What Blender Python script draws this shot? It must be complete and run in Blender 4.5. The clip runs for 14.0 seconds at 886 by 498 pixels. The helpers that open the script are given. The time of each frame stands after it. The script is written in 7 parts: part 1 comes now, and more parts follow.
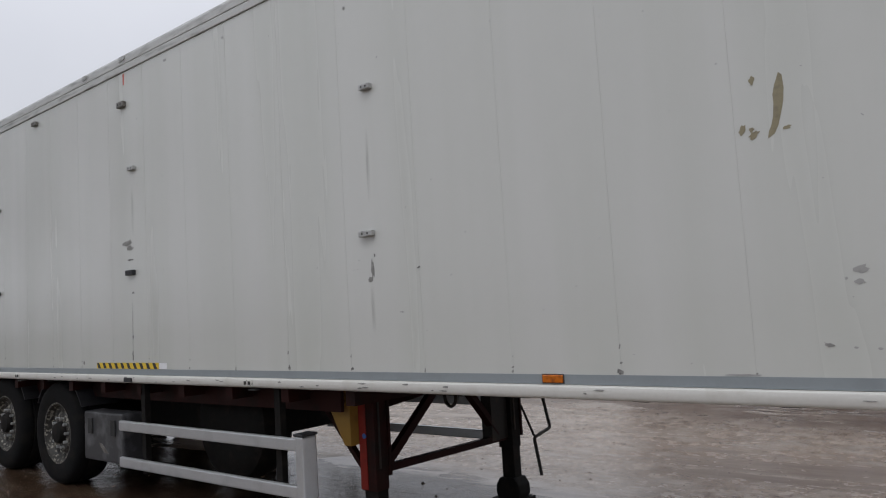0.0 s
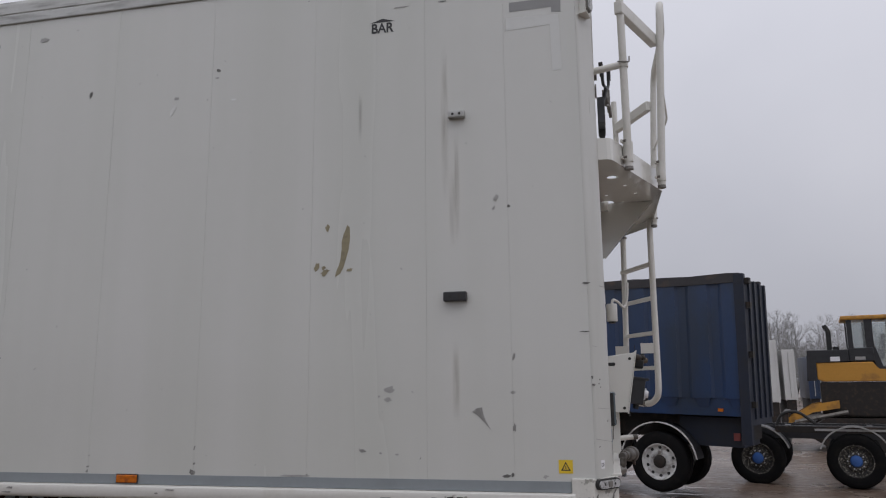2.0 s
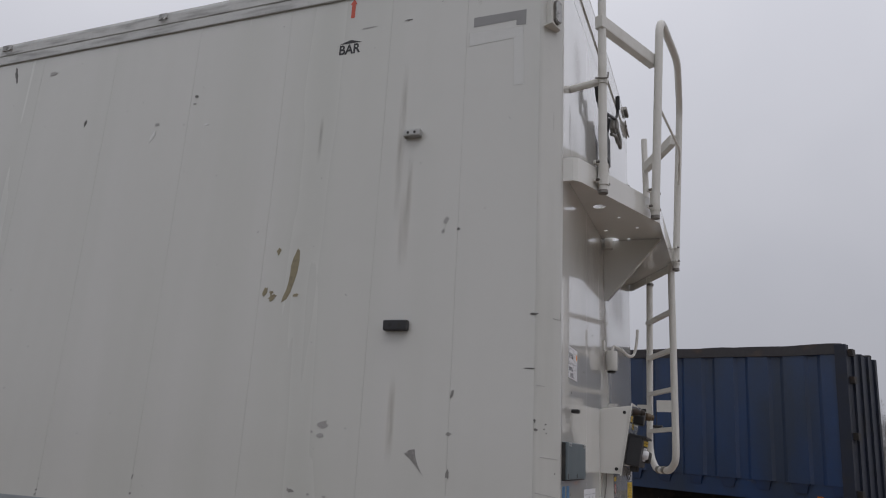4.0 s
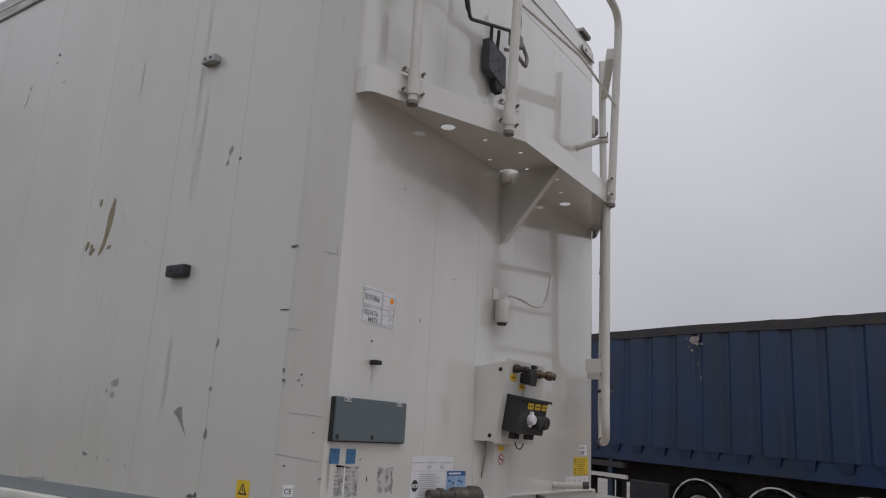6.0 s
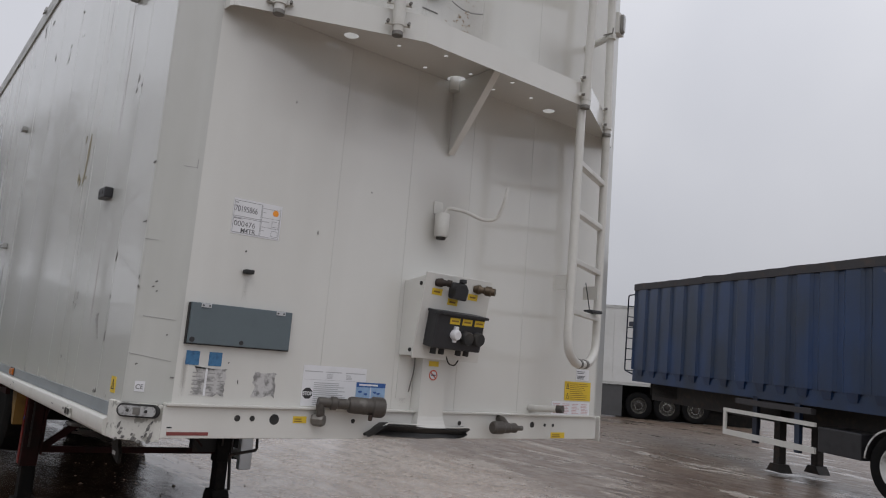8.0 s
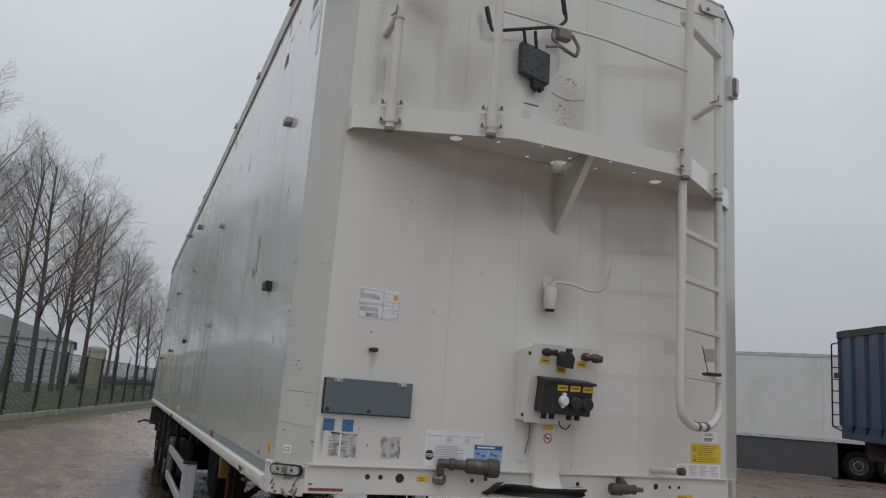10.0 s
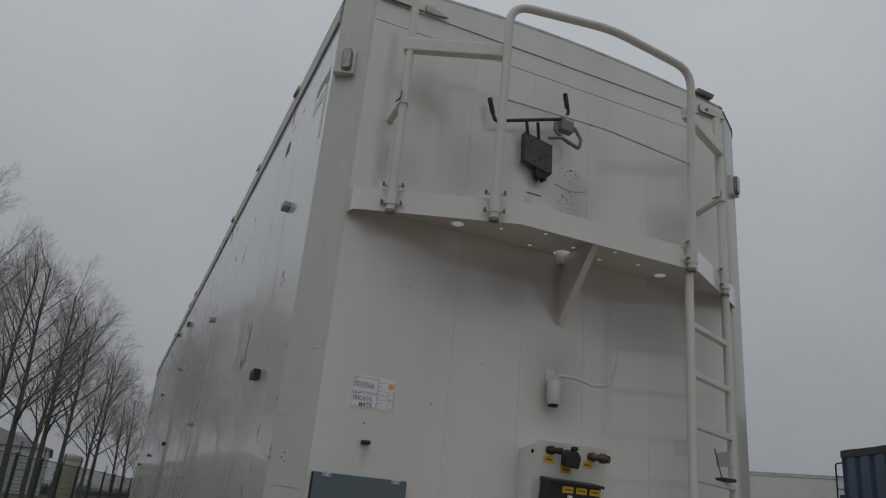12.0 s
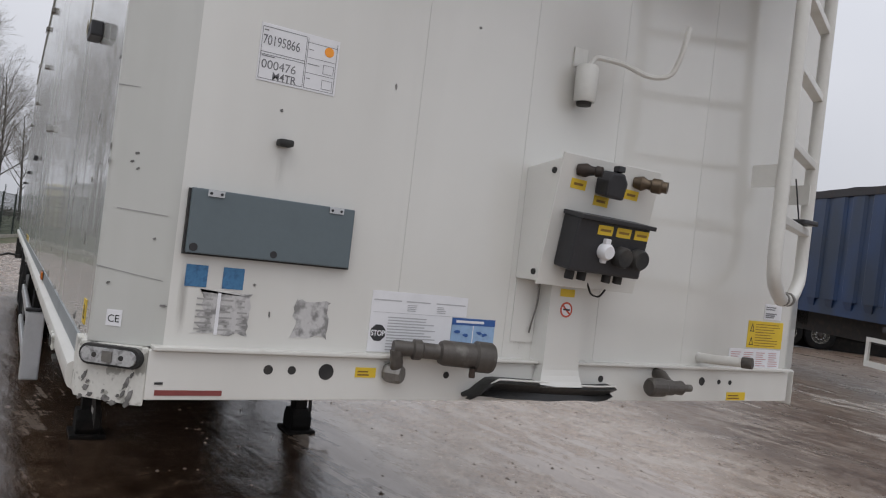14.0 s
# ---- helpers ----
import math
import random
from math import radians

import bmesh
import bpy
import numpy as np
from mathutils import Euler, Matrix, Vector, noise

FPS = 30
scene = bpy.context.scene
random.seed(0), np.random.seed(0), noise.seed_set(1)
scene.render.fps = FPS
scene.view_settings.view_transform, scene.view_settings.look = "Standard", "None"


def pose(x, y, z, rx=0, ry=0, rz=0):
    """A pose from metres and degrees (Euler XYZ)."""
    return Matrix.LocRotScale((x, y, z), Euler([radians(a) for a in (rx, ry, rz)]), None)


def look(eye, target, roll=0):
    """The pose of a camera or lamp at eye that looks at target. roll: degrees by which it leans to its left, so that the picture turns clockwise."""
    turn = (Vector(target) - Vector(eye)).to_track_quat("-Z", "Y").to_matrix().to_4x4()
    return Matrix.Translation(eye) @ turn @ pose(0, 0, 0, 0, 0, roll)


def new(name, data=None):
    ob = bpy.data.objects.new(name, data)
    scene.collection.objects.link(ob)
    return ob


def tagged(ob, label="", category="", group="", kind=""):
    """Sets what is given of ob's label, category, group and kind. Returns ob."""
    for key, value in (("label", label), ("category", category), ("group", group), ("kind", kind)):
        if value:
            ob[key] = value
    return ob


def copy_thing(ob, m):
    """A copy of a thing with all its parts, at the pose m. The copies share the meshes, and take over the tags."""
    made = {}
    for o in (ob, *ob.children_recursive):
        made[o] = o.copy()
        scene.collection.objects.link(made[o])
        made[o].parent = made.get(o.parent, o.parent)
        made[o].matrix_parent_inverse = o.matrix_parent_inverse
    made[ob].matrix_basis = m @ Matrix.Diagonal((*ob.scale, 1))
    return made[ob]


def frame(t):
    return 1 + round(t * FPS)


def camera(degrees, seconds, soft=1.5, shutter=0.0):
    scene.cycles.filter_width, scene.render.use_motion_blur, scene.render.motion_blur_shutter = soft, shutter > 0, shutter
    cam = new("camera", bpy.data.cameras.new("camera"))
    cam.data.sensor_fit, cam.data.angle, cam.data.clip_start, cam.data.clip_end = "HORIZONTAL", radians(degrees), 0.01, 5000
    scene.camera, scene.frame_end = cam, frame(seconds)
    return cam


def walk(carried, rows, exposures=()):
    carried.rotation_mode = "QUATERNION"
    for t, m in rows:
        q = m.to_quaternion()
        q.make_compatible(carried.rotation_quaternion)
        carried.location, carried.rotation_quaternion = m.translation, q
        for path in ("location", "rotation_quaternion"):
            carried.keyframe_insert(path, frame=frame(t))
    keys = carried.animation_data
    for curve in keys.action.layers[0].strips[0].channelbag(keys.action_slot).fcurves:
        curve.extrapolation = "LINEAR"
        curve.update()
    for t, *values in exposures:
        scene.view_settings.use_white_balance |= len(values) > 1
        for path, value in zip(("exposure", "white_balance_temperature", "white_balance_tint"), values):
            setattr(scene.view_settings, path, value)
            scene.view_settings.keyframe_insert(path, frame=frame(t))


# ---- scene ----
cam = camera(62.0, 14.0, soft=1.1)
PATH = [
    (0, (-0.481, -3.178, 1.457), (-1.744, -1.636, 1.617), -3.4),
    (0.5, (-0.258, -3.233, 1.473), (-1.411, -1.61, 1.666), -2.8),
    (1, (-0.056, -3.371, 1.493), (-1.027, -1.637, 1.712), -2.2),
    (1.5, (-0.011, -3.445, 1.56), (-0.699, -1.579, 1.772), -1.3),
    (2, (-0.012, -3.482, 1.537), (-0.428, -1.559, 1.897), -0.6),
    (2.2, (-0.024, -3.487, 1.528), (-0.396, -1.581, 2.006), -0.2),
    (4.3, (0.821, -2.779, 1.41), (0.015, -1.026, 1.938), 3.4),
    (4.5, (0.917, -2.661, 1.447), (0.051, -0.932, 1.957), 3.4),
    (5, (1.213, -2.41, 1.433), (0.277, -0.713, 1.928), 3.0),
    (5.5, (1.525, -2.13, 1.42), (0.507, -0.482, 1.917), 3.0),
    (6, (1.781, -1.788, 1.375), (0.682, -0.191, 1.864), 3.1),
    (6.5, (2.15, -1.496, 1.33), (0.934, 0.028, 1.776), 3.3),
    (7, (2.435, -1.232, 1.338), (1.033, 0.134, 1.747), 3.8),
    (7.2, (2.479, -1.08, 1.312), (1.044, 0.255, 1.706), 3.9),
    (9.3, (3.143, -0.657, 1.415), (1.368, 0.232, 1.659), 4.5),
    (9.5, (3.179, -0.65, 1.411), (1.384, 0.185, 1.692), 4.3),
    (10, (3.232, -0.648, 1.419), (1.421, 0.098, 1.823), 4.2),
    (10.5, (3.271, -0.707, 1.453), (1.546, -0.031, 2.208), 4.5),
    (11, (3.249, -0.693, 1.422), (1.578, -0.05, 2.314), 5.0),
    (11.5, (3.194, -0.651, 1.37), (1.52, -0.011, 2.258), 5.2),
    (12, (3.079, -0.61, 1.338), (1.342, 0.099, 2.032), 5.5),
    (12.5, (2.856, -0.512, 1.344), (1.077, 0.292, 1.778), 6.0),
    (13, (2.503, -0.448, 1.312), (0.741, 0.478, 1.512), 6.2),
    (13.5, (2.133, -0.339, 1.339), (0.406, 0.668, 1.389), 6.3),
    (14, (1.768, -0.182, 1.389), (0.045, 0.834, 1.417), 6.6),
]
walk(cam, [(t, look(eye, target, roll)) for t, eye, target, roll in PATH],
     exposures=[(0.0, -0.06, 6430, 10), (1.0, -0.1, 6450, 12), (1.5, -0.12, 6430, 13), (2.0, -0.3, 6430, 13), (4.5, -0.48, 6500, 12), (5.5, -0.5, 6530, 12), (7.0, -0.37, 6530, 11), (9.5, -0.16, 6480, 9), (10.0, -0.38, 6450, 8), (10.5, -0.67, 6380, 6), (10.9, -1.12, 6300, 4),
                (11.5, -1.16, 6330, 4), (12.0, -1.05, 6450, 5), (12.5, -0.63, 6620, 8), (13.2, -0.16, 6600, 10), (13.6, 0.03, 6520, 10), (14.0, 0.01, 6480, 10)])

# ---- world and light ----
world = bpy.data.worlds.new("overcast")
scene.world = world
world.use_nodes = True
wn, wl = world.node_tree.nodes, world.node_tree.links
wn.clear()
sky = wn.new("ShaderNodeTexSky")
sky.sky_type, sky.sun_disc = "NISHITA", False
sky.sun_elevation, sky.sun_rotation = radians(66), radians(135)
sky.air_density, sky.dust_density, sky.ozone_density = 1.0, 4.0, 1.0
hue = wn.new("ShaderNodeHueSaturation")
hue.inputs["Saturation"].default_value = 0.10
cloud = wn.new("ShaderNodeTexNoise")
cloud.inputs["Scale"].default_value, cloud.inputs["Detail"].default_value = 2.2, 5.0
cloud.inputs["Roughness"].default_value = 0.45
cramp = wn.new("ShaderNodeValToRGB")
cramp.color_ramp.elements[0].position, cramp.color_ramp.elements[1].position = 0.3, 0.75
cramp.color_ramp.elements[0].color, cramp.color_ramp.elements[1].color = (6.48, 6.7, 7.4, 1), (8.02, 8.18, 8.8, 1)
wmix = wn.new("ShaderNodeMix")
wmix.data_type = "RGBA"
wmix.inputs["Factor"].default_value = 0.85
bg = wn.new("ShaderNodeBackground")
bg.inputs["Strength"].default_value = 0.097
wout = wn.new("ShaderNodeOutputWorld")
wl.new(sky.outputs[0], hue.inputs["Color"])
wl.new(cloud.outputs[0], cramp.inputs[0])
wl.new(hue.outputs[0], wmix.inputs[6])
wl.new(cramp.outputs[0], wmix.inputs[7])
# an overcast dome: brightest overhead, dimmer towards the horizon
wco, wsep, wrise, wscale = wn.new("ShaderNodeTexCoord"), wn.new("ShaderNodeSeparateXYZ"), wn.new("ShaderNodeMapRange"), wn.new("ShaderNodeMix")
wrise.inputs["From Min"].default_value, wrise.inputs["From Max"].default_value = 0.0, 0.6
wrise.inputs["To Min"].default_value, wrise.inputs["To Max"].default_value = 0.78, 1.42
wscale.data_type, wscale.blend_type = "RGBA", "MULTIPLY"
wscale.inputs[0].default_value = 1.0
wl.new(wco.outputs["Generated"], wsep.inputs[0])
wl.new(wsep.outputs[2], wrise.inputs["Value"])
wl.new(wmix.outputs[2], wscale.inputs[6])
wl.new(wrise.outputs[0], wscale.inputs[7])
wl.new(wscale.outputs[2], bg.inputs["Color"])
wl.new(bg.outputs[0], wout.inputs["Surface"])

sun_data = bpy.data.lights.new("sun", "SUN")
sun_data.energy, sun_data.angle, sun_data.color = 0.75, radians(60), (1.0, 0.975, 0.94)
sun = new("sun", sun_data)
sun.matrix_world = look((0, 0, 0), (-0.707 * math.cos(radians(66)), 0.707 * math.cos(radians(66)), -math.sin(radians(66))))


# ---- materials ----
def surface(name, colour, rough=0.6, metal=0.0, vary=0.15, scale=3.0, fine=40.0, bump=0.15, rvary=0.1, tint=None, coat=0.0, stretch=None, tint_at=(0.5, 0.7), streaky=False, spec=0.5, detail=6, wave=0.0, coat_rough=0.03):
    """A painted, metal, rubber or earthen surface: colour varied at two scales, a second tint in patches, uneven gloss, fine relief."""
    m = bpy.data.materials.new(name)
    m.use_nodes = True
    n, l = m.node_tree.nodes, m.node_tree.links
    b = n["Principled BSDF"]
    co = n.new("ShaderNodeTexCoord")
    src = co.outputs["Object"]
    if stretch:
        mp = n.new("ShaderNodeMapping")
        mp.inputs["Scale"].default_value = stretch
        l.new(src, mp.inputs["Vector"])
        src = mp.outputs["Vector"]
    a, f = n.new("ShaderNodeTexNoise"), n.new("ShaderNodeTexNoise")
    for t, s, d in ((a, scale, detail), (f, fine, 4)):
        t.inputs["Scale"].default_value, t.inputs["Detail"].default_value = s, d
        l.new(src if t is a else co.outputs["Object"], t.inputs["Vector"])
    mx = n.new("ShaderNodeMix")
    mx.data_type = "RGBA"
    base = [c for c in colour]
    second = tint or [c * (1 - vary * 2) for c in base]
    mx.inputs[6].default_value, mx.inputs[7].default_value = (*base, 1), (*second, 1)
    ramp = n.new("ShaderNodeValToRGB")
    ramp.color_ramp.elements[0].position, ramp.color_ramp.elements[1].position = tint_at
    l.new(a.outputs[0], ramp.inputs[0])
    l.new(ramp.outputs[0], mx.inputs[0])
    hs = n.new("ShaderNodeHueSaturation")
    mr = n.new("ShaderNodeMapRange")
    mr.inputs["To Min"].default_value, mr.inputs["To Max"].default_value = 1 - vary, 1 + vary
    l.new(f.outputs[0], mr.inputs["Value"])
    l.new(mr.outputs[0], hs.inputs["Value"])
    l.new(mx.outputs[2], hs.inputs["Color"])
    l.new(hs.outputs[0], b.inputs["Base Color"])
    rr = n.new("ShaderNodeMapRange")
    rr.inputs["To Min"].default_value, rr.inputs["To Max"].default_value = max(0.03, rough - rvary), min(1, rough + rvary)
    l.new(a.outputs[0], rr.inputs["Value"])
    l.new(rr.outputs[0], b.inputs["Roughness"])
    b.inputs["Metallic"].default_value = metal
    b.inputs["Coat Weight"].default_value = coat
    b.inputs["Coat Roughness"].default_value = coat_rough
    b.inputs["Specular IOR Level"].default_value = spec
    if streaky:
        # wash marks: polished and dull stripes down the panel
        wm, wt, wr = n.new("ShaderNodeMapping"), n.new("ShaderNodeTexNoise"), n.new("ShaderNodeMapRange")
        wm.inputs["Scale"].default_value = (2.6, 2.6, 0.22)
        wt.inputs["Scale"].default_value, wt.inputs["Detail"].default_value = 1.0, 3
        wr.inputs["From Min"].default_value, wr.inputs["From Max"].default_value = 0.35, 0.65
        wr.inputs["To Min"].default_value, wr.inputs["To Max"].default_value = 0.012, 0.085
        l.new(co.outputs["Object"], wm.inputs["Vector"])
        l.new(wm.outputs[0], wt.inputs["Vector"])
        l.new(wt.outputs[0], wr.inputs["Value"])
        l.new(wr.outputs[0], b.inputs["Coat Roughness"])
    if bump:
        bp = n.new("ShaderNodeBump")
        bp.inputs["Strength"].default_value, bp.inputs["Distance"].default_value = bump, 0.004
        l.new(f.outputs[0], bp.inputs["Height"])
        l.new(bp.outputs[0], b.inputs["Normal"])
    if wave:
        # sheet that is not quite flat: slow swells, longer down than across
        vm, vt, vb = n.new("ShaderNodeMapping"), n.new("ShaderNodeTexNoise"), n.new("ShaderNodeBump")
        vm.inputs["Scale"].default_value = (1.5, 1.5, 0.5)
        vt.inputs["Scale"].default_value, vt.inputs["Detail"].default_value = 1.0, 1
        vb.inputs["Strength"].default_value, vb.inputs["Distance"].default_value = wave, 0.03
        l.new(co.outputs["Object"], vm.inputs["Vector"])
        l.new(vm.outputs[0], vt.inputs["Vector"])
        l.new(vt.outputs[0], vb.inputs["Height"])
        l.new(vb.outputs[0], b.inputs["Coat Normal"])
        if bump:
            l.new(vb.outputs[0], bp.inputs["Normal"])
    return m


white_panel = surface("white_gelcoat", (0.58, 0.58, 0.555), 0.26, vary=0.015, scale=1.0, fine=9, bump=0, rvary=0.06, tint=(0.53, 0.536, 0.5), coat=0.65, stretch=(2.2, 2.2, 0.14), tint_at=(0.4, 0.75), streaky=True, detail=4, wave=0.07)
white_front = surface("white_front_paint", (0.67, 0.663, 0.628), 0.18, vary=0.02, scale=1.0, fine=8, bump=0, rvary=0.06, tint=(0.6, 0.59, 0.555), coat=1.0, stretch=(2.0, 2.4, 0.3), tint_at=(0.48, 0.78), wave=0.06, coat_rough=0.015)
white_steel = surface("white_painted_steel", (0.62, 0.61, 0.575), 0.35, vary=0.06, scale=5, fine=60, bump=0.08, tint=(0.5, 0.48, 0.43), tint_at=(0.55, 0.8))
worn_steel = surface("worn_white_paint", (0.6, 0.59, 0.55), 0.5, vary=0.1, scale=30, fine=90, bump=0.2, tint=(0.3, 0.295, 0.265), tint_at=(0.54, 0.6))
rail_alu = surface("weathered_aluminium", (0.5, 0.5, 0.485), 0.45, metal=0.25, vary=0.1, scale=6, fine=60, bump=0.1, tint=(0.27, 0.265, 0.255), stretch=(0.6, 2, 4), tint_at=(0.5, 0.72))
band_grey = surface("grey_band", (0.25, 0.275, 0.29), 0.4, vary=0.06, scale=4, fine=50, bump=0.05)
seam_dark = surface("seam_sealant", (0.56, 0.555, 0.53), 0.6, vary=0.1)
white_corner = surface("white_corner_paint", (0.53, 0.53, 0.505), 0.3, vary=0.03, scale=1.3, fine=12, bump=0.03, rvary=0.08, tint=(0.455, 0.458, 0.425), coat=0.3, stretch=(4.0, 4.0, 0.4), tint_at=(0.4, 0.75), detail=4)
pen_ink = surface("faded_pen_ink", (0.15, 0.15, 0.16), 0.7, vary=0.3, scale=30, fine=200, bump=0, tint=(0.32, 0.32, 0.33))
faint_ink = surface("fine_grey_print", (0.42, 0.42, 0.43), 0.55, vary=0.05, bump=0)
flap_rubber = surface("shiny_black_flap", (0.009, 0.009, 0.009), 0.38, vary=0.2, scale=14, fine=70, bump=0.35, tint=(0.02, 0.018, 0.016))
plate_grey = surface("dark_grey_plate", (0.055, 0.058, 0.064), 0.5, vary=0.15, scale=12, fine=80, bump=0.15)
coupling_iron = surface("oily_cast_iron", (0.085, 0.076, 0.068), 0.48, metal=0.35, vary=0.2, scale=14, fine=80, bump=0.25, tint=(0.19, 0.18, 0.165), tint_at=(0.55, 0.72))
grey_board = surface("grey_plastic_board", (0.11, 0.14, 0.155), 0.45, vary=0.05, scale=5, fine=60, bump=0.08)
black_plastic = surface("black_plastic", (0.022, 0.022, 0.025), 0.45, vary=0.15, scale=8, fine=80, bump=0.12)
black_rubber = surface("black_rubber", (0.02, 0.02, 0.02), 0.7, vary=0.2, scale=10, fine=90, bump=0.25, tint=(0.05, 0.045, 0.04))
grey_metal = surface("dull_grey_metal", (0.2, 0.19, 0.175), 0.5, metal=0.5, vary=0.2, scale=9, fine=80, bump=0.2, tint=(0.1, 0.085, 0.07))
aluminium = surface("brushed_aluminium", (0.55, 0.56, 0.57), 0.38, metal=0.7, vary=0.06, scale=5, fine=70, bump=0.05)
red_chassis = surface("red_oxide_chassis", (0.025, 0.006, 0.005), 0.6, vary=0.15, scale=5, fine=50, bump=0.15, tint=(0.014, 0.008, 0.007), spec=0.15)
red_bright = surface("red_leg_paint", (0.19, 0.018, 0.012), 0.5, vary=0.1, scale=6, fine=50, bump=0.1, tint=(0.07, 0.014, 0.011), spec=0.3)
dark_steel = surface("dark_greasy_steel", (0.026, 0.023, 0.021), 0.55, metal=0.1, vary=0.2, scale=8, fine=60, bump=0.25, tint=(0.055, 0.038, 0.03), spec=0.3)
ochre_paint = surface("ochre_paint", (0.27, 0.15, 0.025), 0.55, vary=0.1, scale=5, fine=40, bump=0.1, tint=(0.14, 0.07, 0.02))
tyre_rubber = surface("tyre_rubber", (0.007, 0.007, 0.0075), 0.85, vary=0.25, scale=6, fine=60, bump=0.3, tint=(0.014, 0.0125, 0.011), tint_at=(0.5, 0.7), spec=0.12)
# dark dirty rim; its bright specks paint in the sparkle of metal edges
rim_metal = surface("dirty_sparkle_rim", (0.03, 0.028, 0.025), 0.55, metal=0.2, vary=0.25, scale=34, fine=90, bump=0.3, tint=(0.26, 0.245, 0.205), tint_at=(0.54, 0.6))
rim_white = surface("pale_rim", (0.6, 0.6, 0.59), 0.45, metal=0.1, vary=0.1, scale=9, fine=60, bump=0.1, tint=(0.2, 0.18, 0.16))
bare_primer = surface("weathered_primer", (0.34, 0.29, 0.27), 0.8, vary=0.35, scale=9, fine=40, bump=0.2, tint=(0.1, 0.1, 0.13), tint_at=(0.45, 0.6))
blue_paint = surface("faded_blue_paint", (0.0075, 0.033, 0.105), 0.34, vary=0.15, scale=1.6, fine=18, bump=0.1, tint=(0.009, 0.023, 0.054), stretch=(1, 1, 0.4), tint_at=(0.35, 0.62), spec=0.7)
navy_paint = surface("dark_navy_paint", (0.006, 0.011, 0.026), 0.55, vary=0.15, scale=3, fine=25, bump=0.1, tint=(0.012, 0.014, 0.02))
rust_top = surface("dirty_top_rail", (0.042, 0.04, 0.043), 0.8, vary=0.25, scale=4, fine=30, bump=0.3, tint=(0.085, 0.062, 0.05), tint_at=(0.55, 0.75))
rust_brown = surface("rust_specks_brown", (0.3, 0.22, 0.14), 0.8, vary=0.3, scale=20, fine=90, bump=0.3, tint=(0.4, 0.33, 0.24))
chip_mid = surface("scraped_grey", (0.22, 0.215, 0.205), 0.65, vary=0.2, scale=40, fine=120, bump=0.25, tint=(0.38, 0.37, 0.355))
yellow_label = surface("yellow_label", (0.72, 0.5, 0.035), 0.45, vary=0.05, scale=20, fine=80, bump=0.02)
yellow_machine = surface("yellow_machine_paint", (0.5, 0.245, 0.035), 0.5, vary=0.1, scale=3, fine=25, bump=0.06, tint=(0.25, 0.12, 0.035))
paper_white = surface("paper_label", (0.74, 0.74, 0.76), 0.5, vary=0.03, scale=12, fine=90, bump=0.03)
paper_grimy = surface("torn_label_residue", (0.5, 0.49, 0.485), 0.6, vary=0.1, scale=32, fine=120, bump=0.15, tint=(0.22, 0.215, 0.21), tint_at=(0.46, 0.6))
ink_black = surface("black_print", (0.03, 0.03, 0.032), 0.55, vary=0.05, bump=0)
ink_grey = surface("grey_print", (0.2, 0.2, 0.21), 0.55, vary=0.05, bump=0)
ink_red = surface("red_print", (0.55, 0.09, 0.05), 0.5, vary=0.05, bump=0)
ink_pink = surface("pink_print", (0.55, 0.33, 0.33), 0.5, vary=0.05, bump=0)
ink_blue = surface("blue_print", (0.03, 0.1, 0.32), 0.5, vary=0.05, bump=0)
pale_blue = surface("pale_blue_print", (0.28, 0.42, 0.62), 0.5, vary=0.08, scale=60, bump=0)
mosaic_blue = surface("blue_sticker", (0.05, 0.17, 0.33), 0.5, vary=0.2, scale=70, fine=160, bump=0.05, tint=(0.03, 0.1, 0.22))
orange_dot = surface("orange_sticker", (0.9, 0.33, 0.03), 0.5, vary=0.02, bump=0)
orange_lens = surface("amber_lens", (0.5, 0.13, 0.01), 0.2, vary=0.15, scale=30, fine=150, bump=0.1, tint=(0.25, 0.06, 0.01))
clear_lens = surface("clear_lens", (0.42, 0.42, 0.42), 0.15, vary=0.2, scale=60, fine=200, bump=0.2, tint=(0.16, 0.16, 0.16))
red_tape = surface("faded_red_tape", (0.22, 0.05, 0.045), 0.5, vary=0.12, scale=20, bump=0.05)
chip_ochre = surface("bare_ochre_laminate", (0.27, 0.235, 0.15), 0.7, vary=0.15, scale=30, fine=120, bump=0.3, tint=(0.2, 0.175, 0.12))
chip_grey = surface("bare_grey_laminate", (0.34, 0.335, 0.325), 0.6, vary=0.12, scale=20, fine=90, bump=0.15)
chip_dark = surface("scuffed_dark", (0.12, 0.115, 0.11), 0.7, vary=0.25, scale=40, fine=120, bump=0.3, tint=(0.28, 0.27, 0.26))
patch_grey = surface("grey_filler_patch", (0.27, 0.27, 0.27), 0.5, vary=0.05, scale=6, bump=0.05)
tape_white = surface("repair_tape", (0.62, 0.625, 0.61), 0.35, vary=0.03, scale=6, bump=0.05)
brass = surface("old_brass", (0.12, 0.09, 0.062), 0.45, metal=0.7, vary=0.15, scale=30, bump=0.15)
grease_black = surface("wet_black_steel", (0.006, 0.0055, 0.005), 0.75, vary=0.25, scale=9, fine=70, bump=0.3, tint=(0.017, 0.013, 0.011), spec=0.2)
tarp = surface("dark_tarpaulin", (0.05, 0.052, 0.055), 0.6, vary=0.2, scale=2, fine=20, bump=0.2)
concrete = surface("concrete_kerb", (0.3, 0.28, 0.24), 0.85, vary=0.12, scale=3, fine=40, bump=0.3, tint=(0.18, 0.17, 0.13))
fence_green = surface("dark_green_fence", (0.022, 0.032, 0.026), 0.5, vary=0.1, bump=0.05)
bark = surface("grey_brown_bark", (0.11, 0.1, 0.09), 0.95, vary=0.2, scale=4, fine=30, bump=0.5, tint=(0.1, 0.092, 0.082), spec=0.2)
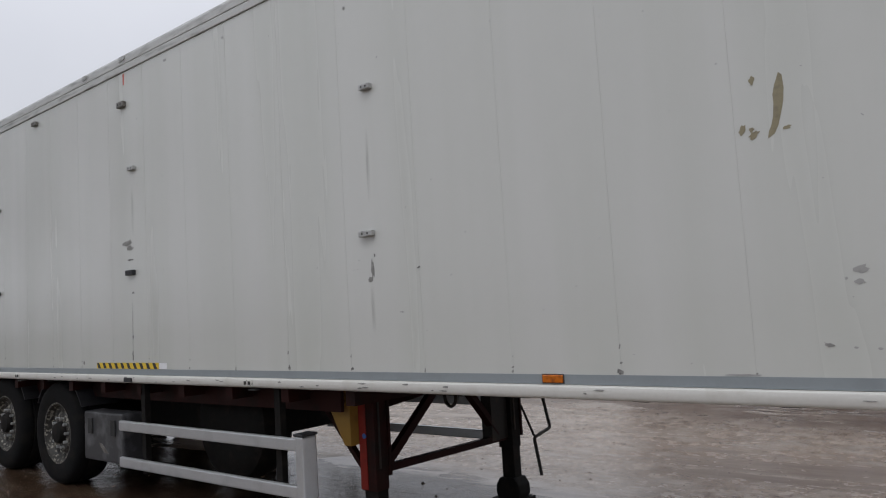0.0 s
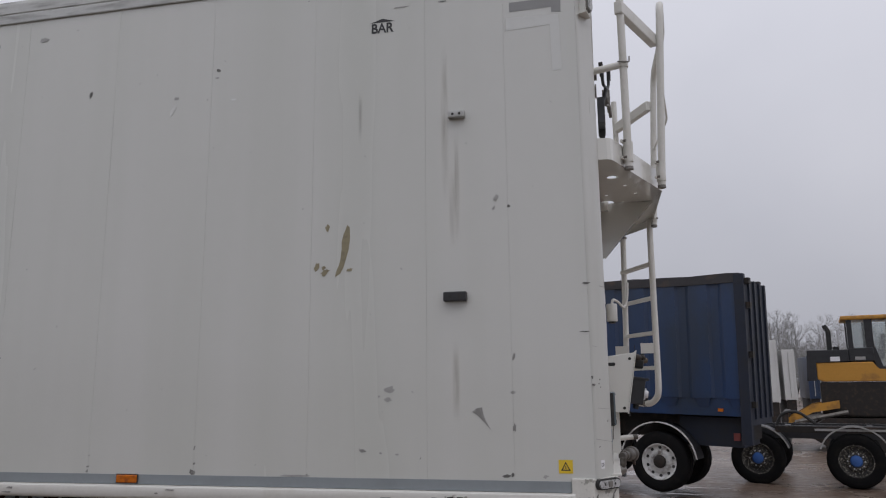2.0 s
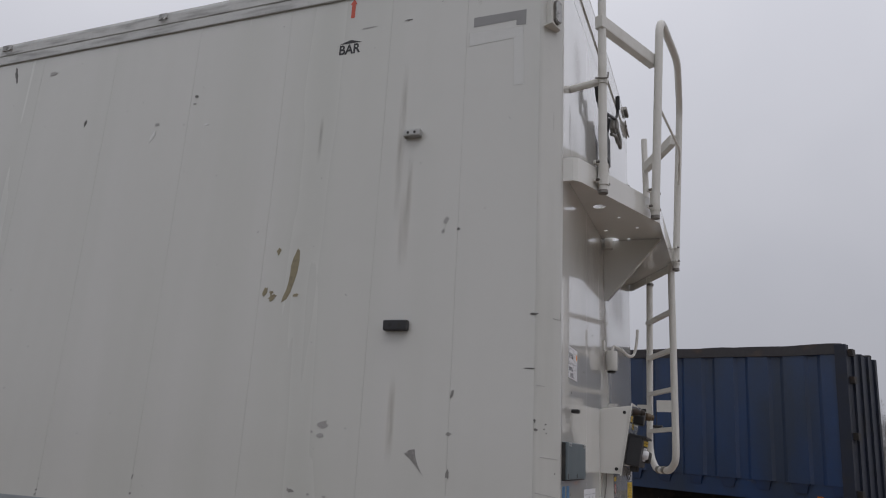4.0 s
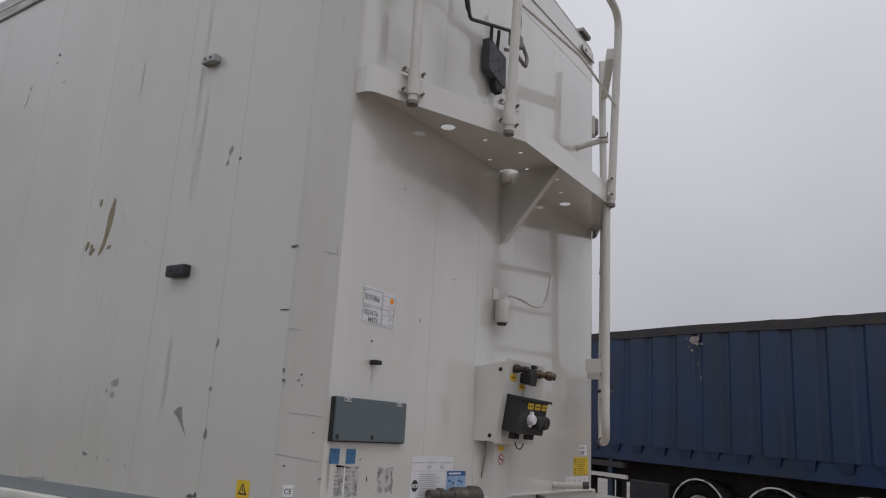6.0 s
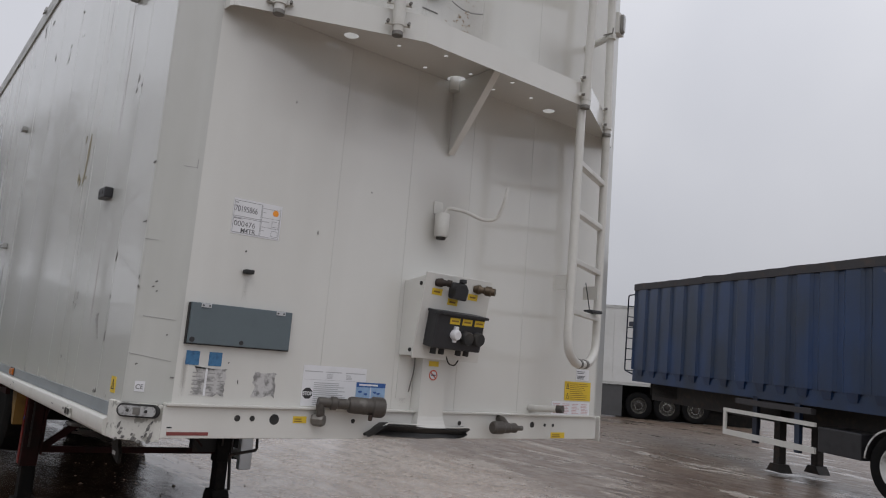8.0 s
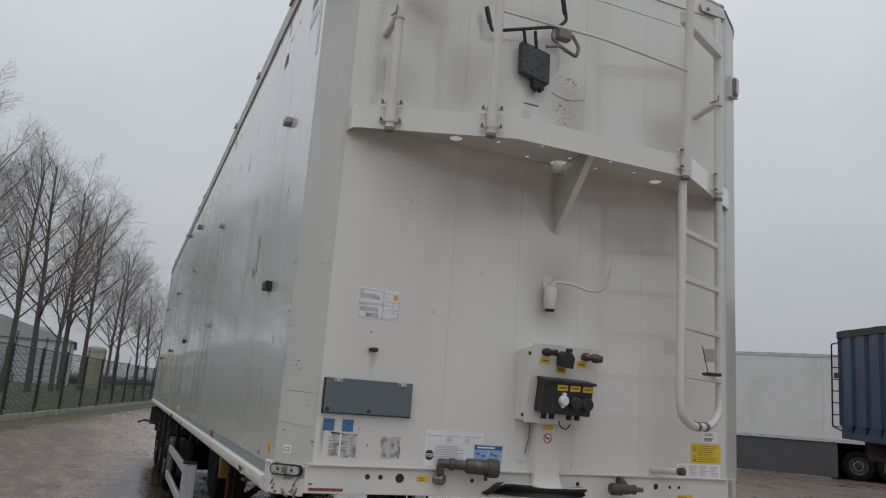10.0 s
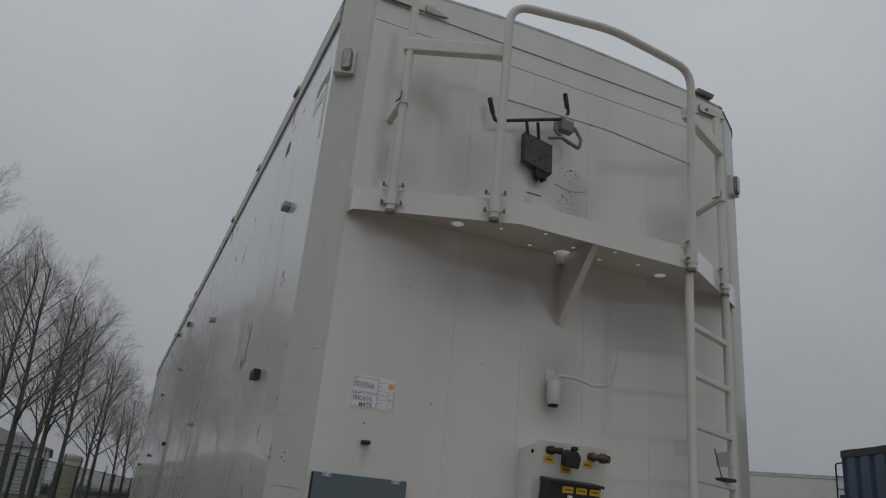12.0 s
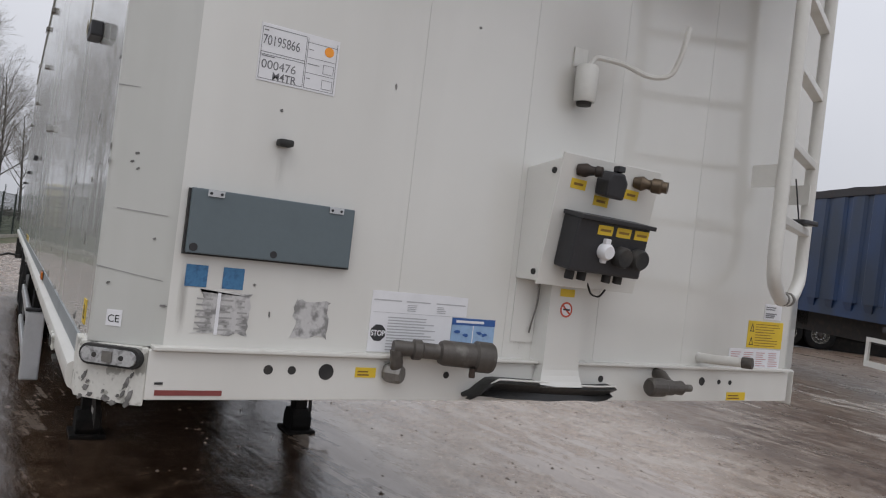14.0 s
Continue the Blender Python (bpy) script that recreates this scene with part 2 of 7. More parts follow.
twig_grey = surface("grey_twigs", (0.21, 0.19, 0.168), 0.95, vary=0.15, scale=4, fine=30, bump=0, tint=(0.24, 0.228, 0.21), spec=0.2)
# distance haze is put into this pale bark colour
bark_hazed = surface("hazed_pale_bark", (0.27, 0.265, 0.26), 0.95, vary=0.15, scale=4, fine=30, bump=0.3, tint=(0.2, 0.195, 0.19), spec=0.2)
zinc = surface("zinc_plated_block", (0.42, 0.42, 0.41), 0.45, metal=0.3, vary=0.15, scale=20, fine=90, bump=0.15, tint=(0.2, 0.195, 0.185))
toolbox_grey = surface("worn_grey_plastic", (0.034, 0.034, 0.037), 0.5, vary=0.15, scale=7, fine=70, bump=0.12, tint=(0.1, 0.1, 0.105))
grass_mat = surface("winter_grass", (0.042, 0.055, 0.022), 0.9, vary=0.3, scale=0.5, fine=6, bump=0.6, tint=(0.10, 0.085, 0.045))
verge_mud = surface("muddy_verge", (0.085, 0.075, 0.042), 0.85, vary=0.3, scale=1.2, fine=14, bump=0.6, tint=(0.06, 0.075, 0.03), tint_at=(0.45, 0.6))
hedge_mat = surface("bare_hedge", (0.1, 0.09, 0.075), 0.95, vary=0.3, scale=0.6, fine=4, bump=0.6)
far_wall = surface("far_pale_wall", (0.5, 0.51, 0.52), 0.7, vary=0.06, scale=0.3, fine=2, bump=0)
far_roof = surface("far_grey_roof", (0.36, 0.37, 0.385), 0.7, vary=0.06, scale=0.3, fine=2, bump=0)
far_tan = surface("far_tan_wall", (0.36, 0.34, 0.24), 0.8, vary=0.06, scale=0.3, fine=2, bump=0)
skirt_dark = surface("dark_skirt", (0.07, 0.07, 0.073), 0.6, vary=0.1, scale=1, fine=10, bump=0.05)
white_box = surface("white_box_body", (0.60, 0.60, 0.59), 0.4, vary=0.04, scale=0.8, fine=8, bump=0.02, tint=(0.53, 0.53, 0.51))


def glass(name):
    m = bpy.data.materials.new(name)
    m.use_nodes = True
    b = m.node_tree.nodes["Principled BSDF"]
    b.inputs["Base Color"].default_value = (0.85, 0.9, 0.9, 1)
    b.inputs["Roughness"].default_value, b.inputs["Transmission Weight"].default_value = 0.05, 0.85
    return m


cab_glass = glass("cab_glass")


def streaks(name, colour, density, grain=(45, 45, 3.5)):
    """Thin dirt that ran down a wall, or a painted reflection: patchy, see-through towards its rims."""
    m = bpy.data.materials.new(name)
    m.use_nodes = True
    n, l = m.node_tree.nodes, m.node_tree.links
    b = n["Principled BSDF"]
    b.inputs["Base Color"].default_value, b.inputs["Roughness"].default_value = (*colour, 1), 0.6
    co, mp, t = n.new("ShaderNodeTexCoord"), n.new("ShaderNodeMapping"), n.new("ShaderNodeTexNoise")
    mp.inputs["Scale"].default_value = grain
    t.inputs["Scale"].default_value, t.inputs["Detail"].default_value = 1.0, 5
    l.new(co.outputs["Object"], mp.inputs["Vector"])
    l.new(mp.outputs[0], t.inputs["Vector"])
    uv = n.new("ShaderNodeUVMap")
    sep = n.new("ShaderNodeSeparateXYZ")
    l.new(uv.outputs[0], sep.inputs[0])
    fade = []
    for axis, power in ((0, 0.6), (1, 0.5)):
        one = n.new("ShaderNodeMath")
        one.operation = "PINGPONG"
        one.inputs[1].default_value = 0.5
        l.new(sep.outputs[axis], one.inputs[0])
        up = n.new("ShaderNodeMapRange")
        up.interpolation_type = "SMOOTHSTEP"
        up.inputs["From Max"].default_value = power * 0.8
        l.new(one.outputs[0], up.inputs["Value"])
        fade.append(up)
    mul, mul2, ramp = n.new("ShaderNodeMath"), n.new("ShaderNodeMath"), n.new("ShaderNodeMapRange")
    mul.operation = mul2.operation = "MULTIPLY"
    ramp.inputs["From Min"].default_value, ramp.inputs["From Max"].default_value, ramp.inputs["To Max"].default_value = 0.3, 0.7, density
    l.new(t.outputs[0], ramp.inputs["Value"])
    l.new(fade[0].outputs[0], mul.inputs[0])
    l.new(fade[1].outputs[0], mul.inputs[1])
    l.new(mul.outputs[0], mul2.inputs[0])
    l.new(ramp.outputs[0], mul2.inputs[1])
    l.new(mul2.outputs[0], b.inputs["Alpha"])
    return m


rust_run = streaks("brown_dirt_run", (0.33, 0.26, 0.18), 0.36)
brown_reflect_film = streaks("brown_film_and_reflection", (0.24, 0.19, 0.135), 0.24, (2.2, 2.2, 0.6))
grey_run = streaks("grey_dirt_run", (0.36, 0.34, 0.31), 0.38)


def muddy_yard():
    """Wet mud film over worn concrete: brown, with smooth watery flats that mirror the sky and rough crumbly ridges."""
    m = bpy.data.materials.new("wet_muddy_yard")
    m.use_nodes = True
    n, l = m.node_tree.nodes, m.node_tree.links
    b = n["Principled BSDF"]
    co = n.new("ShaderNodeTexCoord")
    mp = n.new("ShaderNodeMapping")
    mp.vector_type = "TEXTURE"
    mp.inputs["Rotation"].default_value = (0, 0, radians(10))
    mp.inputs["Scale"].default_value = (2.4, 0.42, 1)
    l.new(co.outputs["Object"], mp.inputs["Vector"])

    def noise_at(scale, detail, src, rough=0.55):
        t = n.new("ShaderNodeTexNoise")
        t.inputs["Scale"].default_value, t.inputs["Detail"].default_value, t.inputs["Roughness"].default_value = scale, detail, rough
        l.new(src, t.inputs["Vector"])
        return t

    def ramp_of(src, *stops):
        r = n.new("ShaderNodeValToRGB")
        e = r.color_ramp.elements
        for k, (at, c) in enumerate(stops):
            x = e[k] if k < 2 else e.new(at)
            x.position, x.color = at, (*c, 1)
        l.new(src, r.inputs[0])
        return r

    def blend(kind, fac, one, two):
        x = n.new("ShaderNodeMix")
        x.data_type, x.blend_type = "RGBA", kind
        if isinstance(fac, float):
            x.inputs[0].default_value = fac
        else:
            l.new(fac, x.inputs[0])
        l.new(one, x.inputs[6])
        l.new(two, x.inputs[7])
        return x.outputs[2]

    def sums(kind, one, two, k=None):
        x = n.new("ShaderNodeMath")
        x.operation = kind
        l.new(one, x.inputs[0])
        if k is None:
            l.new(two, x.inputs[1])
        else:
            x.inputs[1].default_value = k
            if two:
                l.new(two, x.inputs[2])
        return x.outputs[0]

    here = co.outputs["Object"]
    wide, tracks, grit, clods = noise_at(0.32, 5, here), noise_at(1.0, 9, mp.outputs[0], 0.6), noise_at(38, 5, here, 0.62), noise_at(7, 6, here, 0.6)
    fine_map = n.new("ShaderNodeMapping")
    fine_map.vector_type = "TEXTURE"
    fine_map.inputs["Rotation"].default_value, fine_map.inputs["Scale"].default_value = (0, 0, radians(11)), (1.1, 0.085, 1)
    l.new(here, fine_map.inputs["Vector"])
    ridges = noise_at(1.0, 4, fine_map.outputs[0], 0.5)
    # three lanes side by side: tan earth, pale washed concrete, brown mud with reflection
    lane_at = n.new("ShaderNodeSeparateXYZ")
    l.new(here, lane_at.inputs[0])
    sway = sums("MULTIPLY_ADD", wide.outputs[0], sums("MULTIPLY_ADD", tracks.outputs[0], lane_at.outputs[1], 1.6), 2.4)

    def lane(a, b):
        r = n.new("ShaderNodeMapRange")
        r.interpolation_type = "SMOOTHSTEP"
        r.inputs["From Min"].default_value, r.inputs["From Max"].default_value = a, b
        l.new(sway, r.inputs["Value"])
        return r.outputs[0]

    # brown lane also paints the blue trailer's dark reflection on wet ground
    brown = lane(7.6, 9.2)
    earth = ramp_of(tracks.outputs[0], (0.26, (0.19, 0.138, 0.103)), (0.7, (0.46, 0.385, 0.325)), (0.47, (0.335, 0.268, 0.218)))
    pale = ramp_of(tracks.outputs[0], (0.26, (0.22, 0.172, 0.135)), (0.7, (0.46, 0.393, 0.33)), (0.47, (0.35, 0.289, 0.236)))
    muddy = ramp_of(tracks.outputs[0], (0.26, (0.06, 0.038, 0.026)), (0.7, (0.205, 0.155, 0.12)), (0.47, (0.12, 0.083, 0.061)))
    verge_side = n.new("ShaderNodeMath")
    verge_side.operation = "MULTIPLY"
    verge_side.inputs[1].default_value = 0.88
    l.new(lane(2.2, 0.2), verge_side.inputs[0])
    soil_tone = blend("MIX", verge_side.outputs[0], blend("MIX", brown, blend("MIX", lane(2.6, 4.4), earth.outputs[0], pale.outputs[0]), muddy.outputs[0]), muddy.outputs[0])
    # lane beside and below the parked trailer: wet brown churned mud plus painted shade
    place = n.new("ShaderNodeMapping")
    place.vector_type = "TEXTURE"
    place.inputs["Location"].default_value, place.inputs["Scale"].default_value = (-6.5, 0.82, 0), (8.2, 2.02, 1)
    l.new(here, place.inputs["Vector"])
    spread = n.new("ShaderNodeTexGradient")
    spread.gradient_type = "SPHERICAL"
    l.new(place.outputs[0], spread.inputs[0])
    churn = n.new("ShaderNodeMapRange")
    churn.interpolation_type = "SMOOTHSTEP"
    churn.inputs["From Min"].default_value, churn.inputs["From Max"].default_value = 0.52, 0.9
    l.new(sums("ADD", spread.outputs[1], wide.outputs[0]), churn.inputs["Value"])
    mire_and_shade = ramp_of(clods.outputs[0], (0.25, (0.032, 0.019, 0.012)), (0.75, (0.095, 0.064, 0.043)))
    soil_mix = blend("MIX", churn.outputs[0], soil_tone, mire_and_shade.outputs[0])
    patches = ramp_of(wide.outputs[0], (0.36, (0.66, 0.56, 0.49)), (0.56, (1, 1, 1)))
    speck = ramp_of(grit.outputs[0], (0.33, (0.3, 0.24, 0.2)), (0.5, (1, 1, 1)))
    lumps = ramp_of(clods.outputs[0], (0.3, (0.55, 0.47, 0.4)), (0.52, (1, 1, 1)))
    tone = blend("MULTIPLY", 0.8, blend("MULTIPLY", 0.55, blend("MULTIPLY", 0.6, soil_mix, patches.outputs[0]), speck.outputs[0]), lumps.outputs[0])
    films = n.new("ShaderNodeMapping")
    films.vector_type = "TEXTURE"
    films.inputs["Rotation"].default_value, films.inputs["Scale"].default_value = (0, 0, radians(12)), (0.42, 0.2, 1)
    l.new(here, films.inputs["Vector"])
    film_noise = noise_at(1.0, 8, films.outputs[0], 0.62)
    film_on = n.new("ShaderNodeMapRange")
    film_on.inputs["From Min"].default_value, film_on.inputs["From Max"].default_value = 0.5, 0.6
    film_on.inputs["To Max"].default_value = 0.72
    l.new(film_noise.outputs[0], film_on.inputs["Value"])
    # pale silt colour also paints the sky's sheen on wet patches
    silt_sheen = ramp_of(clods.outputs[0], (0.3, (0.34, 0.287, 0.24)), (0.7, (0.42, 0.365, 0.312)))
    still = n.new("ShaderNodeMath")
    still.operation = "SUBTRACT"
    still.inputs[0].default_value = 1.0
    l.new(churn.outputs[0], still.inputs[1])
    clean = n.new("ShaderNodeMapRange")
    clean.inputs["To Min"].default_value, clean.inputs["To Max"].default_value = 1.0, 0.3
    l.new(sums("MAXIMUM", brown, verge_side.outputs[0]), clean.inputs["Value"])
    film_fac = sums("MULTIPLY", sums("MULTIPLY", film_on.outputs[0], still.outputs[0]), clean.outputs[0])
    combed = ramp_of(ridges.outputs[0], (0.36, (0.66, 0.6, 0.55)), (0.6, (1, 1, 1)))
    tone = blend("MULTIPLY", 0.32, tone, combed.outputs[0])
    tone = blend("MIX", film_fac, tone, silt_sheen.outputs[0])
    # drawn-out wisps of silty water round the mire's edge, sky glints painted pale
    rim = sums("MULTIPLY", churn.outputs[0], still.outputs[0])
    wisp_on = n.new("ShaderNodeMapRange")
    wisp_on.interpolation_type = "SMOOTHSTEP"
    wisp_on.inputs["From Min"].default_value, wisp_on.inputs["From Max"].default_value = 0.49, 0.535
    wisp_map = n.new("ShaderNodeMapping")
    wisp_map.vector_type = "TEXTURE"
    wisp_map.inputs["Rotation"].default_value, wisp_map.inputs["Scale"].default_value = (0, 0, radians(14)), (0.62, 0.13, 1)
    l.new(here, wisp_map.inputs["Vector"])
    l.new(noise_at(1.0, 6, wisp_map.outputs[0], 0.6).outputs[0], wisp_on.inputs["Value"])
    glint_wisps = sums("MULTIPLY", sums("MULTIPLY", sums("MULTIPLY", rim, None, 4.0), wisp_on.outputs[0]), lane(2.5, 3.5))
    tone = blend("MIX", sums("MULTIPLY", glint_wisps, None, 0.75), tone, silt_sheen.outputs[0])
    # scattered crumbs pressed into the film, thick in some places and thin in others
    crumbs, where = noise_at(17, 5, here, 0.58), noise_at(1.1, 4, here, 0.6)
    pressed = ramp_of(sums("MULTIPLY_ADD", where.outputs[0], crumbs.outputs[0], 0.45), (0.51, (0.4, 0.34, 0.29)), (0.62, (1, 1, 1)))
    tone = blend("MULTIPLY", 0.75, tone, pressed.outputs[0])
    # standing water where the tracks lie lowest
    level = sums("ADD", sums("MULTIPLY_ADD", wide.outputs[0], tracks.outputs[0], 0.9), sums("MULTIPLY_ADD", ridges.outputs[0], sums("MULTIPLY", clods.outputs[0], None, 0.3), 0.32))
    water = n.new("ShaderNodeMapRange")
    water.interpolation_type = "SMOOTHSTEP"
    water.inputs["From Min"].default_value, water.inputs["From Max"].default_value = 1.175, 1.075
    l.new(sums("MULTIPLY_ADD", rim, level, -0.55), water.inputs["Value"])
    wet = sums("MAXIMUM", sums("MULTIPLY", water.outputs[0], lane(0.9, 2.6)), sums("MULTIPLY", glint_wisps, None, 0.85))
    # water colour lightened to paint in the sky's reflection
    pool_sheen = ramp_of(tracks.outputs[0], (0.3, (0.24, 0.19, 0.155)), (0.6, (0.4, 0.345, 0.295)))
    l.new(blend("MIX", wet, tone, pool_sheen.outputs[0]), b.inputs["Base Color"])
    damp = n.new("ShaderNodeMapRange")
    damp.inputs["From Min"].default_value, damp.inputs["From Max"].default_value = 0.35, 0.65
    damp.inputs["To Min"].default_value, damp.inputs["To Max"].default_value = 0.14, 0.34
    l.new(clods.outputs[0], damp.inputs["Value"])
    dry = n.new("ShaderNodeMath")
    dry.operation = "SUBTRACT"
    dry.inputs[0].default_value = 1.0
    l.new(wet, dry.inputs[1])
    sheen = n.new("ShaderNodeMapRange")
    sheen.inputs["To Min"].default_value, sheen.inputs["To Max"].default_value = 1.0, 0.45
    l.new(film_fac, sheen.inputs["Value"])
    matt = sums("MULTIPLY_ADD", sums("MAXIMUM", brown, verge_side.outputs[0]), damp.outputs[0], 0.16)
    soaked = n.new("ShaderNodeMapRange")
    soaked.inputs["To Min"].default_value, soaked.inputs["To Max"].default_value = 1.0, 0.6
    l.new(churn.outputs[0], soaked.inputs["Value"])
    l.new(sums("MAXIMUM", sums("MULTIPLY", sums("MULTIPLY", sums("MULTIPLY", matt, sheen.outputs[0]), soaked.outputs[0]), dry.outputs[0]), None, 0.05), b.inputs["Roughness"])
    relief = sums("MULTIPLY_ADD", ridges.outputs[0], sums("MULTIPLY_ADD", grit.outputs[0], sums("MULTIPLY_ADD", clods.outputs[0], tracks.outputs[0], 0.4), 0.14), 0.14)
    bp = n.new("ShaderNodeBump")
    bp.inputs["Distance"].default_value = 0.035
    l.new(sums("MULTIPLY", dry.outputs[0], None, 0.42), bp.inputs["Strength"])
    l.new(relief, bp.inputs["Height"])
    l.new(bp.outputs[0], b.inputs["Normal"])
    b.inputs["Specular IOR Level"].default_value = 0.6
    return m


yard_mud = muddy_yard()

clod_mud = surface("dark_mud_crumb", (0.09, 0.06, 0.042), 0.5, vary=0.3, scale=9, fine=60, bump=0.3, tint=(0.16, 0.12, 0.09))


# ---- builders ----
def link_mesh(name, bm, material):
    me = bpy.data.meshes.new(name)
    bm.to_mesh(me)
    bm.free()
    me.materials.append(material)
    return new(name, me)


def part(name, bm, material, parent, label="", smooth=False):
    bmesh.ops.recalc_face_normals(bm, faces=bm.faces)
    ob = link_mesh(name, bm, material)
    if smooth:
        ob.data.polygons.foreach_set("use_smooth", [True] * len(ob.data.polygons))
        ob.data.set_sharp_from_angle(angle=radians(38))
    ob.parent = parent
    if label:
        tagged(ob, label=label)
    return ob


def thing(name, m, label, category, group="", kind=""):
    ob = new(name)
    ob.matrix_world = m
    ob.empty_display_size = 0.3
    return tagged(ob, label, category, group, kind)


def structure(name, bm, material, label):
    bmesh.ops.recalc_face_normals(bm, faces=bm.faces)
    return tagged(link_mesh(name, bm, material), label=label, kind="structure", category=name.split("_")[0])


def B():
    return bmesh.new()


def box(bm, x0, x1, y0, y1, z0, z1, bevel=0.0):
    r = bmesh.ops.create_cube(bm, size=1)
    vs = r["verts"]
    for v in vs:
        v.co = ((x0 + x1) / 2 + v.co.x * (x1 - x0), (y0 + y1) / 2 + v.co.y * (y1 - y0), (z0 + z1) / 2 + v.co.z * (z1 - z0))
    if bevel:
        bmesh.ops.bevel(bm, geom=list({e for v in vs for e in v.link_edges}), offset=bevel, segments=2, profile=0.6, affect="EDGES")
    return bm


def prism(bm, pts, lift, bevel=0.0):
    """A flat outline (3D points in order) pushed along the vector lift."""
    a = [bm.verts.new(p) for p in pts]
    b = [bm.verts.new(Vector(p) + Vector(lift)) for p in pts]
    fs = [bm.faces.new(a), bm.faces.new(b[::-1])]
    for i in range(len(pts)):
        j = (i + 1) % len(pts)
        fs.append(bm.faces.new((a[i], b[i], b[j], a[j])))
    if bevel:
        bmesh.ops.bevel(bm, geom=list({e for v in a + b for e in v.link_edges}), offset=bevel, segments=2, profile=0.6, affect="EDGES")
    return bm


def rounded(pts, r, steps=5):
    """A bent line with its corners rounded to the radius r."""
    out = [Vector(pts[0])]
    for p, q, s in zip(pts, pts[1:], pts[2:]):
        p, q, s = Vector(p), Vector(q), Vector(s)
        a, b = (p - q), (s - q)
        k = min(r, a.length * 0.49, b.length * 0.49)
        a, b = q + a.normalized() * k, q + b.normalized() * k
        for i in range(steps + 1):
            t = i / steps
            out.append(a * (1 - t) ** 2 + q * 2 * t * (1 - t) + b * t * t)
    out.append(Vector(pts[-1]))
    return out


def tube(bm, pts, r, seg=10, bend=0.0, r2=None, caps=True):
    pts = rounded(pts, bend) if bend else [Vector(p) for p in pts]
    d = (pts[1] - pts[0]).normalized()
    u = d.orthogonal().normalized()
    rings = []
    for i, p in enumerate(pts):
        a = (p - pts[i - 1]).normalized() if i else d
        b = (pts[i + 1] - p).normalized() if i < len(pts) - 1 else a
        t = (a + b).normalized() if (a + b).length > 1e-6 else a
        u = (u - t * u.dot(t)).normalized()
        w = t.cross(u)
        k = r + (r2 - r) * i / (len(pts) - 1) if r2 is not None else r
        rings.append([bm.verts.new(p + (u * math.cos(2 * math.pi * j / seg) + w * math.sin(2 * math.pi * j / seg)) * k) for j in range(seg)])
    for a, b in zip(rings, rings[1:]):
        for j in range(seg):
            bm.faces.new((a[j], a[(j + 1) % seg], b[(j + 1) % seg], b[j]))
    if caps:
        bm.faces.new(rings[0][::-1])
        bm.faces.new(rings[-1])
    return bm


def lathe(bm, profile, centre, axis, seg=32, closed=True):
    """Turns a profile of (radius, way along the axis) round the axis through centre."""
    c, ax = Vector(centre), Vector(axis).normalized()
    u = ax.orthogonal().normalized()
    w = ax.cross(u)
    rings = []
    for r, a in profile:
        if r < 1e-5:
            rings.append([bm.verts.new(c + ax * a)])
        else:
            rings.append([bm.verts.new(c + ax * a + (u * math.cos(2 * math.pi * j / seg) + w * math.sin(2 * math.pi * j / seg)) * r) for j in range(seg)])
    for a, b in zip(rings, rings[1:]):
        for j in range(seg):
            k = (j + 1) % seg
            if len(a) == 1 and len(b) > 1:
                bm.faces.new((a[0], b[j], b[k]))
            elif len(b) == 1 and len(a) > 1:
                bm.faces.new((a[j], b[0], a[k]))
            elif len(a) > 1:
                bm.faces.new((a[j], a[k], b[k], b[j]))
    return bm


def disc(bm, centre, axis, r, depth=0.004, seg=16):
    return lathe(bm, [(0, depth), (r * 0.9, depth), (r, depth * 0.6), (r, -depth), (0, -depth)], centre, axis, seg)


def flake(bm, cx, cz, w, h, seed, lean=0.0, wall=None, thick=0.0012, n=13, jag=0.5):
    """A ragged flake on a wall: wall maps (across, up, out) to a place."""
    rnd = random.Random(seed)
    pts = []
    for i in range(n):
        a = 2 * math.pi * i / n
        k = 1 - jag * rnd.random()
        u, v = math.cos(a) * w / 2 * k, math.sin(a) * h / 2 * k
        pts.append((cx + u + lean * v, cz + v))
    return prism(bm, [wall(p[0], p[1], 0.0002 + 0.00011 * (seed % 9)) for p in pts], Vector(wall(0, 0, thick)) - Vector(wall(0, 0, 0)))


def on_side(x, z, out):
    return Vector((x, -out, z))


def on_front(y, z, out):
    return Vector((out, y, z))


CH_A, CH_B = Vector((-0.07, 0.0, 0)), Vector((0.0, 0.14, 0))
CH_D = (CH_B - CH_A).normalized()
CH_N = Vector((CH_D.y, -CH_D.x, 0))


def on_corner(s, z, out):
    """On the slanted front corner post: s metres from its side edge."""
    return CH_A + CH_D * s + CH_N * out + Vector((0, 0, z))


def plate(bm, wall, a0, a1, z0, z1, thick=0.0015, lift=0.0003, lean=0.0):
    """A thin sheet on a wall; lean slides its upper edge."""
    return prism(bm, [wall(a0, z0, lift), wall(a1, z0, lift), wall(a1 + lean, z1, lift), wall(a0 + lean, z1, lift)], Vector(wall(0, 0, thick)) - Vector(wall(0, 0, 0)))


def run_plate(name, wall, a0, a1, z0, z1, material, parent, out=0.0008):
    """A sheet with map coordinates for dirt runs."""
    bm = B()
    uv = bm.loops.layers.uv.new("map")
    f = bm.faces.new([bm.verts.new(wall(a, z, out)) for a, z in ((a0, z0), (a1, z0), (a1, z1), (a0, z1))])
    for lp, c in zip(f.loops, ((0, 0), (1, 0), (1, 1), (0, 1))):
        lp[uv].uv = c
    return part(name, bm, material, parent)


